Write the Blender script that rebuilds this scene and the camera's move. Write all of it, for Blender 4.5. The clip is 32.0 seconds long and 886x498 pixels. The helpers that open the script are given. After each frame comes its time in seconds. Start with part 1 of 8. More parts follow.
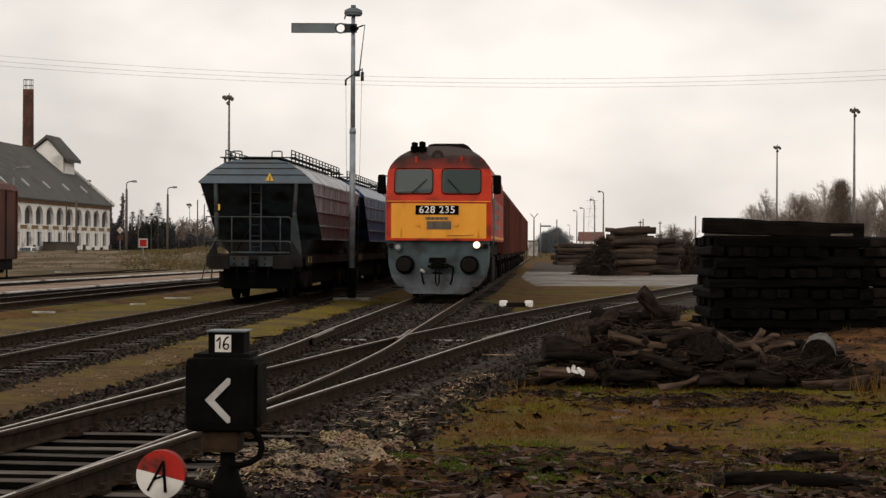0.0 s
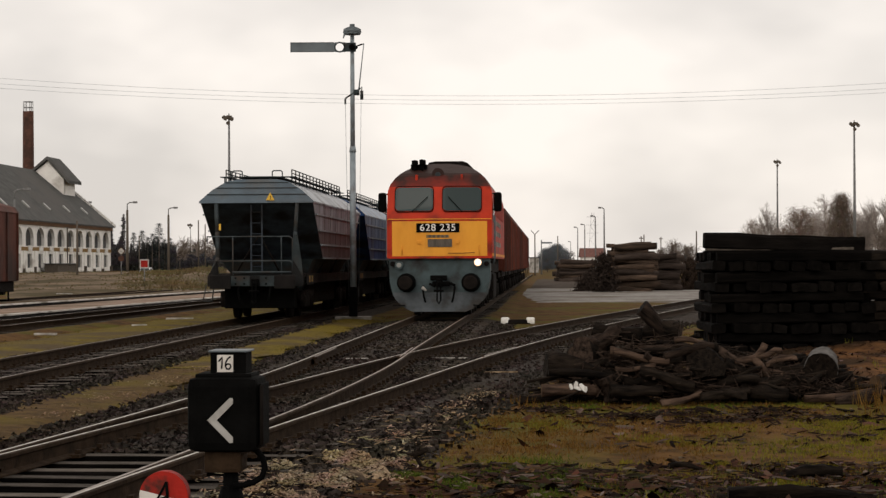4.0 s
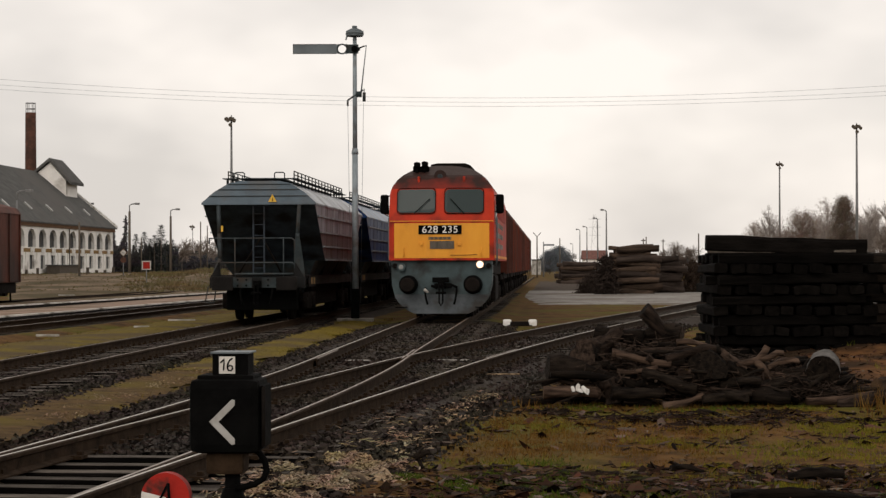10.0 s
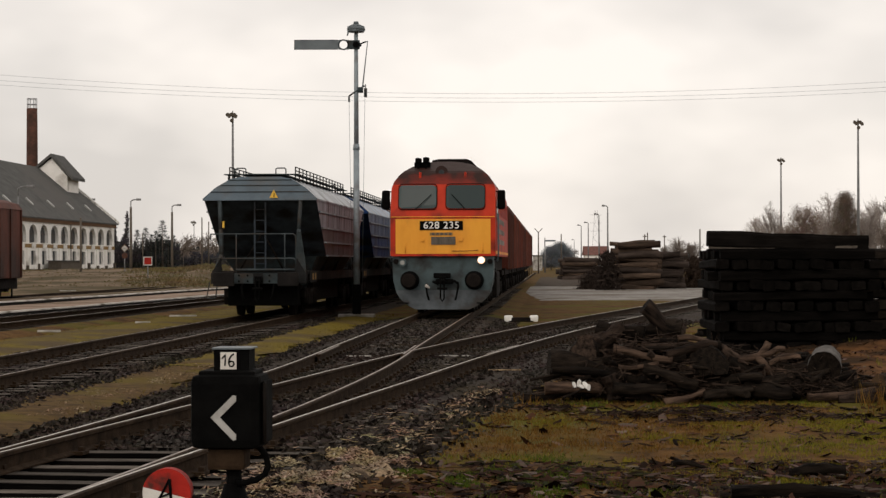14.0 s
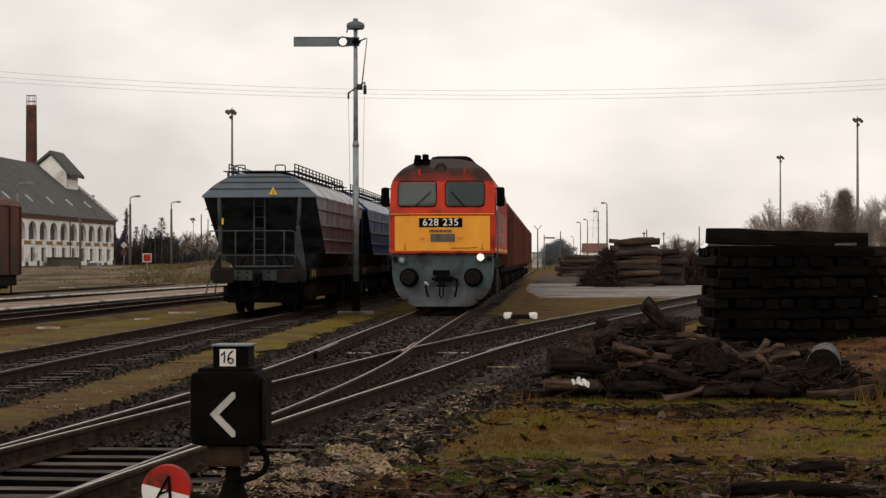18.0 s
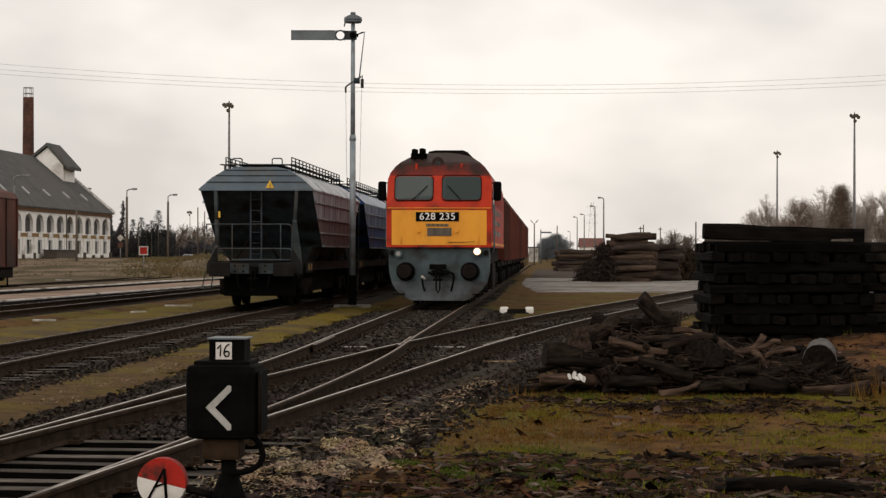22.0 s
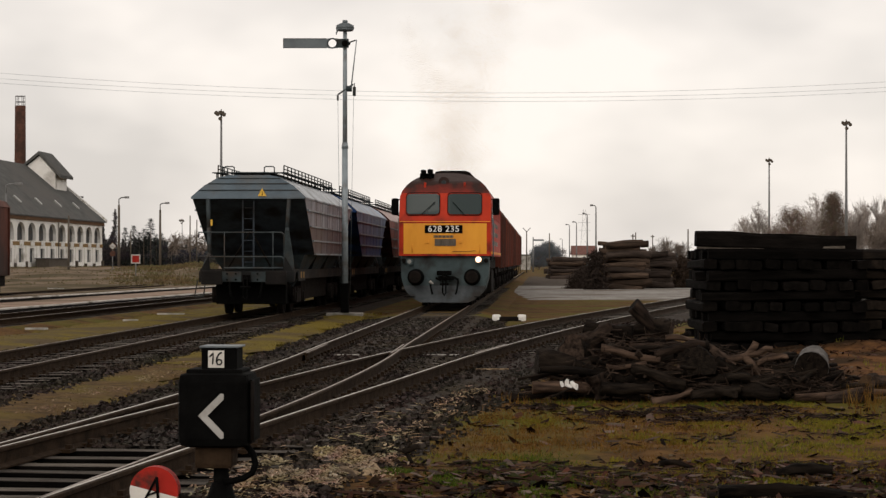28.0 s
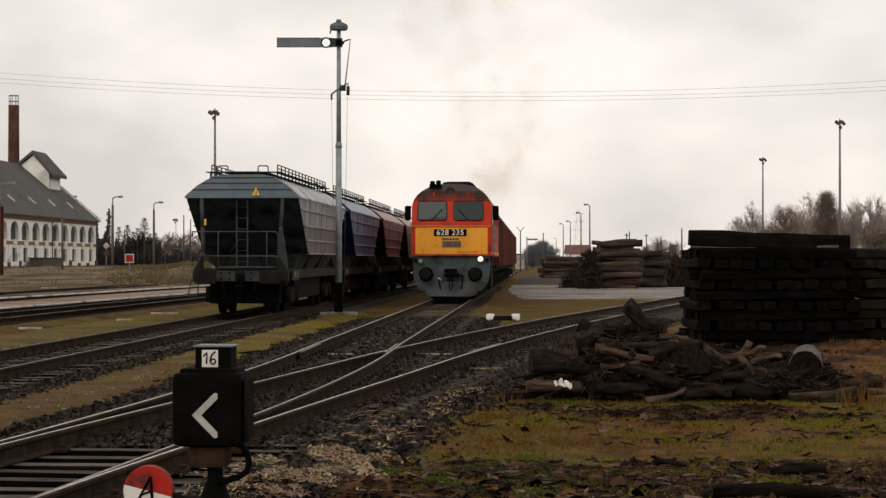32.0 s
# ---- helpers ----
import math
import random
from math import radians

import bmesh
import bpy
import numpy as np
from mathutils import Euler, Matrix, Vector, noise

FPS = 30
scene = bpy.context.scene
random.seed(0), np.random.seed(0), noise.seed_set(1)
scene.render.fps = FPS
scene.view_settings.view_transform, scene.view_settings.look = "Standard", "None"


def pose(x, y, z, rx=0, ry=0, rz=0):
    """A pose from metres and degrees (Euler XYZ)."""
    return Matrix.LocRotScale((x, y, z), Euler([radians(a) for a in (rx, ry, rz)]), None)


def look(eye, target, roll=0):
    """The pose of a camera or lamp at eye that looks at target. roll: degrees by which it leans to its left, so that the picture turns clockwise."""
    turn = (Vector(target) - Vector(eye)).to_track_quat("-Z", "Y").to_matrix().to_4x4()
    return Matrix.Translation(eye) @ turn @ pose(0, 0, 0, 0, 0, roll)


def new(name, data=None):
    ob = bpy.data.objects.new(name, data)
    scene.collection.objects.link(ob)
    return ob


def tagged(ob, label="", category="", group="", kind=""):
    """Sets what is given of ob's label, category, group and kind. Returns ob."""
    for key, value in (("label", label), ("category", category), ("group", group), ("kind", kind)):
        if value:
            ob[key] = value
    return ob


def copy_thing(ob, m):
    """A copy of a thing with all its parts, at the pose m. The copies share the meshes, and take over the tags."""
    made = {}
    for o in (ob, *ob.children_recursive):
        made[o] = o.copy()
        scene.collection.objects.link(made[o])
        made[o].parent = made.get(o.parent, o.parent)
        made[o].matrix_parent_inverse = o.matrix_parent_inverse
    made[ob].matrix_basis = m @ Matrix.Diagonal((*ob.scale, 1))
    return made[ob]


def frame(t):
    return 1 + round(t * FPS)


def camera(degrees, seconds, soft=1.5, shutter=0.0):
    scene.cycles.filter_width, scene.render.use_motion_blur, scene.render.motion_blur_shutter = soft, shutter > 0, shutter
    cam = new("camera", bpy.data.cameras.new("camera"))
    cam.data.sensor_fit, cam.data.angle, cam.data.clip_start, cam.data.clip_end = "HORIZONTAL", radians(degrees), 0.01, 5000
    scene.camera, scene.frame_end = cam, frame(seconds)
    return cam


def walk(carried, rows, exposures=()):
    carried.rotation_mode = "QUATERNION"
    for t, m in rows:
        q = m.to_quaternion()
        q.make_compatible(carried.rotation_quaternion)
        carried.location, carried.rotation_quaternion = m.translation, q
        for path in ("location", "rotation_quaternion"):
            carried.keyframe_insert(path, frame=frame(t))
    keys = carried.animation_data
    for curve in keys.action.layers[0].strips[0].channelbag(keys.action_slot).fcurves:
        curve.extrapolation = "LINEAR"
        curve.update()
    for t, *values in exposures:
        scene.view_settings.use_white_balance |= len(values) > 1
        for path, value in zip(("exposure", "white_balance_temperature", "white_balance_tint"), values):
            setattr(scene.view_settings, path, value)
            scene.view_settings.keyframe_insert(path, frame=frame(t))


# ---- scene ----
# camera: stands by the track, held in the hand, turning a little
cam = camera(23.97, 32.0, soft=1.4)
EYE = 1.48


def turned(yaw, pitch, roll):
    return pose(0, 0, EYE, 0, 0, yaw) @ pose(0, 0, 0, pitch) @ pose(0, 0, 0, 0, roll) @ pose(0, 0, 0, 90)


walk(cam, [(t, turned(a, b, c)) for t, a, b, c in (
    (0, -0.084, -0.063, -0.315), (0.5, -0.083, -0.056, -0.188), (1, -0.079, -0.040, -0.080), (1.5, -0.073, -0.007, 0.019),
    (2, -0.067, 0.044, 0.110), (2.5, -0.061, 0.113, 0.182), (3, -0.057, 0.201, 0.232), (3.5, -0.060, 0.303, 0.265),
    (5.5, -0.045, 0.704, 0.270), (6, -0.043, 0.713, 0.243), (6.5, -0.036, 0.697, 0.238), (7, -0.027, 0.665, 0.235),
    (7.5, -0.024, 0.632, 0.217), (8, -0.021, 0.601, 0.206), (8.5, -0.013, 0.572, 0.213), (9, -0.005, 0.539, 0.204),
    (9.5, -0.000, 0.507, 0.188), (10, 0.004, 0.478, 0.175), (10.5, 0.005, 0.450, 0.160), (11, 0.004, 0.429, 0.150),
    (11.5, 0.001, 0.414, 0.151), (12, 0.005, 0.404, 0.149), (12.5, 0.015, 0.396, 0.149), (13, 0.025, 0.384, 0.162),
    (13.5, 0.035, 0.373, 0.168), (14, 0.041, 0.362, 0.165), (14.5, 0.044, 0.347, 0.178), (16.5, 0.053, 0.309, 0.126),
    (17, 0.048, 0.299, 0.147), (17.5, 0.039, 0.292, 0.153), (18, 0.022, 0.281, 0.123), (18.5, 0.002, 0.270, 0.065),
    (19, -0.016, 0.257, 0.007), (19.5, -0.033, 0.243, -0.039), (20, -0.047, 0.224, -0.071), (20.5, -0.055, 0.201, -0.085),
    (21, -0.061, 0.175, -0.097), (21.5, -0.068, 0.146, -0.115), (22, -0.072, 0.120, -0.131), (22.5, -0.075, 0.095, -0.133),
    (23, -0.079, 0.071, -0.133), (23.5, -0.090, 0.040, -0.136), (24, -0.109, -0.003, -0.134), (24.5, -0.132, -0.052, -0.132),
    (25, -0.155, -0.088, -0.133), (25.5, -0.180, -0.100, -0.133), (27.5, -0.265, 0.255, -0.038), (28, -0.282, 0.335, -0.036),
    (28.5, -0.301, 0.380, -0.020), (29, -0.327, 0.390, -0.015), (29.5, -0.351, 0.386, -0.018), (30, -0.373, 0.376, -0.016),
    (30.5, -0.393, 0.363, -0.010), (31, -0.413, 0.350, -0.009), (31.5, -0.433, 0.335, -0.013), (32, -0.451, 0.315, -0.013),
)], exposures=[(0.0, 0.10, 6800, 12), (32.0, 0.10, 6800, 12)])

# ------------------------------------------------------------ light
world = bpy.data.worlds.new("overcast")
scene.world = world
world.use_nodes = True
wn, wl = world.node_tree.nodes, world.node_tree.links
wn.clear()
w_out, w_bg = wn.new("ShaderNodeOutputWorld"), wn.new("ShaderNodeBackground")
w_sky = wn.new("ShaderNodeTexSky")
w_sky.sky_type, w_sky.sun_disc = "NISHITA", False
w_sky.sun_elevation, w_sky.sun_rotation = radians(24), radians(200)
w_dim = wn.new("ShaderNodeMix")
w_dim.data_type, w_dim.blend_type = "RGBA", "MULTIPLY"
w_dim.inputs[0].default_value = 1.0
w_dim.inputs[7].default_value = (0.10, 0.10, 0.10, 1)
w_co, w_map = wn.new("ShaderNodeTexCoord"), wn.new("ShaderNodeMapping")
w_map.inputs["Scale"].default_value = (1.0, 1.0, 1.9)
w_noise, w_fine = wn.new("ShaderNodeTexNoise"), wn.new("ShaderNodeTexNoise")
w_noise.inputs["Scale"].default_value, w_noise.inputs["Detail"].default_value = 4.6, 4
w_noise.inputs["Roughness"].default_value = 0.5
w_ramp = wn.new("ShaderNodeValToRGB")
w_ramp.color_ramp.elements[0].position, w_ramp.color_ramp.elements[0].color = 0.38, (0.65, 0.63, 0.612, 1)
w_ramp.color_ramp.elements[1].position, w_ramp.color_ramp.elements[1].color = 0.60, (0.965, 0.925, 0.882, 1)
w_mix = wn.new("ShaderNodeMix")
w_mix.data_type = "RGBA"
w_mix.inputs[0].default_value = 0.94
wl.new(w_co.outputs["Generated"], w_map.inputs["Vector"])
wl.new(w_map.outputs["Vector"], w_noise.inputs["Vector"])
wl.new(w_noise.outputs["Fac"], w_ramp.inputs["Fac"])
wl.new(w_sky.outputs["Color"], w_dim.inputs[6])
wl.new(w_dim.outputs[2], w_mix.inputs[6])
wl.new(w_ramp.outputs["Color"], w_mix.inputs[7])
wl.new(w_mix.outputs[2], w_bg.inputs["Color"])
w_bg.inputs["Strength"].default_value = 1.0
wl.new(w_bg.outputs["Background"], w_out.inputs["Surface"])

sun = new("sun", bpy.data.lights.new("sun", "SUN"))
sun.data.energy, sun.data.angle, sun.data.color = 0.75, radians(35), (1.0, 0.94, 0.86)
sun.matrix_basis = look((-5, -14, 6.5), (0, 0, 0))

# ------------------------------------------------------------ materials


def mat(name, c1, c2=None, scale=3.0, rough=0.7, metal=0.0, bump=0.15, bscale=40.0, stain=None, sscale=0.6, samount=0.5,
        stretch=(1, 1, 1), vary=0.0, wet=0.0):
    """A worn surface: two colours by fine noise, broad stains, fine relief, and a change from piece to piece."""
    m = bpy.data.materials.new(name)
    m.use_nodes = True
    n, l = m.node_tree.nodes, m.node_tree.links
    bs = n["Principled BSDF"]
    bs.inputs["Roughness"].default_value, bs.inputs["Metallic"].default_value = rough, metal
    co, mp = n.new("ShaderNodeTexCoord"), n.new("ShaderNodeMapping")
    mp.inputs["Scale"].default_value = stretch
    l.new(co.outputs["Object"], mp.inputs["Vector"])
    src = mp.outputs["Vector"]
    info = n.new("ShaderNodeObjectInfo")
    if vary:
        add = n.new("ShaderNodeVectorMath")
        add.operation = "ADD"
        sc = n.new("ShaderNodeMath")
        sc.operation, sc.inputs[1].default_value = "MULTIPLY", 37.0
        l.new(info.outputs["Random"], sc.inputs[0])
        l.new(src, add.inputs[0])
        l.new(sc.outputs[0], add.inputs[1])
        src = add.outputs[0]
    t1 = n.new("ShaderNodeTexNoise")
    t1.inputs["Scale"].default_value, t1.inputs["Detail"].default_value, t1.inputs["Roughness"].default_value = scale, 6, 0.62
    l.new(src, t1.inputs["Vector"])
    r1 = n.new("ShaderNodeValToRGB")
    r1.color_ramp.elements[0].position, r1.color_ramp.elements[1].position = 0.36, 0.64
    r1.color_ramp.elements[0].color = (*c1, 1)
    r1.color_ramp.elements[1].color = (*(c2 or [v * 0.72 for v in c1]), 1)
    l.new(t1.outputs["Fac"], r1.inputs["Fac"])
    col = r1.outputs["Color"]
    if stain:
        t2 = n.new("ShaderNodeTexNoise")
        t2.inputs["Scale"].default_value, t2.inputs["Detail"].default_value = sscale, 5
        l.new(src, t2.inputs["Vector"])
        r2 = n.new("ShaderNodeValToRGB")
        r2.color_ramp.elements[0].position, r2.color_ramp.elements[1].position = 0.60 - 0.3 * samount, 0.72 - 0.2 * samount
        l.new(t2.outputs["Fac"], r2.inputs["Fac"])
        mx = n.new("ShaderNodeMix")
        mx.data_type = "RGBA"
        l.new(r2.outputs["Color"], mx.inputs[0])
        l.new(col, mx.inputs[6])
        mx.inputs[7].default_value = (*stain, 1)
        col = mx.outputs[2]
    if vary:
        hs = n.new("ShaderNodeHueSaturation")
        mr = n.new("ShaderNodeMapRange")
        mr.inputs["To Min"].default_value, mr.inputs["To Max"].default_value = 1 - vary, 1 + vary
        l.new(info.outputs["Random"], mr.inputs["Value"])
        l.new(mr.outputs[0], hs.inputs["Value"])
        l.new(col, hs.inputs["Color"])
        col = hs.outputs["Color"]
    l.new(col, bs.inputs["Base Color"])
    if bump:
        t3, bp = n.new("ShaderNodeTexNoise"), n.new("ShaderNodeBump")
        t3.inputs["Scale"].default_value, t3.inputs["Detail"].default_value = bscale, 4
        bp.inputs["Strength"].default_value, bp.inputs["Distance"].default_value = bump, 0.02
        l.new(src, t3.inputs["Vector"])
        l.new(t3.outputs["Fac"], bp.inputs["Height"])
        l.new(bp.outputs["Normal"], bs.inputs["Normal"])
    rr = n.new("ShaderNodeMapRange")
    rr.inputs["To Min"].default_value, rr.inputs["To Max"].default_value = max(0.05, rough - 0.12), min(1, rough + 0.12)
    l.new(t1.outputs["Fac"], rr.inputs["Value"])
    l.new(rr.outputs[0], bs.inputs["Roughness"])
    bs.inputs["Specular IOR Level"].default_value = 0.06 if rough > 0.8 else 0.14 if rough > 0.55 else 0.45
    return m


def islands(name, ramp, rough=0.9, gloss=0.06):
    """Loose pieces in one mesh, each with its own colour from the ramp."""
    m = bpy.data.materials.new(name)
    m.use_nodes = True
    n, l = m.node_tree.nodes, m.node_tree.links
    bs = n["Principled BSDF"]
    bs.inputs["Roughness"].default_value, bs.inputs["Specular IOR Level"].default_value = rough, gloss
    geo, r = n.new("ShaderNodeNewGeometry"), n.new("ShaderNodeValToRGB")
    while len(r.color_ramp.elements) < len(ramp):
        r.color_ramp.elements.new(0.5)
    for i, c in enumerate(ramp):
        r.color_ramp.elements[i].position, r.color_ramp.elements[i].color = i / (len(ramp) - 1), (*c, 1)
    l.new(geo.outputs["Random Per Island"], r.inputs["Fac"])
    t, mx = n.new("ShaderNodeTexNoise"), n.new("ShaderNodeMix")
    t.inputs["Scale"].default_value, t.inputs["Detail"].default_value = 14, 4
    mx.data_type, mx.blend_type, mx.inputs[0].default_value = "RGBA", "MULTIPLY", 0.6
    l.new(r.outputs["Color"], mx.inputs[6])
    l.new(t.outputs["Color"], mx.inputs[7])
    l.new(mx.outputs[2], bs.inputs["Base Color"])
    return m


def glow(name, colour, strength):
    m = bpy.data.materials.new(name)
    m.use_nodes = True
    bs = m.node_tree.nodes["Principled BSDF"]
    bs.inputs["Emission Color"].default_value, bs.inputs["Emission Strength"].default_value = (*colour, 1), strength
    bs.inputs["Base Color"].default_value = (0.8, 0.8, 0.75, 1)
    return m


M = dict(
    rail=mat("rail_rust", (0.042, 0.026, 0.015), (0.017, 0.0105, 0.0065), 6, 0.85, 0.0, 0.3, 40),
    railtop=mat("rail_polished_top", (0.52, 0.48, 0.425), (0.28, 0.245, 0.205), 5, 0.38, 1.0, 0.05, 60),
    railworn=mat("rail_dull_top", (0.26, 0.20, 0.165), (0.12, 0.088, 0.066), 5, 0.45, 0.4, 0.1, 60),
    dirtpatch=mat("trodden_bark_dirt", (0.070, 0.052, 0.039), (0.032, 0.024, 0.019), 3, 0.95, 0, 0.7, 14, stain=(0.078, 0.064, 0.051), sscale=0.5, samount=0.25),
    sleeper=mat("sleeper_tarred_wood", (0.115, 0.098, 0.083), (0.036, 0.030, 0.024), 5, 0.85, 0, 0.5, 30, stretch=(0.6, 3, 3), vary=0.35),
    ballast=mat("ballast", (0.052, 0.042, 0.035), (0.018, 0.0145, 0.012), 24, 0.95, 0, 1.0, 34, stain=(0.030, 0.022, 0.012), sscale=0.35, samount=0.4),
    ground=mat("field_ground", (0.075, 0.058, 0.028), (0.045, 0.040, 0.020), 2.2, 0.95, 0, 0.6, 18, stain=(0.055, 0.062, 0.016), sscale=0.28, samount=0.55),
    moss=mat("moss_strip", (0.150, 0.110, 0.014), (0.088, 0.063, 0.011), 4.5, 0.95, 0, 0.8, 24, stain=(0.075, 0.052, 0.027), sscale=0.55, samount=0.5),
    strip=mat("trodden_strip_earth", (0.105, 0.062, 0.022), (0.050, 0.031, 0.014), 4, 0.95, 0, 0.9, 24, stain=(0.095, 0.070, 0.012), sscale=0.6, samount=0.38),
    verge=mat("yard_earth", (0.1197, 0.05814, 0.01482), (0.03876, 0.02052, 0.00684), 2.4, 0.95, 0, 0.8, 22, stain=(0.07524, 0.0684, 0.00684), sscale=0.34, samount=0.42),
    pad=mat("gravel_road", (0.29, 0.275, 0.26), (0.17, 0.16, 0.145), 1.8, 0.9, 0, 0.4, 22, stain=(0.115, 0.095, 0.075), sscale=0.22, samount=0.5),
    concrete=mat("concrete", (0.42, 0.40, 0.37), (0.28, 0.265, 0.245), 4, 0.85, 0, 0.3, 40, stain=(0.14, 0.13, 0.11), sscale=1.1, samount=0.4),
    kerb=mat("kerb_concrete", (0.72, 0.69, 0.64), (0.55, 0.52, 0.48), 3, 0.85, 0, 0.3, 40, stain=(0.2, 0.18, 0.15), sscale=0.8, samount=0.3),
    platform=mat("platform_earth", (0.30, 0.215, 0.165), (0.21, 0.152, 0.114), 1.5, 0.95, 0, 0.4, 25, stain=(0.14, 0.105, 0.070), sscale=0.3, samount=0.4),
    white=mat("white_paint", (0.80, 0.79, 0.76), (0.66, 0.64, 0.60), 5, 0.6, 0, 0.1, 40, stain=(0.3, 0.27, 0.23), sscale=2, samount=0.15),
    red=mat("loco_red", (0.50, 0.038, 0.014), (0.40, 0.030, 0.012), 2.0, 0.58, 0, 0.05, 40, stain=(0.16, 0.022, 0.014), sscale=1.3, samount=0.36),
    yellow=mat("loco_yellow", (0.82, 0.36, 0.045), (0.74, 0.30, 0.035), 1.6, 0.57, 0, 0.04, 40, stain=(0.58, 0.235, 0.035), sscale=1.1, samount=0.32, stretch=(1, 1, 0.4)),
    skirt=mat("loco_grey", (0.066, 0.094, 0.100), (0.042, 0.058, 0.062), 2.2, 0.65, 0, 0.12, 40, stain=(0.024, 0.021, 0.019), sscale=1.2, samount=0.5),
    plough=mat("plough_grey", (0.086, 0.098, 0.107), (0.048, 0.055, 0.060), 2.5, 0.65, 0, 0.12, 40, stain=(0.04, 0.037, 0.034), sscale=1.8, samount=0.45),
    black=mat("black_iron", (0.0034, 0.0034, 0.0032), (0.0016, 0.0016, 0.0015), 8, 0.88, 0.0, 0.2, 50),
    dirty=mat("underframe_dirt", (0.013, 0.010, 0.0085), (0.006, 0.005, 0.0045), 4, 0.85, 0, 0.3, 40),
    steel=mat("worn_steel", (0.26, 0.25, 0.24), (0.16, 0.15, 0.14), 8, 0.45, 0.8, 0.1, 60),
    # one roof paint in two tones: sky shine in the top, darker ends
    hend=mat("hopper_roof_end", (0.058, 0.094, 0.124), (0.040, 0.066, 0.089), 1.6, 0.5, 0, 0.08, 40, stain=(0.06, 0.066, 0.07), sscale=0.9, samount=0.35),
    hgrey=mat("hopper_grey_roof", (0.36, 0.39, 0.42), (0.24, 0.26, 0.28), 1.6, 0.45, 0, 0.08, 40, stain=(0.09, 0.092, 0.095), sscale=0.9, samount=0.3),
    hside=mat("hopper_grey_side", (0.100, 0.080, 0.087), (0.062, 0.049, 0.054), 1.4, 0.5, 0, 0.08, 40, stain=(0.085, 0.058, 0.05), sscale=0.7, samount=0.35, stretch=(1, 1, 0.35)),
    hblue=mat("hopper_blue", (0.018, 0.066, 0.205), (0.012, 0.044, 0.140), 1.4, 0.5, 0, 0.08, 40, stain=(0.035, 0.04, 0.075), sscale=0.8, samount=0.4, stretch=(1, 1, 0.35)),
    hblue_roof=mat("hopper_blue_roof", (0.15, 0.21, 0.30), (0.10, 0.145, 0.21), 1.4, 0.45, 0, 0.08, 40, stain=(0.14, 0.14, 0.15), sscale=0.8, samount=0.4),
    hred=mat("hopper_red", (0.25, 0.052, 0.036), (0.17, 0.038, 0.027), 1.4, 0.5, 0, 0.08, 40, stain=(0.08, 0.032, 0.025), sscale=0.8, samount=0.4, stretch=(1, 1, 0.35)),
    hred_roof=mat("hopper_red_roof", (0.30, 0.17, 0.14), (0.21, 0.095, 0.075), 1.4, 0.45, 0, 0.08, 40, stain=(0.18, 0.08, 0.06), sscale=0.8, samount=0.4),
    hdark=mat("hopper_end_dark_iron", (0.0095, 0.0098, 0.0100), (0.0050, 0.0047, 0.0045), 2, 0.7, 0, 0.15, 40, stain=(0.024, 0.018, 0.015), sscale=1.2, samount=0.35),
    hframe=mat("hopper_frame_grey", (0.036, 0.049, 0.053), (0.018, 0.024, 0.026), 3, 0.7, 0, 0.15, 40, stain=(0.04, 0.032, 0.026), sscale=1.6, samount=0.45),
    # end sheets: overhang shade kept in darker copies of the wagon paint
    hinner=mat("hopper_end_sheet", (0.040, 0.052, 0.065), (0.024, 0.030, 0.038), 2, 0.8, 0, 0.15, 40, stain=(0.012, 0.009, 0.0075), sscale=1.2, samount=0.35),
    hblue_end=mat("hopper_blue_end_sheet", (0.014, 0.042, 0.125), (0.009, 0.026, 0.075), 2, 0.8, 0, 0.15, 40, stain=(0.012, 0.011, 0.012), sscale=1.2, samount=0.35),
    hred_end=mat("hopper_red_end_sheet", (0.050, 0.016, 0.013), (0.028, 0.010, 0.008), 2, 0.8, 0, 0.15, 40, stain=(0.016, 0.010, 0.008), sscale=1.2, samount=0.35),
    boxbrown=mat("box_wagon_brown", (0.115, 0.036, 0.023), (0.070, 0.025, 0.017), 1.8, 0.7, 0, 0.12, 40, stain=(0.04, 0.022, 0.018), sscale=0.8, samount=0.4, stretch=(1, 1, 0.4)),
    hframe_light=mat("hopper_pale_grey", (0.056, 0.070, 0.076), (0.026, 0.033, 0.036), 4, 0.65, 0, 0.15, 40, stain=(0.05, 0.042, 0.036), sscale=2.0, samount=0.4),
    wagon=mat("wagon_brown_red", (0.175, 0.036, 0.018), (0.11, 0.025, 0.014), 1.8, 0.7, 0, 0.12, 40, stain=(0.075, 0.03, 0.022), sscale=0.8, samount=0.45, stretch=(1, 1, 0.4)),
    wagon_dark=mat("wagon_dark_brown", (0.115, 0.030, 0.018), (0.075, 0.022, 0.014), 1.8, 0.7, 0, 0.12, 40, stain=(0.05, 0.024, 0.018), sscale=0.8, samount=0.45, stretch=(1, 1, 0.4)),
    wagon_red=mat("wagon_rust_red", (0.20, 0.045, 0.022), (0.13, 0.03, 0.016), 1.8, 0.7, 0, 0.12, 40, stain=(0.085, 0.035, 0.025), sscale=0.9, samount=0.5, stretch=(1, 1, 0.4)),
    peeled=mat("peeled_branch", (0.105, 0.068, 0.048), (0.020, 0.013, 0.010), 7, 0.85, 0, 0.7, 22, stretch=(0.3, 2.2, 2.2), vary=0.3),
    signal=mat("signal_grey_paint", (0.25, 0.295, 0.32), (0.175, 0.205, 0.225), 3, 0.5, 0.1, 0.08, 50, stain=(0.14, 0.12, 0.11), sscale=1.5, samount=0.3),
    arm=mat("signal_arm_back", (0.118, 0.142, 0.156), (0.086, 0.104, 0.114), 2, 0.55, 0, 0.05, 50),
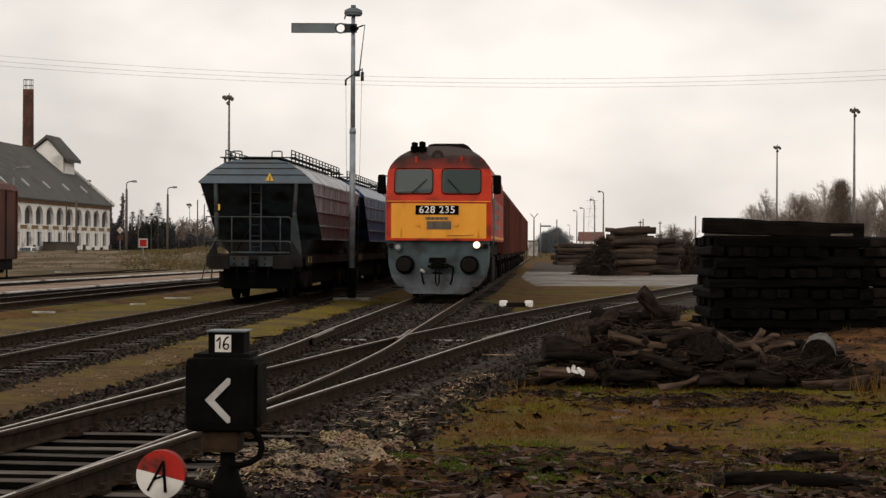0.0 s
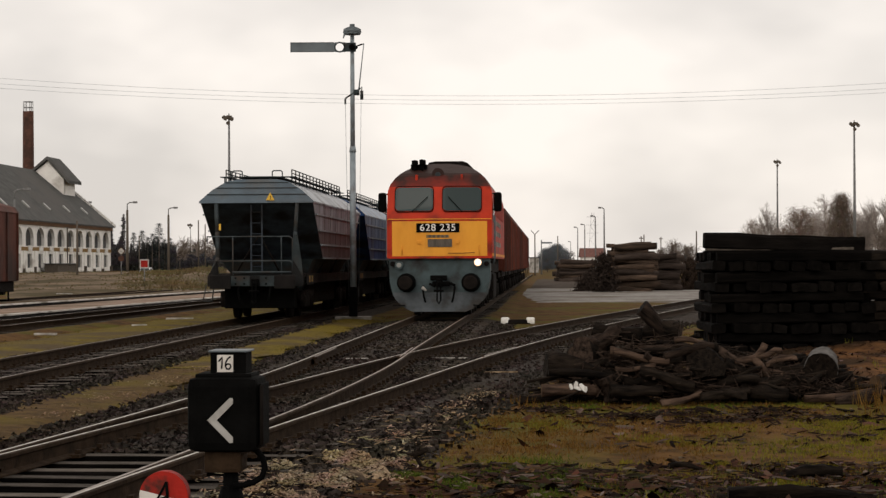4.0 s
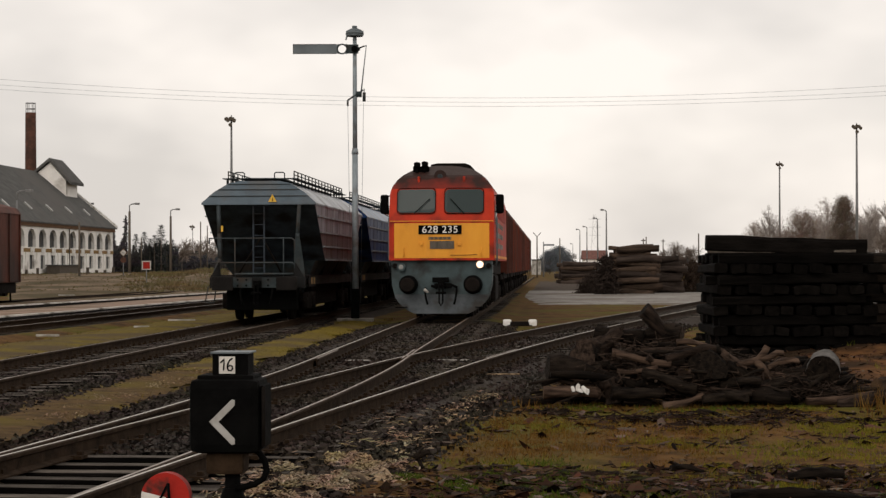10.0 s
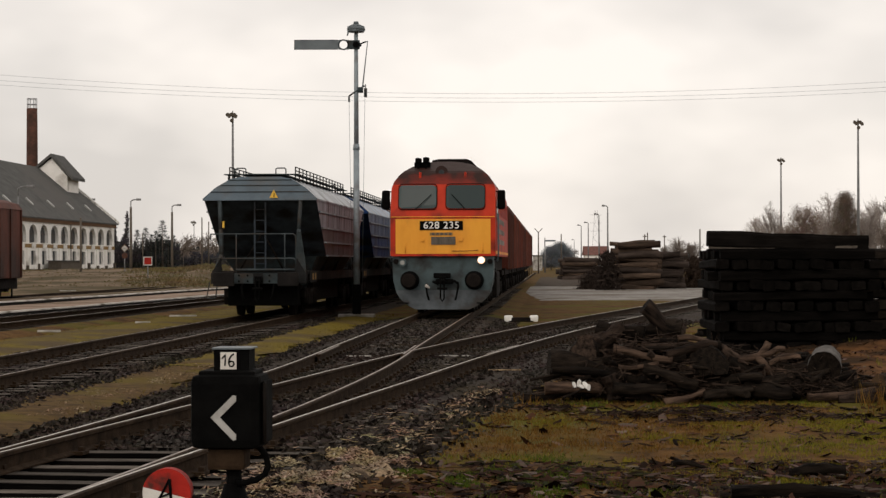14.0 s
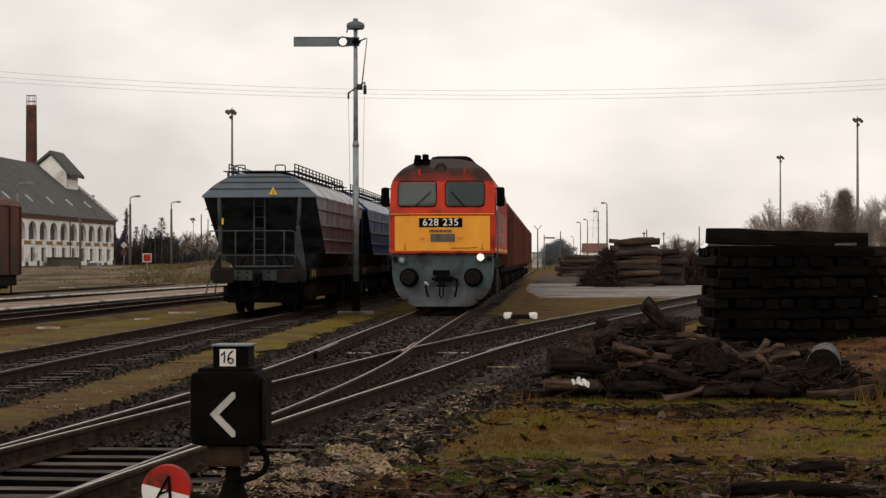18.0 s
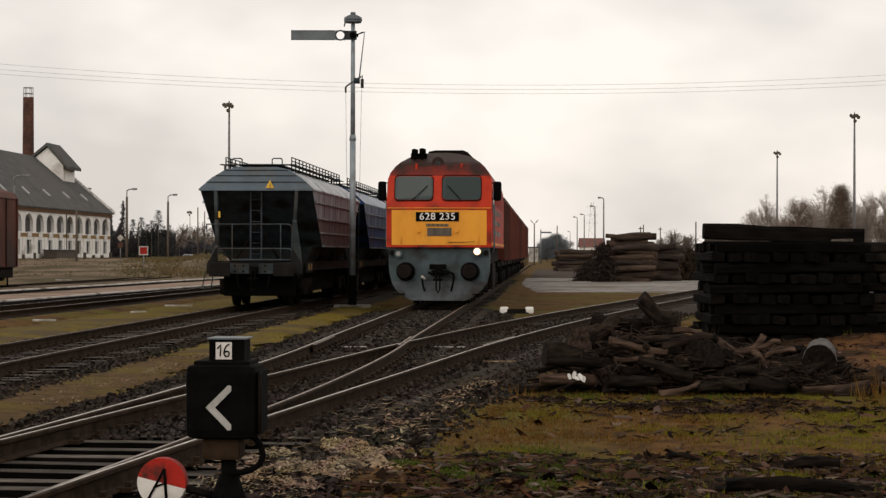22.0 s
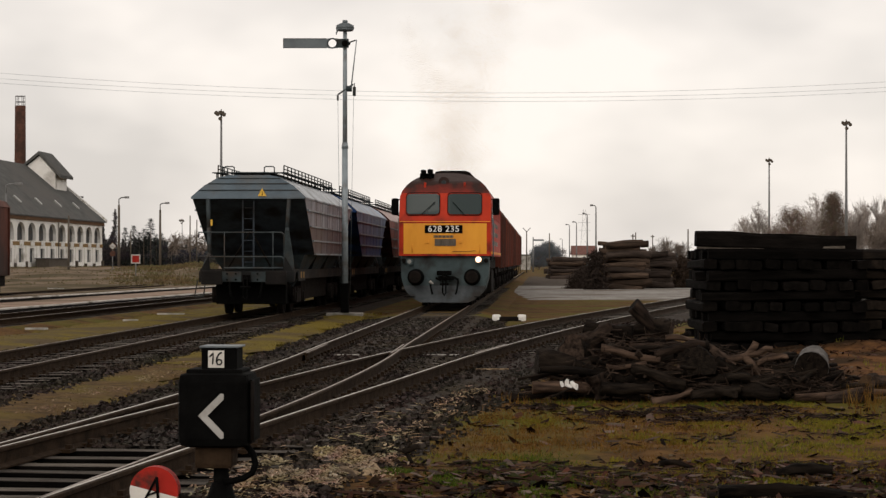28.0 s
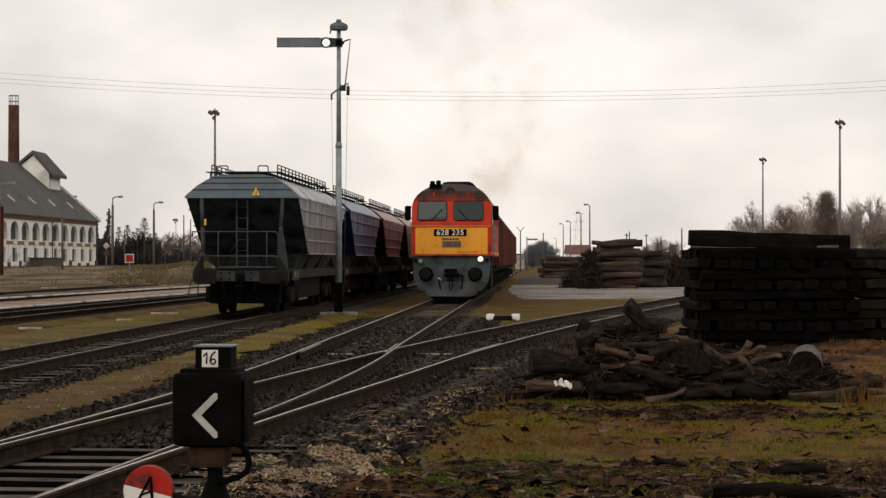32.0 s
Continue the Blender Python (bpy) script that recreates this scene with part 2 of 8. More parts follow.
    bark=mat("bark", (0.058, 0.039, 0.029), (0.0075, 0.0058, 0.0048), 8, 0.95, 0, 0.9, 22, stretch=(0.3, 2.2, 2.2), vary=0.45),
    barkwet=mat("bark_wet", (0.020, 0.0145, 0.0105), (0.0038, 0.003, 0.0025), 8, 0.9, 0, 0.9, 20, stretch=(0.3, 2.2, 2.2), vary=0.4),
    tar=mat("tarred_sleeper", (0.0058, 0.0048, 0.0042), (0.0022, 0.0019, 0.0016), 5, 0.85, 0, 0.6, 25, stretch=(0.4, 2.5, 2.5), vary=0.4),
    oldtar=mat("weathered_brown_sleeper", (0.021, 0.0155, 0.0115), (0.006, 0.0048, 0.004), 4, 0.9, 0, 0.6, 25, stretch=(0.4, 2.5, 2.5), vary=0.5),
    bank=mat("dry_bank", (0.190, 0.138, 0.096), (0.120, 0.086, 0.056), 0.8, 0.95, 0, 0.8, 9, stain=(0.062, 0.048, 0.023), sscale=0.16, samount=0.62),
    roofred=mat("far_red_tiles", (0.17, 0.085, 0.072), (0.12, 0.062, 0.053), 1.5, 0.9),
    # far log barks lifted in tone, with distance haze painted into both
    farlog=mat("dry_log_bark", (0.080, 0.054, 0.039), (0.028, 0.020, 0.015), 3, 0.95, 0, 0.6, 14, stretch=(0.3, 2.2, 2.2), vary=0.4),
    farlog_dark=mat("damp_log_bark", (0.060, 0.045, 0.037), (0.026, 0.019, 0.016), 3, 0.95, 0, 0.6, 14, stretch=(0.3, 2.2, 2.2), vary=0.4),
    cut=mat("cut_wood", (0.075, 0.046, 0.026), (0.03, 0.019, 0.012), 6, 0.9, 0, 0.3, 40, vary=0.3),
    barklight=mat("bark_light", (0.066, 0.038, 0.022), (0.018, 0.011, 0.0075), 5, 0.95, 0, 0.8, 22, stretch=(0.3, 2.2, 2.2), vary=0.45),
    wall=mat("whitewashed_wall", (0.88, 0.86, 0.82), (0.80, 0.78, 0.74), 1.2, 0.9, 0, 0.15, 12, stain=(0.50, 0.47, 0.43), sscale=0.35, samount=0.12),
    ochre=mat("ochre_band", (0.30, 0.19, 0.085), (0.21, 0.135, 0.06), 2, 0.9, 0, 0.1, 12),
    slate=mat("grey_roof", (0.100, 0.100, 0.096), (0.072, 0.072, 0.069), 0.8, 0.85, 0, 0.3, 4, stain=(0.10, 0.095, 0.09), sscale=0.12, samount=0.4),
    brick=mat("chimney_brick", (0.115, 0.054, 0.038), (0.066, 0.035, 0.027), 2, 0.9, 0, 0.3, 20, stain=(0.04, 0.025, 0.02), sscale=0.25, samount=0.5),
    pane=mat("dark_pane", (0.06, 0.062, 0.064), (0.04, 0.042, 0.045), 2, 0.58, 0, 0.02, 10),
    eaves=mat("brown_eaves_board", (0.15, 0.085, 0.048), (0.10, 0.06, 0.036), 2, 0.9, 0, 0.2, 12),
    wood=mat("grey_wood", (0.13, 0.11, 0.09), (0.08, 0.068, 0.056), 4, 0.9, 0, 0.4, 30, stretch=(3, 3, 0.5)),
    lamp=mat("lamp_grey", (0.20, 0.20, 0.20), (0.14, 0.14, 0.14), 4, 0.6, 0.2, 0.1, 30),
    # twig colours lightened: the haze over the far trees is painted in
    birchtwig=mat("fine_grey_twigs", (0.36, 0.315, 0.285), (0.24, 0.205, 0.185), 0.8, 0.95, 0, 0.0, 10, vary=0.25),
    farwood=mat("bare_twigs", (0.20, 0.165, 0.14), (0.13, 0.105, 0.09), 0.8, 0.95, 0, 0.0, 10, vary=0.25),
    conifer=mat("conifer", (0.034, 0.042, 0.036), (0.020, 0.025, 0.022), 1.5, 0.95, 0, 0.0, 10, vary=0.3),
    signred=mat("sign_red", (0.30, 0.024, 0.018), (0.24, 0.020, 0.016), 5, 0.85),
    yellowsign=mat("warning_yellow", (0.75, 0.45, 0.04), (0.65, 0.38, 0.035), 5, 0.5),
    discred=mat("weight_red_paint", (0.40, 0.020, 0.012), (0.31, 0.016, 0.010), 5, 0.62, 0, 0.2, 40, stain=(0.085, 0.022, 0.016), sscale=9, samount=0.3),
    carwhite=mat("car_white_paint", (0.62, 0.63, 0.64), (0.55, 0.56, 0.57), 2, 0.35),
    carblue=mat("car_silver_blue_paint", (0.30, 0.34, 0.42), (0.25, 0.285, 0.36), 2, 0.35),
    asphalt=mat("road_asphalt", (0.065, 0.062, 0.06), (0.042, 0.04, 0.039), 2, 0.9, 0, 0.4, 30, stain=(0.08, 0.077, 0.072), sscale=0.3, samount=0.3),
    lit=glow("headlight_lit", (1.0, 0.80, 0.55), 5.0),
    litrim=glow("headlight_reflector", (1.0, 0.52, 0.24), 0.95),
    lens=mat("lamp_lens", (0.30, 0.30, 0.28), (0.20, 0.20, 0.19), 8, 0.3),
    buffer=mat("buffer_dirt", (0.011, 0.0092, 0.0085), (0.006, 0.0052, 0.0048), 3, 0.8, 0, 0.2, 40),
    # upper sheets: real dust streaks, and pale sky sheen painted in with them
    hdustsheen=mat("hopper_dusty_upper_side", (0.30, 0.315, 0.345), (0.130, 0.116, 0.130), 2.2, 0.5, 0, 0.08, 40, stain=(0.14, 0.115, 0.122), sscale=1.0, samount=0.28, stretch=(1, 1, 0.22)),
    hbluedustsheen=mat("hopper_blue_dusty_side", (0.15, 0.20, 0.29), (0.035, 0.065, 0.145), 2.2, 0.5, 0, 0.08, 40, stain=(0.04, 0.05, 0.09), sscale=1.0, samount=0.35, stretch=(1, 1, 0.22)),
    greybark=mat("grey_weathered_bark", (0.13, 0.122, 0.115), (0.06, 0.056, 0.052), 6, 0.9, 0, 0.5, 24),
    stone=islands("ballast_stones", [(0.022, 0.0175, 0.0145), (0.042, 0.033, 0.027), (0.080, 0.064, 0.053), (0.048, 0.038, 0.031), (0.026, 0.021, 0.0175), (0.060, 0.048, 0.040)]),
    litter=islands("leaf_litter", [(0.036, 0.018, 0.012), (0.015, 0.009, 0.007), (0.125, 0.062, 0.040), (0.034, 0.019, 0.014), (0.095, 0.040, 0.022), (0.20, 0.15, 0.125), (0.034, 0.019, 0.012), (0.013, 0.009, 0.007), (0.052, 0.024, 0.016)], 0.9, 0.02),
    scraps=islands("wet_bark_scraps", [(0.017, 0.0095, 0.007), (0.048, 0.024, 0.016), (0.0085, 0.006, 0.0045), (0.085, 0.042, 0.027), (0.024, 0.0135, 0.0095), (0.17, 0.125, 0.105), (0.040, 0.024, 0.016), (0.0115, 0.008, 0.006), (0.036, 0.038, 0.014)], 0.9, 0.02),
    darkscraps=islands("black_wet_bark", [(0.010, 0.007, 0.0055), (0.028, 0.0165, 0.0115), (0.0065, 0.005, 0.004), (0.045, 0.026, 0.018), (0.012, 0.0085, 0.0065), (0.11, 0.078, 0.06)], 0.9, 0.02),
    chips=islands("bark_chips", [(0.40, 0.29, 0.185), (0.25, 0.17, 0.10), (0.52, 0.40, 0.28), (0.13, 0.09, 0.056), (0.33, 0.22, 0.13)]),
    grass=islands("grass_blades", [(0.125, 0.140, 0.016), (0.235, 0.205, 0.021), (0.066, 0.080, 0.013), (0.27, 0.235, 0.038), (0.090, 0.112, 0.016)]),
    moss_grass=islands("moss_grass_blades", [(0.17, 0.13, 0.010), (0.22, 0.165, 0.016), (0.06, 0.045, 0.006), (0.10, 0.085, 0.010), (0.14, 0.09, 0.03)]),
    bankgrass=islands("bank_grass_blades", [(0.165, 0.128, 0.066), (0.150, 0.122, 0.058), (0.185, 0.142, 0.076), (0.135, 0.120, 0.054)]),
    oakleaf=islands("withered_oak_leaves", [(0.29, 0.205, 0.165), (0.20, 0.14, 0.11), (0.36, 0.27, 0.22), (0.15, 0.11, 0.088)]),
    bushleaf=islands("dark_evergreen_leaves", [(0.23, 0.17, 0.13), (0.14, 0.107, 0.082), (0.28, 0.21, 0.165), (0.10, 0.085, 0.066)]),
    # far leaves tinted blue-grey: distance haze is put into the colour
    hazeleaf=islands("blue_green_needles", [(0.19, 0.21, 0.235), (0.14, 0.16, 0.18), (0.23, 0.25, 0.27), (0.12, 0.14, 0.16)]),
    # thicket tones raised and turned bluer to carry the haze of distance
    thicket=islands("thicket_twigs_and_leaves", [(0.085, 0.080, 0.086), (0.058, 0.057, 0.062), (0.110, 0.100, 0.102), (0.048, 0.054, 0.058)]),
    sawdust=mat("sawdust_earth", (0.135, 0.062, 0.024), (0.055, 0.028, 0.013), 3, 0.95, 0, 0.6, 20, stain=(0.026, 0.016, 0.009), sscale=0.8, samount=0.5),
    drygrass=islands("dry_grass_blades", [(0.2166, 0.1049, 0.02052), (0.1254, 0.05928, 0.01254), (0.228, 0.1311, 0.0342), (0.0798, 0.0513, 0.0114)]),
    freshgrass=islands("fresh_grass_blades", [(0.19, 0.17, 0.018), (0.25, 0.21, 0.026), (0.125, 0.115, 0.013), (0.22, 0.17, 0.022)]),
    worn_white=mat("worn_white_enamel", (0.42, 0.41, 0.39), (0.33, 0.32, 0.30), 6, 0.6, 0, 0.1, 40, stain=(0.2, 0.19, 0.17), sscale=4, samount=0.2),
    darkgrass=islands("dark_grass_blades", [(0.0627, 0.0969, 0.01254), (0.1026, 0.1368, 0.0171), (0.0399, 0.0627, 0.00912)]),
    chipsheet=mat("trodden_wood_chips", (0.36, 0.26, 0.165), (0.12, 0.082, 0.05), 16, 0.95, 0, 1.0, 40, stain=(0.06, 0.042, 0.028), sscale=2.6, samount=0.35),
)
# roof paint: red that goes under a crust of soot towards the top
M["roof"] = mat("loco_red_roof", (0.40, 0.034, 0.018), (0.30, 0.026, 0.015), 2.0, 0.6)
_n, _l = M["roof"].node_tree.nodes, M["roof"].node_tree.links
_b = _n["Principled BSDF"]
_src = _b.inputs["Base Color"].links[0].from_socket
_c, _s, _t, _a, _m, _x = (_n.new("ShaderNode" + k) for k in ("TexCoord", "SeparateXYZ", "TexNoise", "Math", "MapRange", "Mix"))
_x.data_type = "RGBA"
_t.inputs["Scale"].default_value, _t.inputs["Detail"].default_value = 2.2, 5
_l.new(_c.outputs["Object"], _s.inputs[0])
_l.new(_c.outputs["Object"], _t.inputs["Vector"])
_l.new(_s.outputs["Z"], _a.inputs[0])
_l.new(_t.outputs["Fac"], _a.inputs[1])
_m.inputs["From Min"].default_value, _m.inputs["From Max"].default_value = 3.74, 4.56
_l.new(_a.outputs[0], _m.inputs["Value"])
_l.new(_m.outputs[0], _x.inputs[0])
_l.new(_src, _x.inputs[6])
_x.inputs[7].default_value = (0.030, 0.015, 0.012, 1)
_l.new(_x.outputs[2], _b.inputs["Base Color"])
# windscreen glass: dark cab behind a clear pane
M["glass"] = bpy.data.materials.new("cab_glass")
M["glass"].use_nodes = True
_g = M["glass"].node_tree.nodes["Principled BSDF"]
_g.inputs["Base Color"].default_value, _g.inputs["Roughness"].default_value = (0.026, 0.040, 0.040, 1), 0.2
_g.inputs["Specular IOR Level"].default_value = 0.25

# ------------------------------------------------------------ tools


def part(name, bm, material, parent=None, label="", smooth=False, m=None):
    """Links a bmesh as one mesh object, under a thing or a part."""
    me = bpy.data.meshes.new(name)
    bm.to_mesh(me)
    bm.free()
    for mm in (material if isinstance(material, (list, tuple)) else [material]):
        me.materials.append(mm)
    if smooth:
        me.shade_smooth()
    ob = new(name, me)
    if parent is not None:
        ob.parent = parent
    if m is not None:
        ob.matrix_basis = m
    if label:
        ob["label"] = label
    return ob


def share(ob, parent, m, name=None):
    """Another object on the same mesh."""
    o = new(name or ob.name.split(".")[0], ob.data)
    o.parent, o.matrix_basis = parent, m
    return o


def thing(name, m, label, category, group="", kind=""):
    ob = new(name)
    ob.matrix_basis = m
    return tagged(ob, label, category, group, kind)


def box(bm, x0, x1, y0, y1, z0, z1, bevel=0.0):
    v = [bm.verts.new((x, y, z)) for x in (x0, x1) for y in (y0, y1) for z in (z0, z1)]
    fs = [bm.faces.new([v[i] for i in f]) for f in ((0, 1, 3, 2), (4, 6, 7, 5), (0, 4, 5, 1), (2, 3, 7, 6), (0, 2, 6, 4), (1, 5, 7, 3))]
    if bevel:
        es = list({e for f in fs for e in f.edges})
        bmesh.ops.bevel(bm, geom=es, offset=bevel, segments=2, affect="EDGES", profile=0.6)
    return bm


def bx(*a, **k):
    return box(bmesh.new(), *a, **k)


def rod(bm, a, b, r, r2=None, seg=10, caps=True):
    """A round bar from a to b."""
    a, b = Vector(a), Vector(b)
    q = (b - a).to_track_quat("Z", "Y")
    r2 = r if r2 is None else r2
    ra, rb = [], []
    for i in range(seg):
        c = Vector((math.cos(2 * math.pi * i / seg), math.sin(2 * math.pi * i / seg), 0))
        ra.append(bm.verts.new(a + q @ (c * r)))
        rb.append(bm.verts.new(b + q @ (c * r2)))
    for i in range(seg):
        f = bm.faces.new((ra[i], ra[(i + 1) % seg], rb[(i + 1) % seg], rb[i]))
        f.smooth = True
    if caps:
        bm.faces.new(ra[::-1])
        bm.faces.new(rb)
    return bm


def pipe(bm, pts, r, seg=8):
    """A round bar bent along the points."""
    pts = [Vector(p) for p in pts]
    rings, u = [], None
    for i, p in enumerate(pts):
        d = ((pts[min(i + 1, len(pts) - 1)] - p).normalized() + (p - pts[max(i - 1, 0)]).normalized()).normalized()
        u = d.orthogonal().normalized() if u is None else (u - d * u.dot(d)).normalized()
        w = d.cross(u)
        rings.append([bm.verts.new(p + (u * math.cos(2 * math.pi * k / seg) + w * math.sin(2 * math.pi * k / seg)) * r) for k in range(seg)])
    for a, b in zip(rings, rings[1:]):
        for k in range(seg):
            f = bm.faces.new((a[k], a[(k + 1) % seg], b[(k + 1) % seg], b[k]))
            f.smooth = True
    bm.faces.new(rings[0][::-1])
    bm.faces.new(rings[-1])
    return bm


def prism(bm, outline, y0, y1):
    """An outline in x and z, carried from y0 to y1."""
    a = [bm.verts.new((x, y0, z)) for x, z in outline]
    b = [bm.verts.new((x, y1, z)) for x, z in outline]
    k = len(outline)
    for i in range(k):
        bm.faces.new((a[i], a[(i + 1) % k], b[(i + 1) % k], b[i]))
    bm.faces.new(a[::-1])
    bm.faces.new(b)
    bmesh.ops.recalc_face_normals(bm, faces=bm.faces)
    return bm


def raw(name, verts, faces, material, parent=None, label="", smooth=False):
    me = bpy.data.meshes.new(name)
    me.from_pydata([tuple(v) for v in verts], [], [tuple(f) for f in faces])
    me.materials.append(material)
    if smooth:
        me.shade_smooth()
    ob = new(name, me)
    ob.parent = parent
    if label:
        ob["label"] = label
    return ob


def scatter(name, base_v, base_f, places, material, label, category):
    """Many small loose pieces in one mesh. places: rows of x, y, z, turn, tilt, lean, size x, y, z."""
    base_v, p = np.array(base_v, float), np.array(places, float)
    k = len(base_v)
    v = base_v[None] * p[:, None, 6:9]
    for axes, ang in (((1, 2), p[:, 4]), ((0, 2), p[:, 5]), ((0, 1), p[:, 3])):
        c, s = np.cos(ang)[:, None], np.sin(ang)[:, None]
        i, j = axes
        a, b = v[..., i].copy(), v[..., j].copy()
        v[..., i], v[..., j] = a * c - b * s, a * s + b * c
    v += p[:, None, :3]
    fs = (np.array(base_f)[None] + (np.arange(len(p)) * k)[:, None, None]).reshape(-1, len(base_f[0]))
    ob = raw(name, v.reshape(-1, 3).tolist(), fs.tolist(), material)
    return tagged(ob, label, category, kind="stuff")


def lettering(text, size, material, parent, m, name="lettering", label="", depth=0.004):
    cu = bpy.data.curves.new(name, "FONT")
    cu.body, cu.size, cu.align_x, cu.align_y, cu.extrude, cu.offset = text, size, "CENTER", "CENTER", depth, size * 0.008
    cu.space_character = 1.1
    tmp = bpy.data.objects.new(name, cu)
    scene.collection.objects.link(tmp)
    me = bpy.data.meshes.new_from_object(tmp.evaluated_get(bpy.context.evaluated_depsgraph_get()))
    bpy.data.objects.remove(tmp)
    me.materials.append(material)
    ob = new(name, me)
    ob.parent, ob.matrix_basis = parent, m
    if label:
        ob["label"] = label
    return ob


# the straight tracks run 2.955 degrees to the right of the first view; s along, n to the right
LINE = radians(2.955)


def along(s, n, z=0.0, turn=0.0):
    return pose(n * math.cos(LINE) + s * math.sin(LINE), 60.7 - n * math.sin(LINE) + s * math.cos(LINE), z, 0, 0, -2.955 + turn)


def lane(s, n):
    return (n * math.cos(LINE) + s * math.sin(LINE), 60.7 - n * math.sin(LINE) + s * math.cos(LINE))


# ------------------------------------------------------------ ground


def lift(x, y):
    """Height of the ground: flat yard, a low bank far off to the left, and the road sunk behind it."""
    far = min(1.0, max(0.0, (y - 105) / 90.0)) * min(1.0, max(0.0, (-x - 9) / 10.0))
    near = 0.035 * noise.noise((x * 0.8, y * 0.8, 1.0)) + 0.02 * noise.noise((x * 2.7, y * 2.7, 5.0))
    near *= min(1.0, max(0.0, (62 - y) / 25))
    n = x * math.cos(LINE) - (y - 60.7) * math.sin(LINE)
    cut = min(1.0, max(0.0, (7.2 - abs(n + 55.0)) / 2.6))
    return -0.27 + 0.95 * far * far * (3 - 2 * far) * (1 - cut) + near


def ground_sheet():
    ys = [-3000, -600, -120, -30, -8, 2] + [8 + 0.3 * i for i in range(110)] + [41 + 0.02 * (i + 8) ** 2 - 1.3 for i in range(1, 150)] + [620, 900, 1600, 3000, 4500]
    vs, fs, nx = [], [], 101
    for y in ys:
        w = max(12.0, abs(y) * 0.42)
        for j in range(nx):
            u = 2 * j / (nx - 1) - 1
            x = (abs(u) ** 1.15) * math.copysign(1, u) * w
            if j == 0 or j == nx - 1:
                x = math.copysign(4000, u)
            vs.append((x, y, lift(x, y) if abs(x) < 3000 else -0.27))
    for i in range(len(ys) - 1):
        for j in range(nx - 1):
            a = i * nx + j
            fs.append((a, a + 1, a + nx + 1, a + nx))
    ob = raw("ground", vs, fs, M["verge"], smooth=True)
    return tagged(ob, "brown winter earth of the yard with patches of grass", "ground", kind="structure")


ground_sheet()


def ribbon(name, line, halves, z, material, label, category, wob=0.0, seed=0.0, kind="structure"):
    """A strip along a line of (x, y): halves gives offsets across it and heights."""
    vs, fs, k = [], [], len(halves)
    for i, (x, y) in enumerate(line):
        ax, ay = line[max(0, i - 1)]
        bx_, by = line[min(len(line) - 1, i + 1)]
        d = math.hypot(bx_ - ax, by - ay)
        nx, ny = (by - ay) / d, -(bx_ - ax) / d
        for j, (o, h) in enumerate(halves):
            e = o
            if wob and j in (0, k - 1):
                e += wob * noise.noise((y * 0.45, seed + j, 0)) + 0.5 * wob * noise.noise((y * 1.9, seed + j, 7))
            if kind == "bed" and abs(o) < 1.5 and y > 18:
                h += (0.10 if abs(o) < 0.55 else 0.0 if abs(o) < 1 else 0.045) * min(1, (y - 18) / 4)
            vs.append((x + nx * e, y + ny * e, z + h + 0.02 * noise.noise((x * 2 + e * 3, y * 2, seed))))
    for i in range(len(line) - 1):
        for j in range(k - 1):
            a = i * k + j
            fs.append((a, a + 1, a + k + 1, a + k))
    return tagged(raw(name, vs, fs, material, smooth=True), label, category, kind="structure")


# ------------------------------------------------------------ track lines, as lists of (x, y)
def hermite(p, q, mp, mq, n):
    out = []
    for i in range(n):
        t = i / n
        d = q[1] - p[1]
        h = (2 * t ** 3 - 3 * t * t + 1, t ** 3 - 2 * t * t + t, -2 * t ** 3 + 3 * t * t, t ** 3 - t * t)
        out.append((h[0] * p[0] + h[1] * d * mp + h[2] * q[0] + h[3] * d * mq, p[1] + t * d))
    return out


SLOPE = math.tan(LINE)
near_line = [(-2.77 + 0.125 * (y - 16.65), y) for y in np.arange(-14.0, 12.0, 1.0)]
main_far = [(SLOPE * (y - 60.7), y) for y in [38.2 + 1.2 * i for i in range(28)] + [72 + 6 * i for i in range(40)]]
main_leg = hermite((-3.35, 12.0), (-2.80, 16.65), 0.125, 0.115, 8) + hermite((-2.80, 16.65), (-2.08, 23.4), 0.115, 0.092, 10) + hermite((-2.08, 23.4), (-1.50, 31.0), 0.092, 0.060, 10) + hermite((-1.50, 31.0), main_far[0], 0.060, SLOPE, 8)
side_leg = hermite((-3.35, 12.0), (-2.69, 16.65), 0.13, 0.152, 8) + hermite((-2.69, 16.65), (-1.42, 24.8), 0.152, 0.162, 12) + hermite((-1.42, 24.8), (0.27, 35.4), 0.162, 0.178, 14)
side_far = hermite((0.27, 35.4), (3.87, 53.7), 0.178, 0.218, 18) + hermite((3.87, 53.7), (11.7, 88.0), 0.218, 0.235, 20) + [(11.7 + 0.235 * d, 88 + d) for d in range(0, 90, 5)]
hop_line = [lane(s, -4.92) for s in list(np.arange(-75, 40, 1.3)) + list(range(40, 240, 8))]
left_line = [(-10.5 - 0.75 + 0.065 * (y - 60), y) for y in list(np.arange(12, 110, 2.0)) + list(range(110, 330, 10))]
far_line = [lane(s, -20.9) for s in range(-50, 260, 5)]

BED = [(-2.35, -0.33), (-1.75, -0.225), (-1.3, -0.20), (-0.62, -0.205), (-0.5, -0.265), (0.5, -0.265), (0.62, -0.205), (1.3, -0.20), (1.75, -0.225), (2.35, -0.33)]
whole = near_line + main_leg + main_far
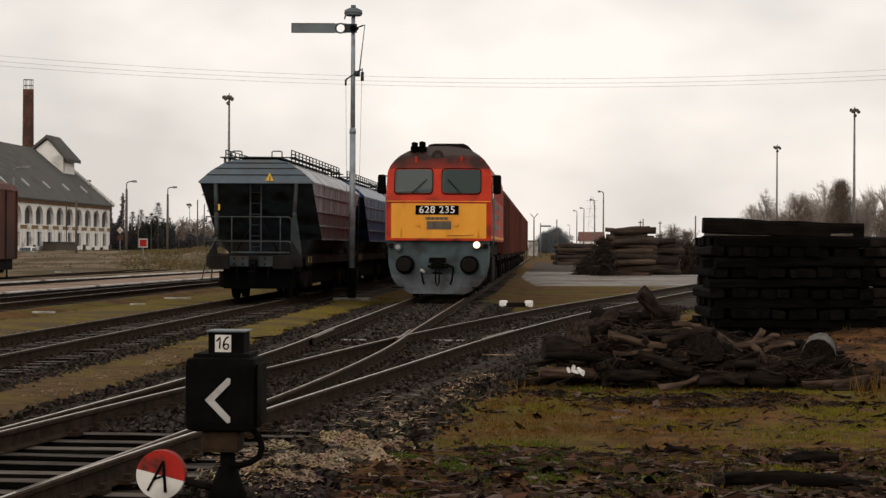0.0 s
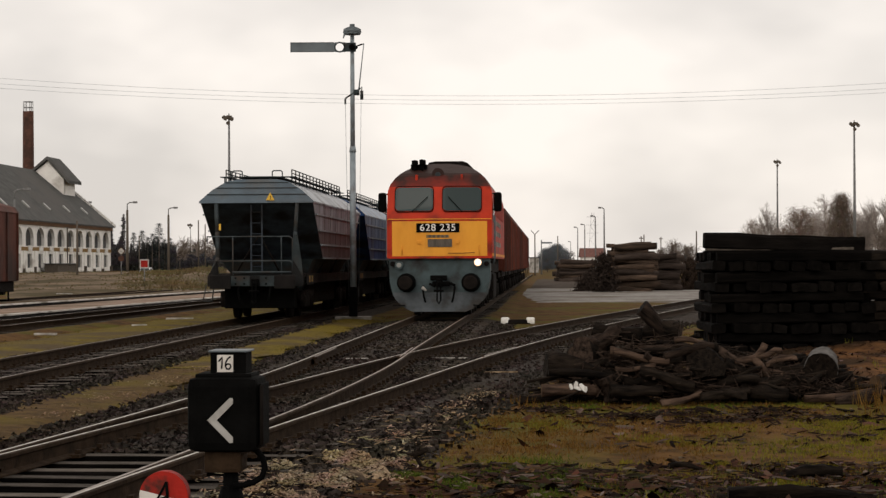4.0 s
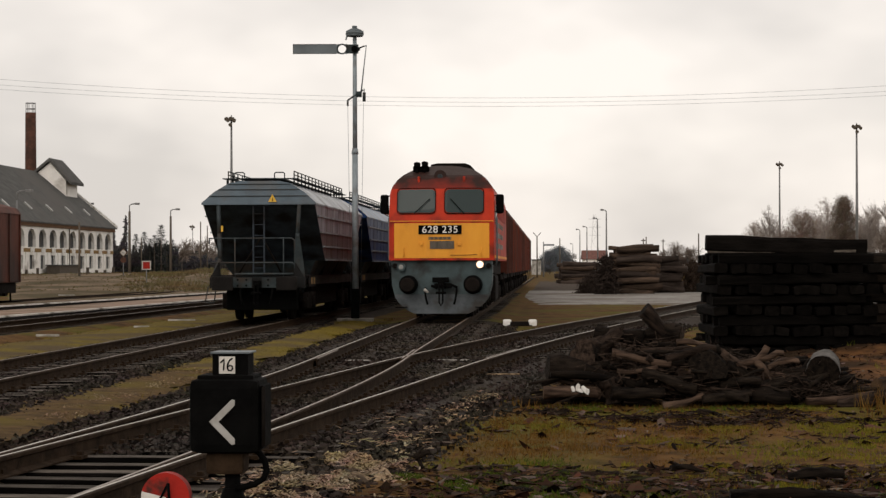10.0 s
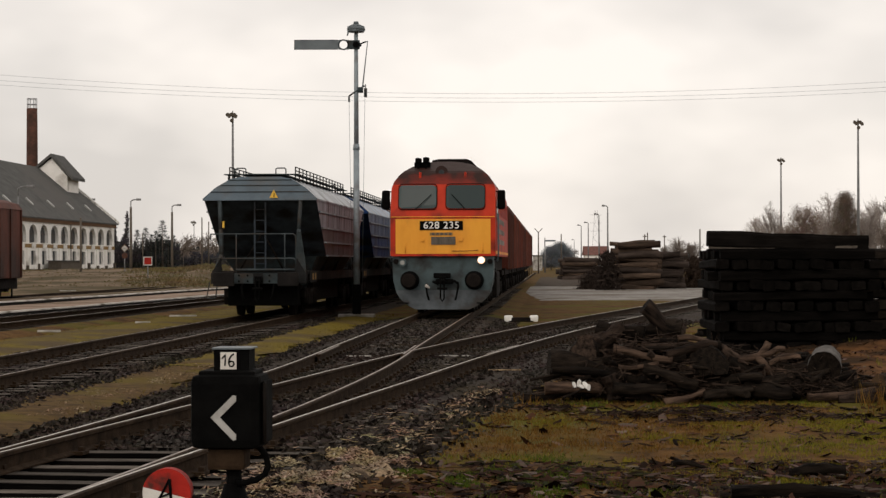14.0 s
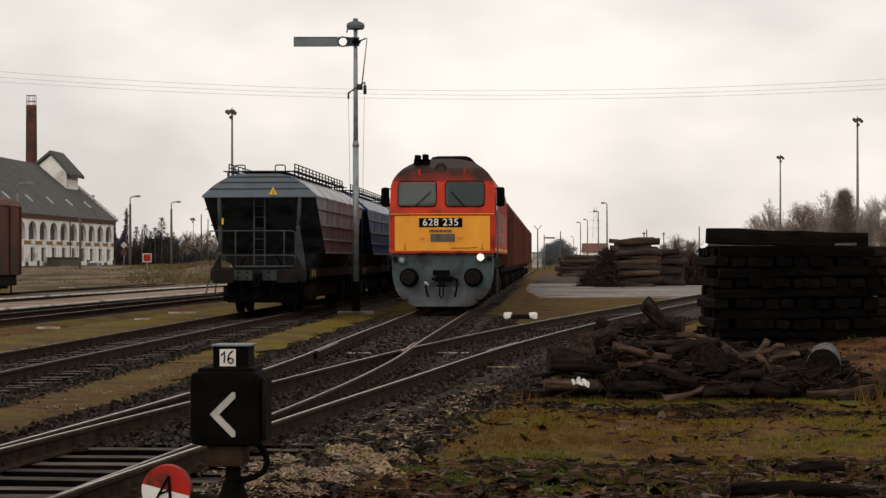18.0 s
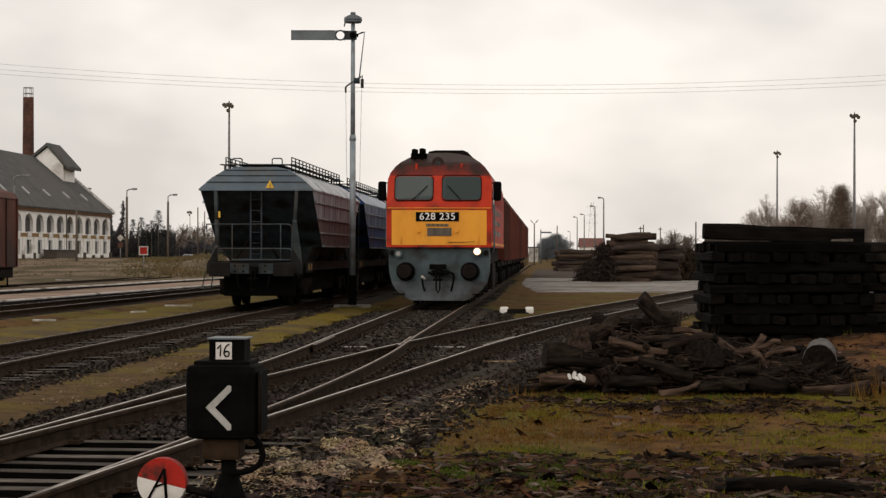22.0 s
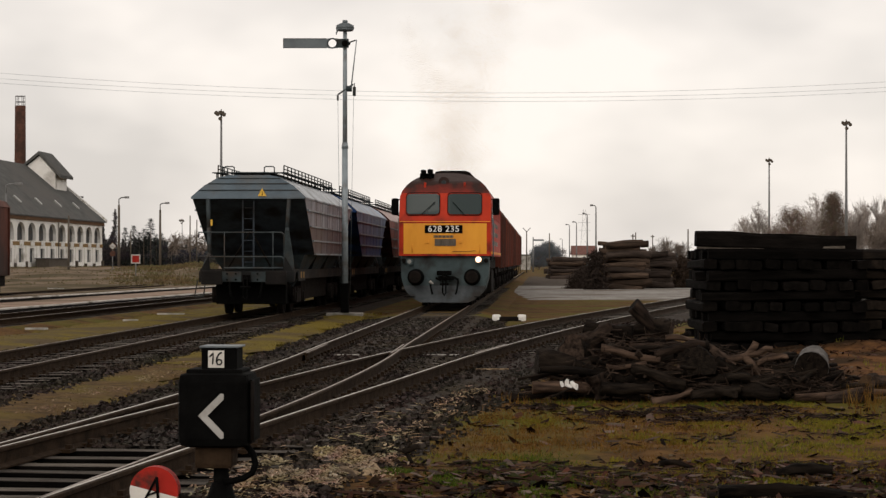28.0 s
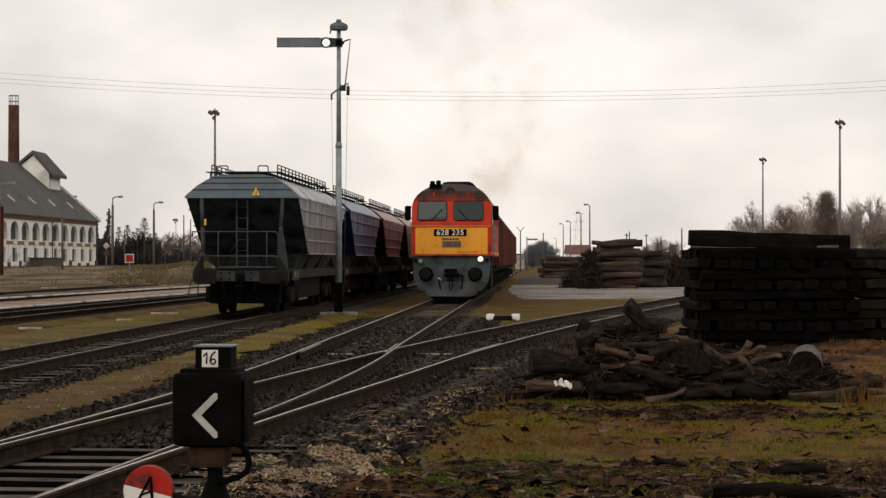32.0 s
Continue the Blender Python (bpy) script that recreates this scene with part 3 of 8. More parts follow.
for nm, ln, dz, sd, mt in (("ballast_bed_main", [p for p in whole if p[1] < 63], 0.0, 1, "ballast"), ("ballast_bed_main_far", [p for p in whole if p[1] > 61.5], -0.01, 7, "verge"), ("ballast_bed_siding", side_leg + side_far, -0.012, 2, "ballast"),
                           ("ballast_bed_wagons", hop_line, 0.0, 3, "ballast"), ("ballast_bed_left", left_line, 0.0, 4, "verge"), ("ballast_bed_back", far_line, -0.02, 6, "verge")):
    ribbon(nm, ln, BED, dz, M[mt], "dark grey stone ballast bed under the rails", "ballast", 0.3, sd, "low" if sd == 3 else "bed")

ribbon("earth_strip_middle", [lane(s, -2.95) for s in np.arange(-50, -24.5, 0.5)], [(-0.8, -0.01), (-0.5, 0.03), (0, 0.045), (0.5, 0.03), (0.8, -0.01)], -0.234, M["strip"],
       "tan trodden earth strip with chips and moss", "ground", 0.6, 18)
ribbon("moss_strip_middle", [lane(s, -2.95) for s in np.arange(-27.0, 8, 0.5)], [(-0.85, -0.01), (-0.5, 0.03), (0, 0.05), (0.5, 0.03), (0.85, -0.01)], -0.232, M["moss"],
       "yellow-green mossy grass strip between two tracks", "grass", 0.6, 11)
ribbon("moss_strip_left", [lane(s, -8.0) for s in np.arange(-45, 60, 1.2)], [(-1.3, -0.02), (-0.6, 0.03), (0, 0.05), (0.6, 0.03), (1.3, -0.02)], -0.235, M["moss"],
       "dull yellow grass strip beside the wagon track", "grass", 0.4, 12)

# low kerbed platform between the tracks on the left
edge_1 = [(-12.75 + 0.083 * (y - 60.2), y) for y in range(20, 240, 4)]
ribbon("platform", edge_1, [(0.06, -0.3), (0.06, 0.02), (0.0, 0.04), (-0.3, 0.05), (-1.6, 0.05), (-3.25, 0.03), (-3.35, -0.3)], 0.0, M["platform"],
       "low earth platform with a trodden brown surface", "platform", 0, 13)
edge_2 = [(-16.2 + 0.0915 * (y - 76.7), y) for y in range(24, 240, 4)]
# near-black faces; at the far kerb the colour stands in for the gap's shadow
for nm, ln, sd in (("near", edge_1, 14), ("far", edge_2, 24)):
    ribbon("platform_face_" + nm, ln, [(0.075, -0.35), (0.075, 0.036), (0.03, 0.045)], 0.0, M["dirty"], "near-black face of the platform edge", "kerb", 0, sd)
    ribbon("platform_kerb_" + nm, ln, [(0.085, 0.035), (0.09, 0.085), (-0.02, 0.092), (-0.03, 0.03)], 0.0, M["kerb"], "pale concrete kerb along the platform edge", "kerb", 0, sd + 1)
ribbon("platform_back", edge_2, [(0.05, -0.3), (0.04, 0.05), (-1.2, 0.06), (-2.4, 0.05), (-2.6, -0.3)], 0.0, M["bank"], "trodden tan earth behind the far kerb", "platform", 0, 27)
ribbon("gravel_path", [(-20.3 + 0.09 * (y - 79.4), y) for y in range(40, 260, 5)], [(-2.2, -0.02), (-1, 0.03), (0.6, 0.03), (1.3, -0.02)], -0.2, M["bank"], "trodden earth path beside the far tracks", "path", 0.5, 15)
# dry bank on the far left: it follows the ground and dips under it at its edges


def bank_height(x, y):
    u, v = (x / y + 0.215) / 0.115, (y - 106) / 130
    rim = min(u, 1 - u, v, 1 - v) * 8
    mound = (0.14 + 0.42 * min(1.0, max(0.0, (u - 0.75) * 8))) * min(1.0, max(0.0, (y - 146) / 16)) * min(1.0, max(0.0, (196 - y) / 14)) * min(1.0, max(0.0, (u - 0.50) * 7))
    return lift(x, y) + mound + min(0.10, -0.15 + 0.3 * rim) + (0.34 * max(0, noise.noise((x * 0.16, y * 0.045, 3))) + 0.10 * noise.noise((x * 0.7, y * 0.2, 9))) * min(1, max(0, rim))


def bank():
    vs, fs, nx, ny = [], [], 60, 40
    for j in range(ny):
        for i in range(nx):
            y = 106 + 130 * j / (ny - 1)
            x = (-0.215 + 0.115 * i / (nx - 1)) * y
            vs.append((x, y, bank_height(x, y)))
    for j in range(ny - 1):
        for i in range(nx - 1):
            q = j * nx + i
            fs.append((q, q + 1, q + nx + 1, q + nx))
    tagged(raw("dry_bank", vs, fs, M["bank"], smooth=True), "low bank of pale dry earth and grass", "ground", kind="structure")


bank()
# loading road on the right


def gravel_road():
    """A worn gravel yard: it thins out under the earth along a ragged rim."""
    vs, fs, nx, ny = [], [], 70, 60
    for j in range(ny):
        for i in range(nx):
            u, v = i / (nx - 1), j / (ny - 1)
            x = 4.1 + 40 * u ** 1.5
            y0 = 94 - 0.2 * min(13, x - 4.1)
            y = y0 + (147 - y0) * v ** 1.4
            rim = min((x - 4.1) * 0.8, (y - y0) * 0.22, (147 - y) * 0.2) + 0.35 * noise.noise((x * 0.55, y * 0.11, 6)) + 0.18 * noise.noise((x * 1.9, y * 0.3, 2))
            vs.append((x, y, -0.30 + max(-0.1, min(0.085, 0.16 * rim))))
    for j in range(ny - 1):
        for i in range(nx - 1):
            q = j * nx + i
            fs.append((q, q + 1, q + nx + 1, q + nx))
    tagged(raw("gravel_road", vs, fs, M["pad"], smooth=True), "pale wet gravel loading road", "road", kind="structure")


gravel_road()

# ------------------------------------------------------------ rails and sleepers
RAIL = [(-0.014, 0.0), (-0.036, -0.008), (-0.036, -0.035), (-0.010, -0.05), (-0.010, -0.135), (-0.07, -0.155), (-0.07, -0.168), (0.07, -0.168), (0.07, -0.155), (0.010, -0.135), (0.010, -0.05), (0.036, -0.035), (0.036, -0.008), (0.014, 0.0)]


def rail(line, side, parent, lo=None, hi=None, top="railtop", offset=0.7535):
    pts = []
    for i, (x, y) in enumerate(line):
        if (lo is not None and y < lo) or (hi is not None and y > hi):
            continue
        ax, ay = line[max(0, i - 1)]
        bx_, by = line[min(len(line) - 1, i + 1)]
        d = math.hypot(bx_ - ax, by - ay)
        pts.append((x + side * offset * (by - ay) / d, y - side * offset * (bx_ - ax) / d, (by - ay) / d, -(bx_ - ax) / d))
    vs, fs, k = [], [], len(RAIL)
    for x, y, nx, ny in pts:
        vs += [(x + nx * o, y + ny * o, h) for o, h in RAIL]
    for i in range(len(pts) - 1):
        for j in range(k):
            a, b = i * k + j, i * k + (j + 1) % k
            fs.append((a, b, b + k, a + k))
    fs += [tuple(range(k)), tuple(range(len(vs) - 1, len(vs) - k - 1, -1))]
    ob = raw("rail", vs, fs, M["rail"], parent)
    ob.data.materials.append(M[top])
    for f in ob.data.polygons:
        if len(f.vertices) == 4 and all(vs[q][2] > -0.001 for q in f.vertices):
            f.material_index = 1
    return ob


def sleeper_mesh():
    """A sleeper with a pale top (first material) and near-black sides (second)."""
    bm = bx(-1.3, 1.3, -0.115, 0.115, -0.32, -0.165, bevel=0.012)
    bmesh.ops.recalc_face_normals(bm, faces=bm.faces)
    bm.normal_update()
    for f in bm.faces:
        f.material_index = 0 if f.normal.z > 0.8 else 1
    return bm


def tracks():
    made = {}
    for nm, lab in (("track_main", "main track with polished rails on dark sleepers, leading through a turnout"), ("track_siding", "siding track curving away from the turnout"),
                    ("track_wagons", "track on which the hopper wagons stand"), ("track_left", "worn track beside the low platform"),
                    ("track_back", "rusty track far off beyond the platform")):
        made[nm] = tagged(new(nm), lab, "track", kind="structure")
    full = near_line + main_leg + main_far
    div = side_leg + side_far
    rail(full, -1, made["track_main"])
    rail(full, 1, made["track_main"], lo=12.3, top="railworn")
    rail(near_line + div, 1, made["track_siding"])
    rail(div, -1, made["track_siding"], lo=12.5)
    for k, ln in (("track_wagons", hop_line), ("track_left", left_line)):
        rail(ln, -1, made[k], top="railtop" if ln is left_line else "railworn")
        rail(ln, 1, made[k], top="railtop" if ln is left_line else "railworn")
    for k, ln in (("track_back", far_line),):
        rail(ln, -1, made[k], top="rail")
        rail(ln, 1, made[k], top="rail")
    # check rails and frog wings
    rail(full, 1, made["track_main"], 33.6, 37.8, top="railworn", offset=0.69)
    rail(full, -1, made["track_main"], 33.2, 37.6, top="railworn", offset=0.685)
    rail(div, 1, made["track_siding"], 33.4, 37.8, top="railworn", offset=0.685)
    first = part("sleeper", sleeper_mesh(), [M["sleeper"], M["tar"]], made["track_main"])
    first.matrix_basis = pose(*near_line[20], 0, 0, 0, -7)
    count = 0

    def lay(ln, owner, lo, hi, step, long=None):
        nonlocal count
        dist, want = 0.0, 0.0
        for (ax, ay), (bx_, by) in zip(ln, ln[1:]):
            d = math.hypot(bx_ - ax, by - ay)
            while want <= dist + d:
                t = (want - dist) / d
                x, y = ax + (bx_ - ax) * t, ay + (by - ay) * t
                if lo < y < hi:
                    w = 1.0 if long is None else min(1.1, long(y))
                    o = share(first, owner, pose(x + (w - 1) * 1.25, y, random.uniform(-0.012, 0.006), 0, random.uniform(-0.4, 0.4), -math.degrees(math.atan2(bx_ - ax, by - ay)) + random.uniform(-1.2, 1.2)))
                    o.scale = (w, random.uniform(0.9, 1.05), 1)
                    count += 1
                want += step
            dist += d

    lay(near_line + main_leg + main_far, made["track_main"], 9.0, 34.5, 0.6, lambda y: 1.0 + max(0, min(1, (y - 16) / 18)) * 0.55)
    lay(main_far, made["track_main"], 34.6, 130, 0.62)
    lay(side_far, made["track_siding"], 37.5, 110, 0.62)
    lay(hop_line, made["track_wagons"], 22, 140, 0.63)
    lay(left_line, made["track_left"], 40, 130, 0.63)
    lay(far_line, made["track_back"], 60, 160, 0.63)
    # joint plates and rail fastenings on the near track
    fb = bmesh.new()
    box(fb, -0.14, 0.14, -0.09, 0.09, -0.172, -0.14, 0.004)
    box(fb, -0.125, -0.08, -0.035, 0.035, -0.145, -0.105)
    box(fb, 0.08, 0.125, -0.035, 0.035, -0.145, -0.105)
    plate = None
    for ln, side, own, lo, hi in ((near_line + main_leg + main_far, -1, "track_main", 9, 48), (near_line + div, 1, "track_siding", 9, 48), (main_leg + main_far, 1, "track_main", 18, 48), (div, -1, "track_siding", 18, 48), (hop_line, -1, "track_wagons", 24, 50), (hop_line, 1, "track_wagons", 24, 50)):
        dist = want = 0.0
        for (ax, ay), (bx_, by) in zip(ln, ln[1:]):
            d = math.hypot(bx_ - ax, by - ay)
            while want <= dist + d:
                t = (want - dist) / d
                ux, uy = (bx_ - ax) / d, (by - ay) / d
                x, y = ax + (bx_ - ax) * t + side * 0.7535 * uy, ay + (by - ay) * t - side * 0.7535 * ux
                if lo < y < hi:
                    mm = pose(x, y, 0, 0, 0, -math.degrees(math.atan2(ux, uy)))
                    if plate is None:
                        plate = part("rail_plate", fb, M["rail"], made[own], m=mm)
                    else:
                        share(plate, made[own], mm)
                want += 0.6
            dist += d


tracks()

# ------------------------------------------------------------ rolling stock: shared pieces


def wheelset(parent, y, r, name="wheelset", half=0.7535):
    """Two flanged wheels on an axle; it turns about its own x axis."""
    w = part(name, rod(bmesh.new(), (-1.05, 0, 0), (1.05, 0, 0), 0.08, seg=12), M["dirty"], parent, m=pose(0, y, r))
    for sx in (-1, 1):
        bm = bmesh.new()
        rod(bm, (sx * (half - 0.065), 0, 0), (sx * (half + 0.07), 0, 0), r, seg=28)
        rod(bm, (sx * (half - 0.095), 0, 0), (sx * (half - 0.064), 0, 0), r + 0.03, seg=28)
        rod(bm, (sx * (half + 0.07), 0, 0), (sx * (half + 0.10), 0, 0), r * 0.35, seg=16)
        for i in range(4):
            a = i * math.pi / 2
            rod(bm, (sx * (half + 0.07), 0.62 * r * math.cos(a), 0.62 * r * math.sin(a)), (sx * (half + 0.078), 0.62 * r * math.cos(a), 0.62 * r * math.sin(a)), 0.06, seg=8)
        part("wheel", bm, M["dirty"], w)
    return w


def bogie(parent, y, wheelbase, r, axles=2):
    b = part("bogie", bx(-1.0, 1.0, -0.25, 0.25, r - 0.05, r + 0.28, bevel=0.02), M["dirty"], parent, m=pose(0, y, 0))
    for sx in (-1, 1):
        L = wheelbase / 2 + 0.45
        bm = bmesh.new()
        box(bm, sx * 1.06 - 0.07, sx * 1.06 + 0.07, -L, L, r + 0.05, r + 0.24, 0.02)
        box(bm, sx * 1.06 - 0.08, sx * 1.06 + 0.08, -0.5, 0.5, r - 0.15, r + 0.1, 0.02)
        for i in range(axles):
            ay = -wheelbase / 2 + wheelbase * i / (axles - 1)
            box(bm, sx * 1.08 - 0.12, sx * 1.08 + 0.12, ay - 0.16, ay + 0.16, r - 0.16, r + 0.16, 0.03)
            for k in (-0.3, 0.3):
                rod(bm, (sx * 1.1, ay + k, r - 0.1), (sx * 1.1, ay + k, r + 0.3), 0.085, seg=10)
        part("side_frame", bm, M["dirty"], b)
    return [wheelset(parent, y - wheelbase / 2 + wheelbase * i / (axles - 1), r) for i in range(axles)]


def buffer(parent, x, z, y, out, r=0.23):
    """A buffer with its casing, pointing to -y when out is -1."""
    bm = bmesh.new()
    rod(bm, (x, y, z), (x, y + out * 0.36, z), 0.115, seg=16)
    box(bm, x - 0.18, x + 0.18, y - 0.02, y + 0.02, z - 0.18, z + 0.18)
    rod(bm, (x, y + out * 0.3, z), (x, y + out * 0.56, z), 0.085, seg=16)
    rod(bm, (x, y + out * 0.56, z), (x, y + out * 0.60, z), r * 0.92, r, seg=24)
    rod(bm, (x, y + out * 0.60, z), (x, y + out * 0.625, z), r, r * 0.8, seg=24)
    return part("buffer", bm, M["dirty"], parent)


def square_buffer(parent, x, z, y, out):
    """A buffer with a wide rounded rectangular head."""
    bm = bmesh.new()
    rod(bm, (x, y, z), (x, y + out * 0.36, z), 0.12, seg=14)
    box(bm, x - 0.18, x + 0.18, y - 0.02, y + 0.02, z - 0.18, z + 0.18)
    rod(bm, (x, y + out * 0.3, z), (x, y + out * 0.57, z), 0.09, seg=14)
    y0, y1 = sorted((y + out * 0.56, y + out * 0.62))
    box(bm, x - 0.29, x + 0.29, y0, y1, z - 0.19, z + 0.19, 0.028)
    return part("buffer", bm, M["buffer"], parent, "rust-brown rectangular buffer")


def coupler(parent, y, out, z=1.02):
    bm = bmesh.new()
    box(bm, -0.09, 0.09, min(y, y + out * 0.25), max(y, y + out * 0.25), z - 0.09, z + 0.09, 0.02)
    pipe(bm, [(-0.04, y + out * 0.22, z), (0, y + out * 0.42, z - 0.05), (0.04, y + out * 0.22, z)], 0.03)
    for sx in (-1, 1):
        rod(bm, (sx * 0.05, y + out * 0.3, z), (sx * 0.05, y + out * 0.36, z - 0.5), 0.022)
    rod(bm, (-0.14, y + out * 0.34, z - 0.25), (0.14, y + out * 0.34, z - 0.25), 0.035)
    pipe(bm, [(-0.06, y + out * 0.36, z - 0.5), (0, y + out * 0.38, z - 0.62), (0.06, y + out * 0.36, z - 0.5)], 0.024)
    c = part("coupling", bm, M["black"], parent)
    for sx in (-0.45, 0.42):
        pipe_b = pipe(bmesh.new(), [(sx, y, z - 0.12), (sx * 1.02, y + out * 0.16, z - 0.2), (sx * 0.95, y + out * 0.2, z - 0.42), (sx * 0.85, y + out * 0.16, z - 0.58)], 0.028)
        part("brake_hose", pipe_b, M["black"], parent)
    return c


# ------------------------------------------------------------ locomotive
WHEELS = []   # (wheelset, radius): all that roll with the train
TRAIN = []    # (thing, place along the line)


def half_width(z):
    ks = [(1.5, 1.475), (3.45, 1.475), (3.62, 1.46), (3.8, 1.40), (3.98, 1.275), (4.12, 1.13), (4.25, 0.95), (4.34, 0.78), (4.41, 0.48), (4.44, 0.22)]
    for (a, wa), (b, wb) in zip(ks, ks[1:]):
        if z <= b:
            return wa + (wb - wa) * max(0, z - a) / (b - a)
    return 0.1


def nose(x, z):
    """How far back the front face lies at a height and a place across."""
    y = 0.0 if z < 2.78 else (z - 2.78) * 0.34 if z < 3.72 else 0.32 + (z - 3.72) * 0.9 + max(0, z - 4.1) * 2.2
    return y + 0.16 * (abs(x) / 1.475) ** 2.5


def face_patch(x0, x1, z0, z1, proud, thick=0.02, n=6, corner=0.0):
    """A slab that follows the front face, with rounded corners if asked."""
    bm = bmesh.new()
    if corner:
        out = []
        for cx, cz, a0 in ((x1 - corner, z1 - corner, 0), (x0 + corner, z1 - corner, 90), (x0 + corner, z0 + corner, 180), (x1 - corner, z0 + corner, 270)):
            out += [(cx + corner * math.cos(radians(a0 + 18 * i)), cz + corner * math.sin(radians(a0 + 18 * i))) for i in range(6)]
        a = [bm.verts.new((x, nose(x, z) - proud, z)) for x, z in out]
        b = [bm.verts.new((x, nose(x, z) - proud + thick, z)) for x, z in out]
        bm.faces.new(a)
        for i in range(len(a)):
            bm.faces.new((a[i], b[i], b[(i + 1) % len(a)], a[(i + 1) % len(a)]))
    else:
        g = [[[bm.verts.new((x0 + (x1 - x0) * i / n, nose(x0 + (x1 - x0) * i / n, z0 + (z1 - z0) * j / n) - proud + d, z0 + (z1 - z0) * j / n)) for i in range(n + 1)] for j in range(n + 1)] for d in (0, thick)]
        for d in (0, 1):
            for j in range(n):
                for i in range(n):
                    bm.faces.new((g[d][j][i], g[d][j][i + 1], g[d][j + 1][i + 1], g[d][j + 1][i]))
        for i in range(n):
            for j in (0, n):
                bm.faces.new((g[0][j][i], g[0][j][i + 1], g[1][j][i + 1], g[1][j][i]))
                bm.faces.new((g[0][i][j], g[0][i + 1][j], g[1][i + 1][j], g[1][i][j]))
    bmesh.ops.recalc_face_normals(bm, faces=bm.faces)
    return bm


def hull(z_levels, y_end, mirror_end=True):
    """The shell between two heights: front face, sides, back."""
    bm = bmesh.new()
    n = 14
    front, back = [], []
    for z in z_levels:
        w = half_width(z)
        front.append([bm.verts.new((-w + 2 * w * i / n, nose(-w + 2 * w * i / n, z), z)) for i in range(n + 1)])
        back.append([bm.verts.new((-w + 2 * w * i / n, y_end - nose(-w + 2 * w * i / n, z), z)) for i in range(n + 1)])
    for j in range(len(z_levels) - 1):
        for i in range(n):
            bm.faces.new((front[j][i], front[j][i + 1], front[j + 1][i + 1], front[j + 1][i]))
            bm.faces.new((back[j][i + 1], back[j][i], back[j + 1][i], back[j + 1][i + 1]))
        for i in (0, n):
            bm.faces.new((front[j][i], front[j + 1][i], back[j + 1][i], back[j][i]))
    for i in range(n):
        bm.faces.new((front[0][i], front[0][i + 1], back[0][i + 1], back[0][i]))
        bm.faces.new((front[-1][i], front[-1][i + 1], back[-1][i + 1], back[-1][i]))
    bmesh.ops.recalc_face_normals(bm, faces=bm.faces)
    return bm


def locomotive():
    L = 16.6
    t = thing("locomotive", along(-1.0, 0), "red and yellow diesel locomotive with grey skirt, one headlight lit", "locomotive")
    TRAIN.append((t, -1.0))
    t.scale = (1.022, 1, 1)
    part("body", hull([1.66, 1.9, 2.2, 2.5, 2.78, 3.0, 3.25, 3.5, 3.62, 3.72], L), M["red"], t, "red painted body shell")
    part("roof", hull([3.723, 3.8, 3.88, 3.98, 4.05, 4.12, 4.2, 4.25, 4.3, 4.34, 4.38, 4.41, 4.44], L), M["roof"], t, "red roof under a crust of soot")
    # skirt and plough
    bm = bmesh.new()
    outline = [(1.40, 1.655), (1.42, 1.3), (1.40, 0.95), (1.32, 0.62), (1.18, 0.42), (0.98, 0.25), (0.80, 0.19)]
    ring = outline + [(-x, z) for x, z in reversed(outline)]
    f = [bm.verts.new((x, 0.03 + 0.16 * (abs(x) / 1.475) ** 2.5, z)) for x, z in ring]
    b = [bm.verts.new((x, 1.5, z)) for x, z in ring]
    for i in range(len(ring)):
        bm.faces.new((f[i], f[(i + 1) % len(ring)], b[(i + 1) % len(ring)], b[i]))
    k = len(outline)
    for i in range(k - 1):
        bm.faces.new((f[i], f[2 * k - 1 - i], f[2 * k - 2 - i], f[i + 1]))
    bm.faces.new(b)
    bmesh.ops.recalc_face_normals(bm, faces=bm.faces)
    part("skirt", bm, M["skirt"], t, "dirty grey front skirt")
    bm = bmesh.new()
    lo = [(1.33, 0.68), (1.29, 0.56), (1.15, 0.38), (0.97, 0.23), (0.76, 0.13)]
    ring = lo + [(-x, z) for x, z in reversed(lo)]
    f = [bm.verts.new((x, -0.10 + 0.22 * (abs(x) / 1.4) ** 2 + 0.10 * (z - 0.13), z)) for x, z in ring]
    b = [bm.verts.new((x, 0.10 + 0.22 * (abs(x) / 1.4) ** 2, z)) for x, z in ring]
    for i in range(len(ring)):
        bm.faces.new((f[i], f[(i + 1) % len(ring)], b[(i + 1) % len(ring)], b[i]))
    for i in range(len(lo) - 1):
        bm.faces.new((f[i], f[9 - i], f[8 - i], f[i + 1]))
        bm.faces.new((b[i], b[9 - i], b[8 - i], b[i + 1]))
    bmesh.ops.recalc_face_normals(bm, faces=bm.faces)
    part("plough", bm, M["plough"], t, "pale grey rail plough, scuffed")
    # yellow front with its red rim lines
    part("front_panel", face_patch(-1.33, 1.34, 1.72, 2.72, 0.012, 0.03), M["yellow"], t, "yellow front panel")
    part("trim_strip", face_patch(-1.46, 1.46, 2.77, 2.79, 0.02, 0.03), M["yellow"], t, "thin yellow line")
    part("lower_strip", face_patch(-1.44, 1.44, 1.655, 1.69, 0.02, 0.04), M["red"], t)
    # windscreens
    for x0, x1 in ((-1.24, -0.18), (0.08 + 0.02, 1.17)):
        w = part("windscreen", face_patch(x0, x1, 3.02, 3.70, 0.045, 0.05, corner=0.12), M["glass"], t, "grey reflecting windscreen")
        bm = bmesh.new()
        pts = []
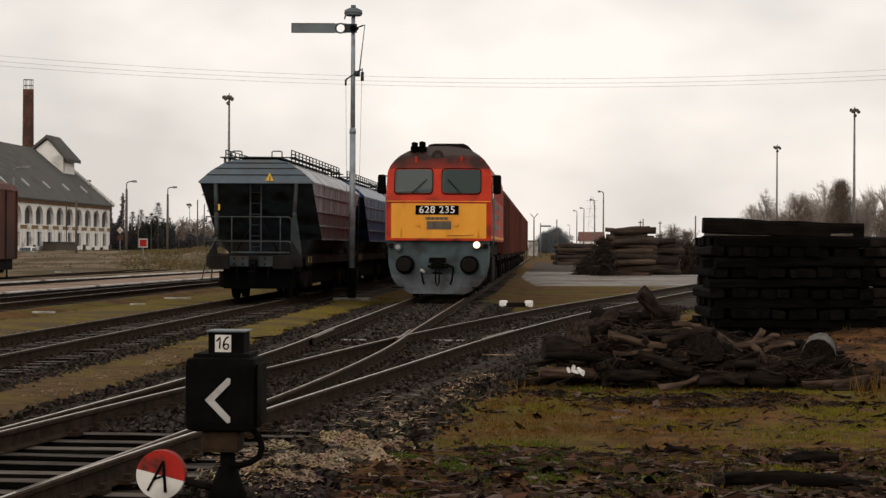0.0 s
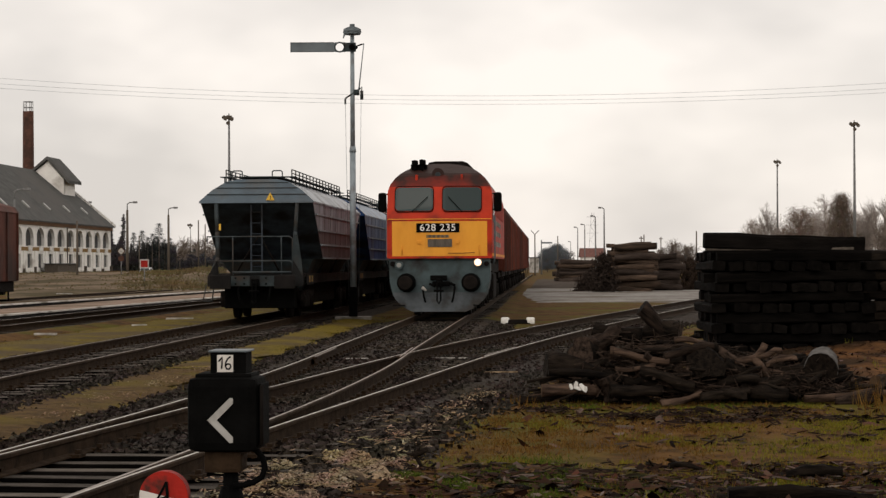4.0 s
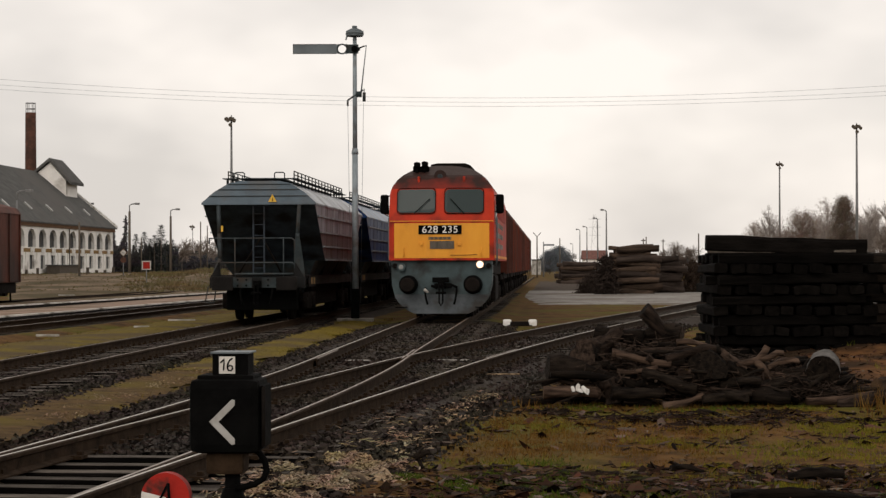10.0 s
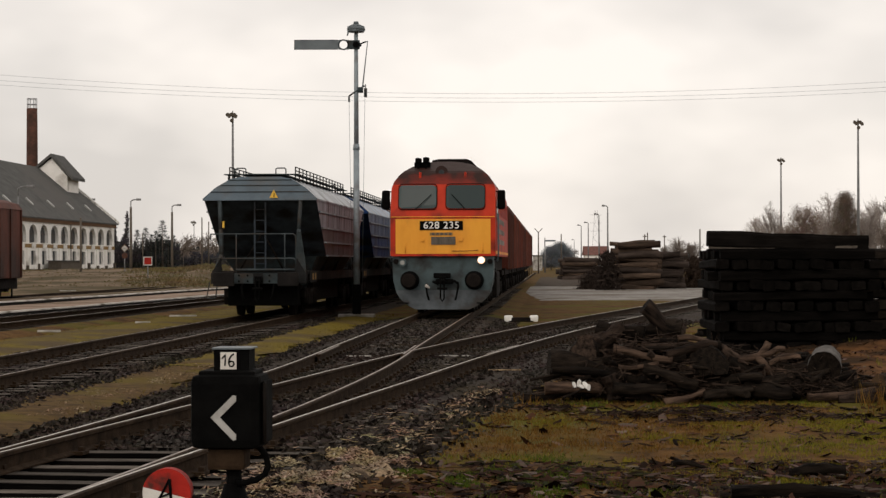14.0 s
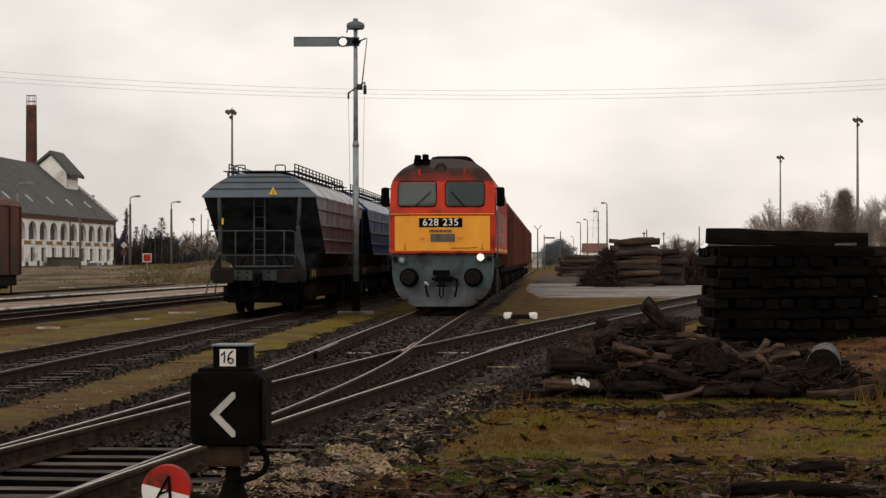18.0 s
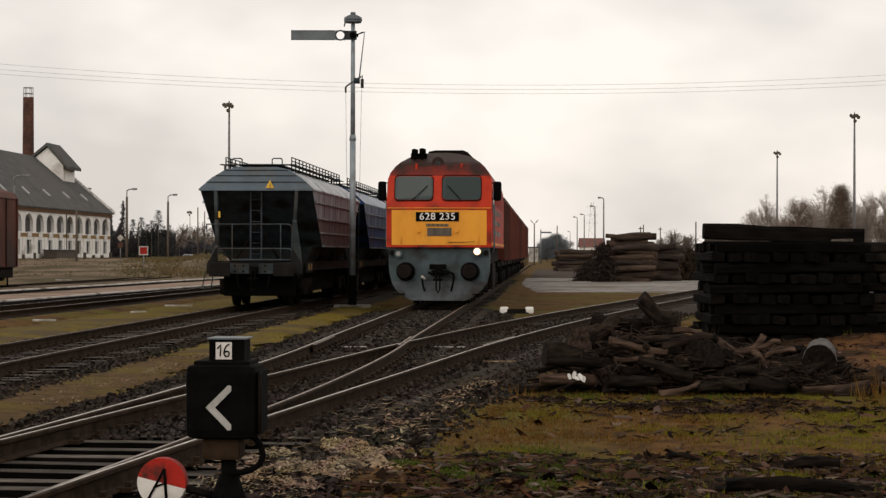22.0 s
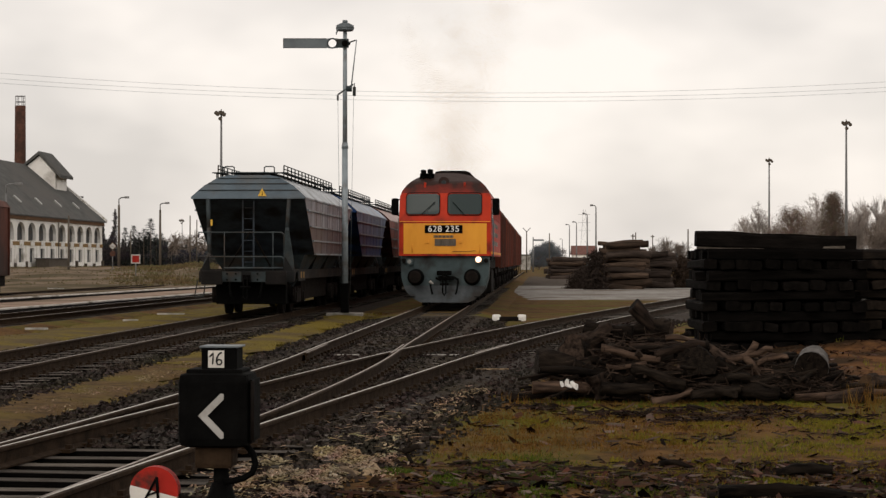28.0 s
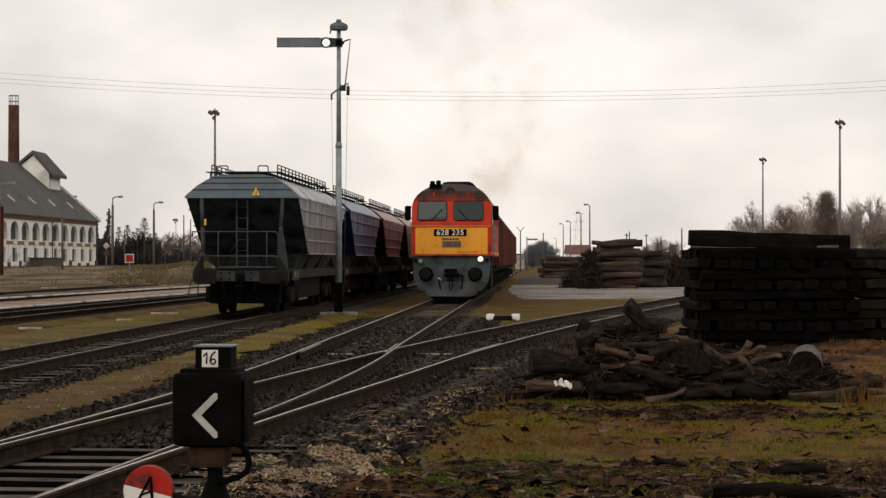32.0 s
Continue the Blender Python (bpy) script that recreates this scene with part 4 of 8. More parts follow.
        for cx, cz, a0 in ((x1 - 0.1, 3.62, 0), (x0 + 0.1, 3.62, 90), (x0 + 0.1, 3.10, 180), (x1 - 0.1, 3.10, 270)):
            pts += [(cx + 0.11 * math.cos(radians(a0 + 22.5 * i)), cz + 0.11 * math.sin(radians(a0 + 22.5 * i))) for i in range(5)]
        pts.append(pts[0])
        pipe(bm, [(x, nose(x, z) - 0.035, z) for x, z in pts], 0.012, 6)
        part("rubber_seal", bm, M["black"], w)
        c = (x0 + x1) / 2
        d = 1 if c < 0 else -1
        xa, xb = (c - 0.05, c + 0.38) if c < 0 else (c + 0.0, c - 0.38)
        za, zb = 3.0, 3.42
        bm = rod(bmesh.new(), (xa, nose(xa, za) - 0.09, za), (xb, nose(xb, zb) - 0.09, zb), 0.012, seg=6)
        part("wiper", bm, M["black"], w)
    # number board, maker's plate, bars below
    nb = part("number_board", face_patch(-0.64, 0.57, 2.40, 2.66, 0.03, 0.03), M["black"], t, "black board with the white running number")
    for digits, x in (("628", -0.315), ("235", 0.245)):
        lettering(digits, 0.285, M["white"], nb, pose(x, -0.036, 2.53, 90), "number_text")
    lab = part("operator_mark", face_patch(-0.36, 0.28, 2.245, 2.33, 0.020, 0.012), M["ochre"], t, "short faded mark")
    for i in range(5):
        x = -0.30 + i * 0.12
        part("mark_bar", bx(x, x + 0.07, -0.028, -0.018, 2.25, 2.325), M["wood"], lab)
    part("plate", face_patch(-0.32, 0.36, 1.98, 2.21, 0.03, 0.03), M["wood"], t, "rectangular brown cast plate")
    for x in (-0.56, 0.51):
        part("bracket", bx(x - 0.05, x + 0.05, -0.045, 0.02, 2.07, 2.17, bevel=0.01), M["yellow"], t)
    for x in (-1.05, 1.12):
        part("handrail", rod(bmesh.new(), (x, nose(x, 1.75) - 0.05, 1.75), (x, nose(x, 2.3) - 0.05, 2.02), 0.014, seg=6), M["yellow"], t)
    bm = pipe(bmesh.new(), [(0.25, -0.05, 1.80), (0.7, -0.05, 1.80), (1.0, -0.04, 1.82)], 0.009, 6)
    part("handrail", bm, M["wagon"], t)
    # lamps
    for x, litup in ((-1.13, False), (1.08, True)):
        z = 1.465 if not litup else 1.535
        bm = rod(bmesh.new(), (x, 0.2, z), (x, -0.06, z), 0.115, seg=20)
        h = part("headlight", bm, M["skirt"], t, "lit headlight" if litup else "unlit headlight")
        bm = rod(bmesh.new(), (x, -0.055, z), (x, -0.075, z), 0.070, 0.06, seg=20)
        part("lens", bm, M["lit"] if litup else M["lens"], h)
        # warm halo round the lit lens, put in as a weakly glowing ring
        if litup:
            part("reflector", rod(bmesh.new(), (x, -0.05, z), (x, -0.068, z), 0.108, 0.10, seg=20), M["litrim"], h)
    bm = rod(bmesh.new(), (1.32, 0.3, 1.50), (1.32, 0.06, 1.50), 0.075, seg=14)
    part("tail_lamp", bm, M["dirty"], t)
    bm = rod(bmesh.new(), (-1.32, 0.3, 1.50), (-1.32, 0.06, 1.50), 0.075, seg=14)
    part("tail_lamp", bm, M["dirty"], t)
    bm = bmesh.new()
    rod(bm, (-0.06, 1.4, 4.10), (-0.06, 0.62, 4.10), 0.17, seg=20)
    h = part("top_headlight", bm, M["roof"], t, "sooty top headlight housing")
    part("lens", rod(bmesh.new(), (-0.06, 0.63, 4.08), (-0.06, 0.60, 4.08), 0.075, seg=18), M["hframe_light"], h)
    for x in (-0.66, 0.62):
        part("roof_lamp_stripe", bx(x - 0.035, x + 0.035, nose(x, 3.97) - 0.05, nose(x, 3.97) + 0.25, 3.83, 4.08, bevel=0.02), M["red"], t, "small red lamp housing")
    # horns and the roof edge
    for x, z in ((-0.74, 4.45), (-0.52, 4.47)):
        bm = bmesh.new()
        box(bm, x - 0.085, x + 0.085, 0.95, 1.3, z - 0.09, z + 0.06, 0.02)
        rod(bm, (x, 0.86, z), (x, 0.96, z), 0.07, 0.045, seg=12)
        box(bm, x - 0.03, x + 0.03, 1.0, 1.3, 4.1, z - 0.08)
        part("horn", bm, M["black"], t, "black air horn")
    part("horn_mount", bx(-0.86, -0.40, 1.1, 1.4, 4.16, 4.40, bevel=0.02), M["black"], t)
    bm = prism(bmesh.new(), [(-0.46, 4.34), (-0.38, 4.49), (-0.2, 4.525), (0.60, 4.525), (0.74, 4.47), (0.88, 4.32)], 1.9, 5.5)
    part("roof_hatch", bm, M["dirty"], t, "soot-black roof hatch")
    bm = bx(-0.5, 0.5, 7.0, 9.2, 4.38, 4.50, bevel=0.03)
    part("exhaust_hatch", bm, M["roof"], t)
    # wing mirrors
    for sx, x in ((-1, -1.635), (1, 1.63)):
        bm = box(bmesh.new(), x - 0.115, x + 0.115, 0.50, 0.72, 3.0, 3.56, 0.07)
        mi = part("wing_mirror", bm, M["black"], t, "black rear-view mirror")
        for zz in (3.52, 3.06):
            part("bracket", rod(bmesh.new(), (sx * 1.45, 0.66, zz), (x, 0.64, zz), 0.022, seg=6), M["black"], mi)
    # buffers, coupling, steps
    for y, out in ((0.05, -1), (L - 0.05, 1)):
        for x in (-0.93, 0.88):
            buffer(t, x, 0.955, y, out, 0.215)
        coupler(t, y, out, 0.98)
    part("hose_head", rod(bmesh.new(), (-0.47, -0.2, 0.82), (-0.36, -0.24, 0.74), 0.05, 0.03, seg=8), M["concrete"], t, "pale brake hose head")
    block = bmesh.new()
    box(block, -0.26, 0.22, -0.05, 0.06, 1.02, 1.17, 0.03)
    box(block, -0.20, 0.30, -0.12, 0.06, 0.86, 1.0, 0.04)
    rod(block, (0.02, -0.1, 0.92), (0.02, -0.3, 0.90), 0.09, 0.06, seg=10)
    rod(block, (-0.28, -0.06, 0.93), (-0.12, -0.1, 0.86), 0.035, seg=8)
    rod(block, (0.30, -0.06, 0.95), (0.44, -0.1, 0.88), 0.035, seg=8)
    part("coupler_block", block, M["black"], t)
    for x in (-0.93, 0.88):
        part("buffer_base", rod(bmesh.new(), (x, 0.06, 0.96), (x, -0.05, 0.96), 0.27, 0.19, seg=20), M["black"], t)
    for sx in (-1, 1):
        bm = bmesh.new()
        box(bm, sx * 1.12 - 0.17, sx * 1.12 + 0.17, -0.14, 0.0, 0.30, 0.33)
        part("step", bm, M["black"], t)
        for k in range(5):
            part("cab_step", bx(sx * 1.40 - 0.06, sx * 1.40 + 0.06, 0.95, 1.35, 0.45 + 0.27 * k, 0.48 + 0.27 * k), M["black"], t)
        part("cab_handrail", pipe(bmesh.new(), [(sx * 1.50, 0.75, 1.5), (sx * 1.53, 0.75, 1.7), (sx * 1.53, 0.75, 2.9)], 0.014), M["arm"], t)
        part("cab_handrail", pipe(bmesh.new(), [(sx * 1.50, 1.6, 1.5), (sx * 1.53, 1.6, 1.7), (sx * 1.53, 1.6, 2.9)], 0.014), M["arm"], t)
        dr = part("cab_door", bx(sx * 1.477 - 0.012, sx * 1.477 + 0.012, 0.85, 1.5, 1.75, 3.4, bevel=0.005), M["red"], t)
        part("door_window", bx(sx * 1.49 - 0.008, sx * 1.49 + 0.008, 0.98, 1.37, 2.7, 3.25), M["glass"], dr)
        part("side_window", bx(sx * 1.48 - 0.01, sx * 1.48 + 0.01, 1.8, 2.6, 2.75, 3.35), M["glass"], t)
        for k in range(7):
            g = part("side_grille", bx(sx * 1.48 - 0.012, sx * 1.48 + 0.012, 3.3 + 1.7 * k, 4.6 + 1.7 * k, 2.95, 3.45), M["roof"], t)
            for q in range(5):
                part("louvre", bx(sx * 1.497 - 0.008, sx * 1.497 + 0.008, 3.32 + 1.7 * k, 4.58 + 1.7 * k, 3.0 + q * 0.09, 3.03 + q * 0.09), M["red"], g)
        band = part("side_band", bx(sx * 1.482 - 0.008, sx * 1.482 + 0.008, 0.3, L - 0.3, 1.72, 1.80), M["yellow"], t, "yellow waist line")
        for k in range(10):
            for z in (2.02, 2.34, 2.66):
                part("white_mark", bx(sx * 1.485 - 0.008, sx * 1.485 + 0.008, 1.75 + 0.9 * k, 2.2 + 0.9 * k, z, z + 0.15), M["concrete"], t, "white painted letter block")
        part("fuel_tank", bx(sx * 0.8 - 0.55, sx * 0.8 + 0.55, 6.6, 10.0, 0.35, 1.2, bevel=0.1), M["dirty"], t)
    part("underframe", bx(-1.3, 1.3, 1.4, L - 1.4, 1.2, 1.66, bevel=0.03), M["dirty"], t)
    for y in (4.1, L - 4.1):
        for w in bogie(t, y, 4.2, 0.525, 3):
            WHEELS.append((w, 0.525))
    return t


locomotive()


def open_wagon(s):
    L = 13.5
    paint = M[("wagon", "wagon_dark", "wagon_red")[round(s / 13.62) % 3]]
    t = thing("open_wagon", along(s, 0), "brown-red high-sided open goods wagon coupled in the train", "wagon", "open wagons of the train")
    TRAIN.append((t, s))
    for sx in (-1, 1):
        part("side_wall", bx(sx * 1.39 - 0.03, sx * 1.39 + 0.03, 0.62, L - 0.62, 1.25, 3.48), paint, t)
        for k in range(10):
            y = 0.7 + (L - 1.4) * k / 9
            part("rib", bx(sx * 1.46 - 0.045, sx * 1.46 + 0.045, y - 0.07, y + 0.07, 1.2, 3.44, bevel=0.015), paint, t)
        part("top_rail", bx(sx * 1.42 - 0.09, sx * 1.42 + 0.09, 0.6, L - 0.6, 3.44, 3.56, bevel=0.02), paint, t)
        part("sole_bar", bx(sx * 1.2 - 0.06, sx * 1.2 + 0.06, 0.6, L - 0.6, 0.98, 1.28), M["dirty"], t)
        part("stencil", bx(sx * 1.422 - 0.003, sx * 1.422 + 0.003, 1.6, 2.3, 1.45, 1.75), M["white"], t)
        for k in (0.35, L - 0.35):
            part("step_bar", pipe(bmesh.new(), [(sx * 1.35, k, 1.2), (sx * 1.42, k, 0.5), (sx * 1.42, k + 0.35, 0.5), (sx * 1.35, k + 0.35, 1.2)], 0.02, 6), M["dirty"], t)
    for y in (0.62, L - 0.62):
        part("end_wall", bx(-1.39, 1.39, y - 0.04, y + 0.04, 1.25, 3.5), paint, t)
        for x in (-0.9, 0, 0.9):
            part("end_rib", bx(x - 0.06, x + 0.06, y - 0.1, y + 0.1, 1.25, 3.48), paint, t)
    part("floor", bx(-1.38, 1.38, 0.6, L - 0.6, 1.18, 1.26), M["dirty"], t)
    for y, out in ((0.6, -1), (L - 0.6, 1)):
        for x in (-0.88, 0.88):
            buffer(t, x, 1.05, y, out, 0.22)
    for y in (2.6, L - 2.6):
        for w in bogie(t, y, 1.8, 0.46):
            WHEELS.append((w, 0.46))
    return t


for i in range(7):
    open_wagon(15.6 + 0.62 + i * 13.62)

# ------------------------------------------------------------ hopper wagons


def hopper(s, side, roof, end, label, upper_paint):
    hood = M["hend"] if s < 0 else end
    L = 14.2
    t = thing("hopper_wagon", along(s, -4.92), label, "wagon", "row of hopper wagons")
    # body: an eave line at 3.22 m, sides leaning in, ends sloping back under the roof
    E, B, D = 1.56, 1.52, 2.9
    bm = bmesh.new()
    e = [bm.verts.new(p) for p in ((-E, 0, 3.22), (E, 0, 3.22), (E, L, 3.22), (-E, L, 3.22))]
    w = [bm.verts.new(p) for p in ((-B, D, 1.66), (B, D, 1.66), (B, L - D, 1.66), (-B, L - D, 1.66))]
    mid = [p.co.lerp(q.co, (3.22 - 2.46) / 1.56) for p, q in zip(e, w)]
    mid = [bm.verts.new(p) for p in mid]
    for a, b in ((1, 2), (3, 0)):
        bm.faces.new((mid[a], mid[b], w[b], w[a]))
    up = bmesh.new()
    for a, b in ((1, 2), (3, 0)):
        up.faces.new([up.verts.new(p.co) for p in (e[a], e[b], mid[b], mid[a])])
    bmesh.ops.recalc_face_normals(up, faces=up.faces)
    part("upper_side", up, upper_paint, t, "upper side sheets with dust streaks and a sheen painted in")
    for v in e:
        bm.verts.remove(v)
    bm.faces.new(w)
    bmesh.ops.recalc_face_normals(bm, faces=bm.faces)
    part("body_side", bm, side, t)
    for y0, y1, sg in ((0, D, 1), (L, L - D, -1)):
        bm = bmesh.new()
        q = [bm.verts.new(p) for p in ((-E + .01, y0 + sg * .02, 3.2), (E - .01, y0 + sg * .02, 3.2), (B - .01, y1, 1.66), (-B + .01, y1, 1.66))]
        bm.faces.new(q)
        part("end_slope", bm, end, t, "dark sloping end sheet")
    # roof: two slopes a side and hipped ends
    prof = [(E + 0.03, 3.20), (E + 0.03, 3.25), (1.25, 3.56), (0.85, 3.80), (0.55, 3.86)]
    prof = prof + [(-x, z) for x, z in reversed(prof)]
    bm = bmesh.new()
    rings = []
    for y in (-0.06, L + 0.06):
        rings.append([bm.verts.new((x, y + (0.32 * max(0, z - 3.24) if y < 1 else -0.32 * max(0, z - 3.24)), z)) for x, z in prof])
    k = len(prof)
    for i in range(k - 1):
        bm.faces.new((rings[0][i], rings[0][i + 1], rings[1][i + 1], rings[1][i]))
    for r in rings:
        bm.faces.new(r).material_index = 1
    bmesh.ops.recalc_face_normals(bm, faces=bm.faces)
    part("roof", bm, [roof, hood], t, "rounded hipped steel roof")
    bm = bmesh.new()
    for half, z in ((1.38, 3.44), (1.12, 3.62), (0.86, 3.77)):
        box(bm, -half, half, 0.32 * (z - 3.24) - 0.085, 0.32 * (z - 3.24) - 0.04, z - 0.010, z + 0.010)
    part("roof_seam", bm, M["hframe"], t, "dark seams across the roof end")
    # side ribs: pale stiffeners along the body, and posts
    for sx in (-1, 1):
        for z in (2.90, 2.46, 2.06, 1.68):
            f = (3.22 - z) / 1.56
            x = sx * (E + (B - E) * f + 0.02)
            y0 = D * f + 0.05
            part("side_rail", bx(x - 0.03, x + 0.03, y0, L - y0, z - 0.022, z + 0.022), M["signal"], t, "pale stiffening rail")
        for kx in range(1, 9):
            y = L * kx / 9
            if D < y < L - D:
                bm = bmesh.new()
                a = [bm.verts.new((sx * (xx + d), y + q, zz)) for d in (0, 0.006) for q in (-0.014, 0.014) for xx, zz in ((E, 3.2), (B, 1.68))]
                for fidx in ((4, 5, 7, 6), (0, 1, 5, 4), (2, 6, 7, 3)):
                    bm.faces.new([a[i] for i in fidx])
                part("side_post", bm, side, t)
    # hopper funnels under the body
    for y in (3.7, 7.1, 10.5):
        bm = bmesh.new()
        a = [bm.verts.new(p) for p in ((-1.32, y - 1.65, 1.66), (1.32, y - 1.65, 1.66), (1.32, y + 1.65, 1.66), (-1.32, y + 1.65, 1.66))]
        b = [bm.verts.new(p) for p in ((-0.75, y - 0.5, 0.55), (0.75, y - 0.5, 0.55), (0.75, y + 0.5, 0.55), (-0.75, y + 0.5, 0.55))]
        for i in range(4):
            bm.faces.new((a[i], a[(i + 1) % 4], b[(i + 1) % 4], b[i]))
        bm.faces.new(b)
        part("funnel", bm, M["hframe"], t, "grey sloping discharge funnel")
    for sx in (-1, 1):
        part("sole_bar", bx(sx * 1.2 - 0.07, sx * 1.2 + 0.07, 0.0, L, 0.98, 1.24), M["hdark"], t)
        # plain dark block, added to close the bright gap between the bogies
        part("brake_gear", bx(sx * 0.75 - 0.3, sx * 0.75 + 0.3, 3.5, L - 3.5, 0.36, 0.98, bevel=0.03), M["dirty"], t)
        part("data_panel", bx(sx * 1.285 - 0.01, sx * 1.285 + 0.01, 0.8, 2.5, 0.92, 1.22), M["hdark"], t)
        for q in range(2):
            part("yellow_mark", bx(sx * 1.30 - 0.005, sx * 1.30 + 0.005, 1.35 + q * 0.6, 1.6 + q * 0.6, 1.0, 1.18), M["ochre"], t)
        rod_b = rod(bmesh.new(), (sx * 1.28, 0.45, 1.08), (sx * 1.32, 0.45, 1.08), 0.09, seg=14)
        part("hand_wheel", rod_b, M["black"], t)
    # end platforms
    for y, out in ((0.0, -1), (L, 1)):
        yy = y + out * 0.28
        part("buffer_beam", bx(-1.32, 1.32, yy - 0.06, yy + 0.06, 0.90, 1.20, bevel=0.012), M["hdark"], t, "dirty buffer beam with bolt holes")
        part("platform", bx(-1.3, 1.3, min(y + out * -1.4, yy), max(y + out * -1.4, yy), 1.22, 1.26), M["hdark"], t)
        for x in (-0.42, 0.42):
            bm = bmesh.new()
            for ox, oz in ((-.12, .08), (.12, .08), (-.12, -.08), (.12, -.08)):
                rod(bm, (x + ox, yy, 1.05 + oz), (x + ox, yy + out * 0.075, 1.05 + oz), 0.03, seg=8)
            plate = bx(x - 0.29, x + 0.27, yy + out * 0.066 - 0.008, yy + out * 0.066 + 0.008, 0.91, 1.19, bevel=0.004)
            bp = part("bolt_plate", plate, M["hframe"], t, "pale blue-grey steel plate with bolt heads")
            part("bolt_heads", bm, M["black"], bp)
        for x in (-0.88, 0.88):
            square_buffer(t, x, 1.03, yy, out)
        coupler(t, yy, out)
        for sx in (-1, 1):
            # bent corner posts carrying the body end
            bm = bmesh.new()
            pts = [(sx * 1.22, yy - out * 0.05, 1.2), (sx * 1.05, yy - out * 0.12, 1.7), (sx * 1.08, yy - out * 0.2, 2.4), (sx * 1.12, y, 3.2)]
            for a, b in zip(pts, pts[1:]):
                rod(bm, a, b, 0.065, seg=4)
            part("corner_post", bm, M["hframe_light"], t, "bent grey corner post")
            part("gusset", prism(bmesh.new(), [(sx * 1.05, 1.62), (sx * 1.30, 1.2), (sx * 1.0, 1.2)], yy - 0.06, yy - 0.02), M["hdark"], t)
        part("end_plate", prism(bmesh.new(), [(1.02, 1.2), (1.31, 1.2), (1.27, 1.6), (1.16, 2.32), (1.06, 2.32)], yy - 0.03, yy + 0.03), M["hframe"], t, "grey end plate beside the guard rail")
        for x in (-0.17, 0.13):
            part("ladder_rail", bx(x - 0.022, x + 0.022, y - out * 0.12 - 0.015, y - out * 0.12 + 0.015, 1.25, 3.2), M["hinner"], t)
        for q in range(6):
            part("ladder_rung", rod(bmesh.new(), (-0.17, y - out * 0.12, 1.45 + 0.3 * q), (0.13, y - out * 0.12, 1.45 + 0.3 * q), 0.013, seg=6), M["hinner"], t)
        for z in (2.27, 1.60):
            part("guard_rail", pipe(bmesh.new(), [(-1.35, yy - out * 0.1, z - 0.15), (-1.33, yy + out * 0.02, z), (0.95, yy + out * 0.02, z), (1.02, yy, z - 0.06), (1.02, yy, 1.25)], 0.02, 6), M["hframe_light"], t)
        for x in (-0.62, 0.72):
            part("rail_post", rod(bmesh.new(), (x, yy + out * 0.02, 1.2), (x, yy + out * 0.02, 2.27), 0.018, seg=6), M["hframe_light"], t)
        part("lower_bar", rod(bmesh.new(), (-0.62, yy + out * 0.1, 1.29), (1.0, yy + out * 0.1, 1.29), 0.028, seg=8), M["hframe_light"], t)
        for q in range(2):
            part("brace", rod(bmesh.new(), (-0.7 + 1.2 * q, y - out * 1.0, 1.3), (-0.05 + 0.05 * q, y - out * 0.7, 2.3), 0.028, seg=4), M["dirty"], t)
        # solid black block, added to keep the space under the wagon end dark
        part("brake_rigging", bx(-0.98, 0.98, min(y - out * 0.5, y - out * 1.2), max(y - out * 0.5, y - out * 1.2), 0.28, 0.92, bevel=0.03), M["black"], t)
        part("foot_step", pipe(bmesh.new(), [(-1.36, yy, 0.95), (-1.45, yy, 0.5), (-1.2, yy, 0.5), (-1.15, yy, 0.9)], 0.022, 6), M["hframe"], t)
    tri = part("warning_triangle", prism(bmesh.new(), [(0.27, 3.27), (0.51, 3.27), (0.39, 3.49)], -0.095, -0.09), M["yellowsign"], t, "yellow warning triangle")
    part("bolt_mark", prism(bmesh.new(), [(0.375, 3.29), (0.405, 3.29), (0.41, 3.38), (0.385, 3.41), (0.395, 3.35)], -0.098, -0.0955), M["black"], tri)
    part("handle", bx(-1.02, -0.97, -0.2, -0.15, 2.45, 2.62), M["yellowsign"], t)
    # roof walkway with hatches and railings
    part("roof_walkway", bx(-0.62, 0.62, 0.45, L - 0.45, 3.92, 3.95), M["hframe"], t)
    for q in range(4):
        part("roof_hatch", bx(-0.42, 0.42, 1.1 + q * 3.2, 3.1 + q * 3.2, 3.85, 3.99, bevel=0.03), roof, t)
    part("front_board", bx(-0.35, 0.55, 0.22, 0.26, 3.72, 3.86), M["hframe"], t)
    for sx in (-1, 1):
        n = 16
        for z in (4.04, 4.14):
            part("roof_rail", rod(bmesh.new(), (sx * 0.92, 0.5, z), (sx * 0.92, L - 0.5, z), 0.015, seg=6), M["hframe"], t)
        part("rail_board", bx(sx * 0.90 - 0.1, sx * 0.90 + 0.1, 0.5, L - 0.5, 3.93, 3.95), M["hframe"], t)
        for q in range(n):
            y = 0.5 + (L - 1.0) * q / (n - 1)
            part("rail_stanchion", rod(bmesh.new(), (sx * 0.92, y, 3.72), (sx * 0.92, y, 4.14), 0.018, seg=6), M["hframe"], t)
    for y in (0.45, L - 0.45):
        part("end_walkway", bx(-1.05, 1.05, y - 0.2, y + 0.2, 3.92, 3.945), M["hframe"], t)
        for x in (-0.6, 0.52):
            part("grab_loop", pipe(bmesh.new(), [(x - 0.14, y, 3.94), (x - 0.14, y, 4.08), (x - 0.1, y, 4.11), (x + 0.1, y, 4.11), (x + 0.14, y, 4.08), (x + 0.14, y, 3.94)], 0.018, 6), M["hframe"], t)
        for x in (-0.95, -0.8):
            part("support", rod(bmesh.new(), (x, y, 3.60), (x, y, 3.93), 0.018, seg=6), M["hframe"], t)
    for y in (2.3, L - 2.3):
        bogie(t, y, 1.8, 0.46)
    return t


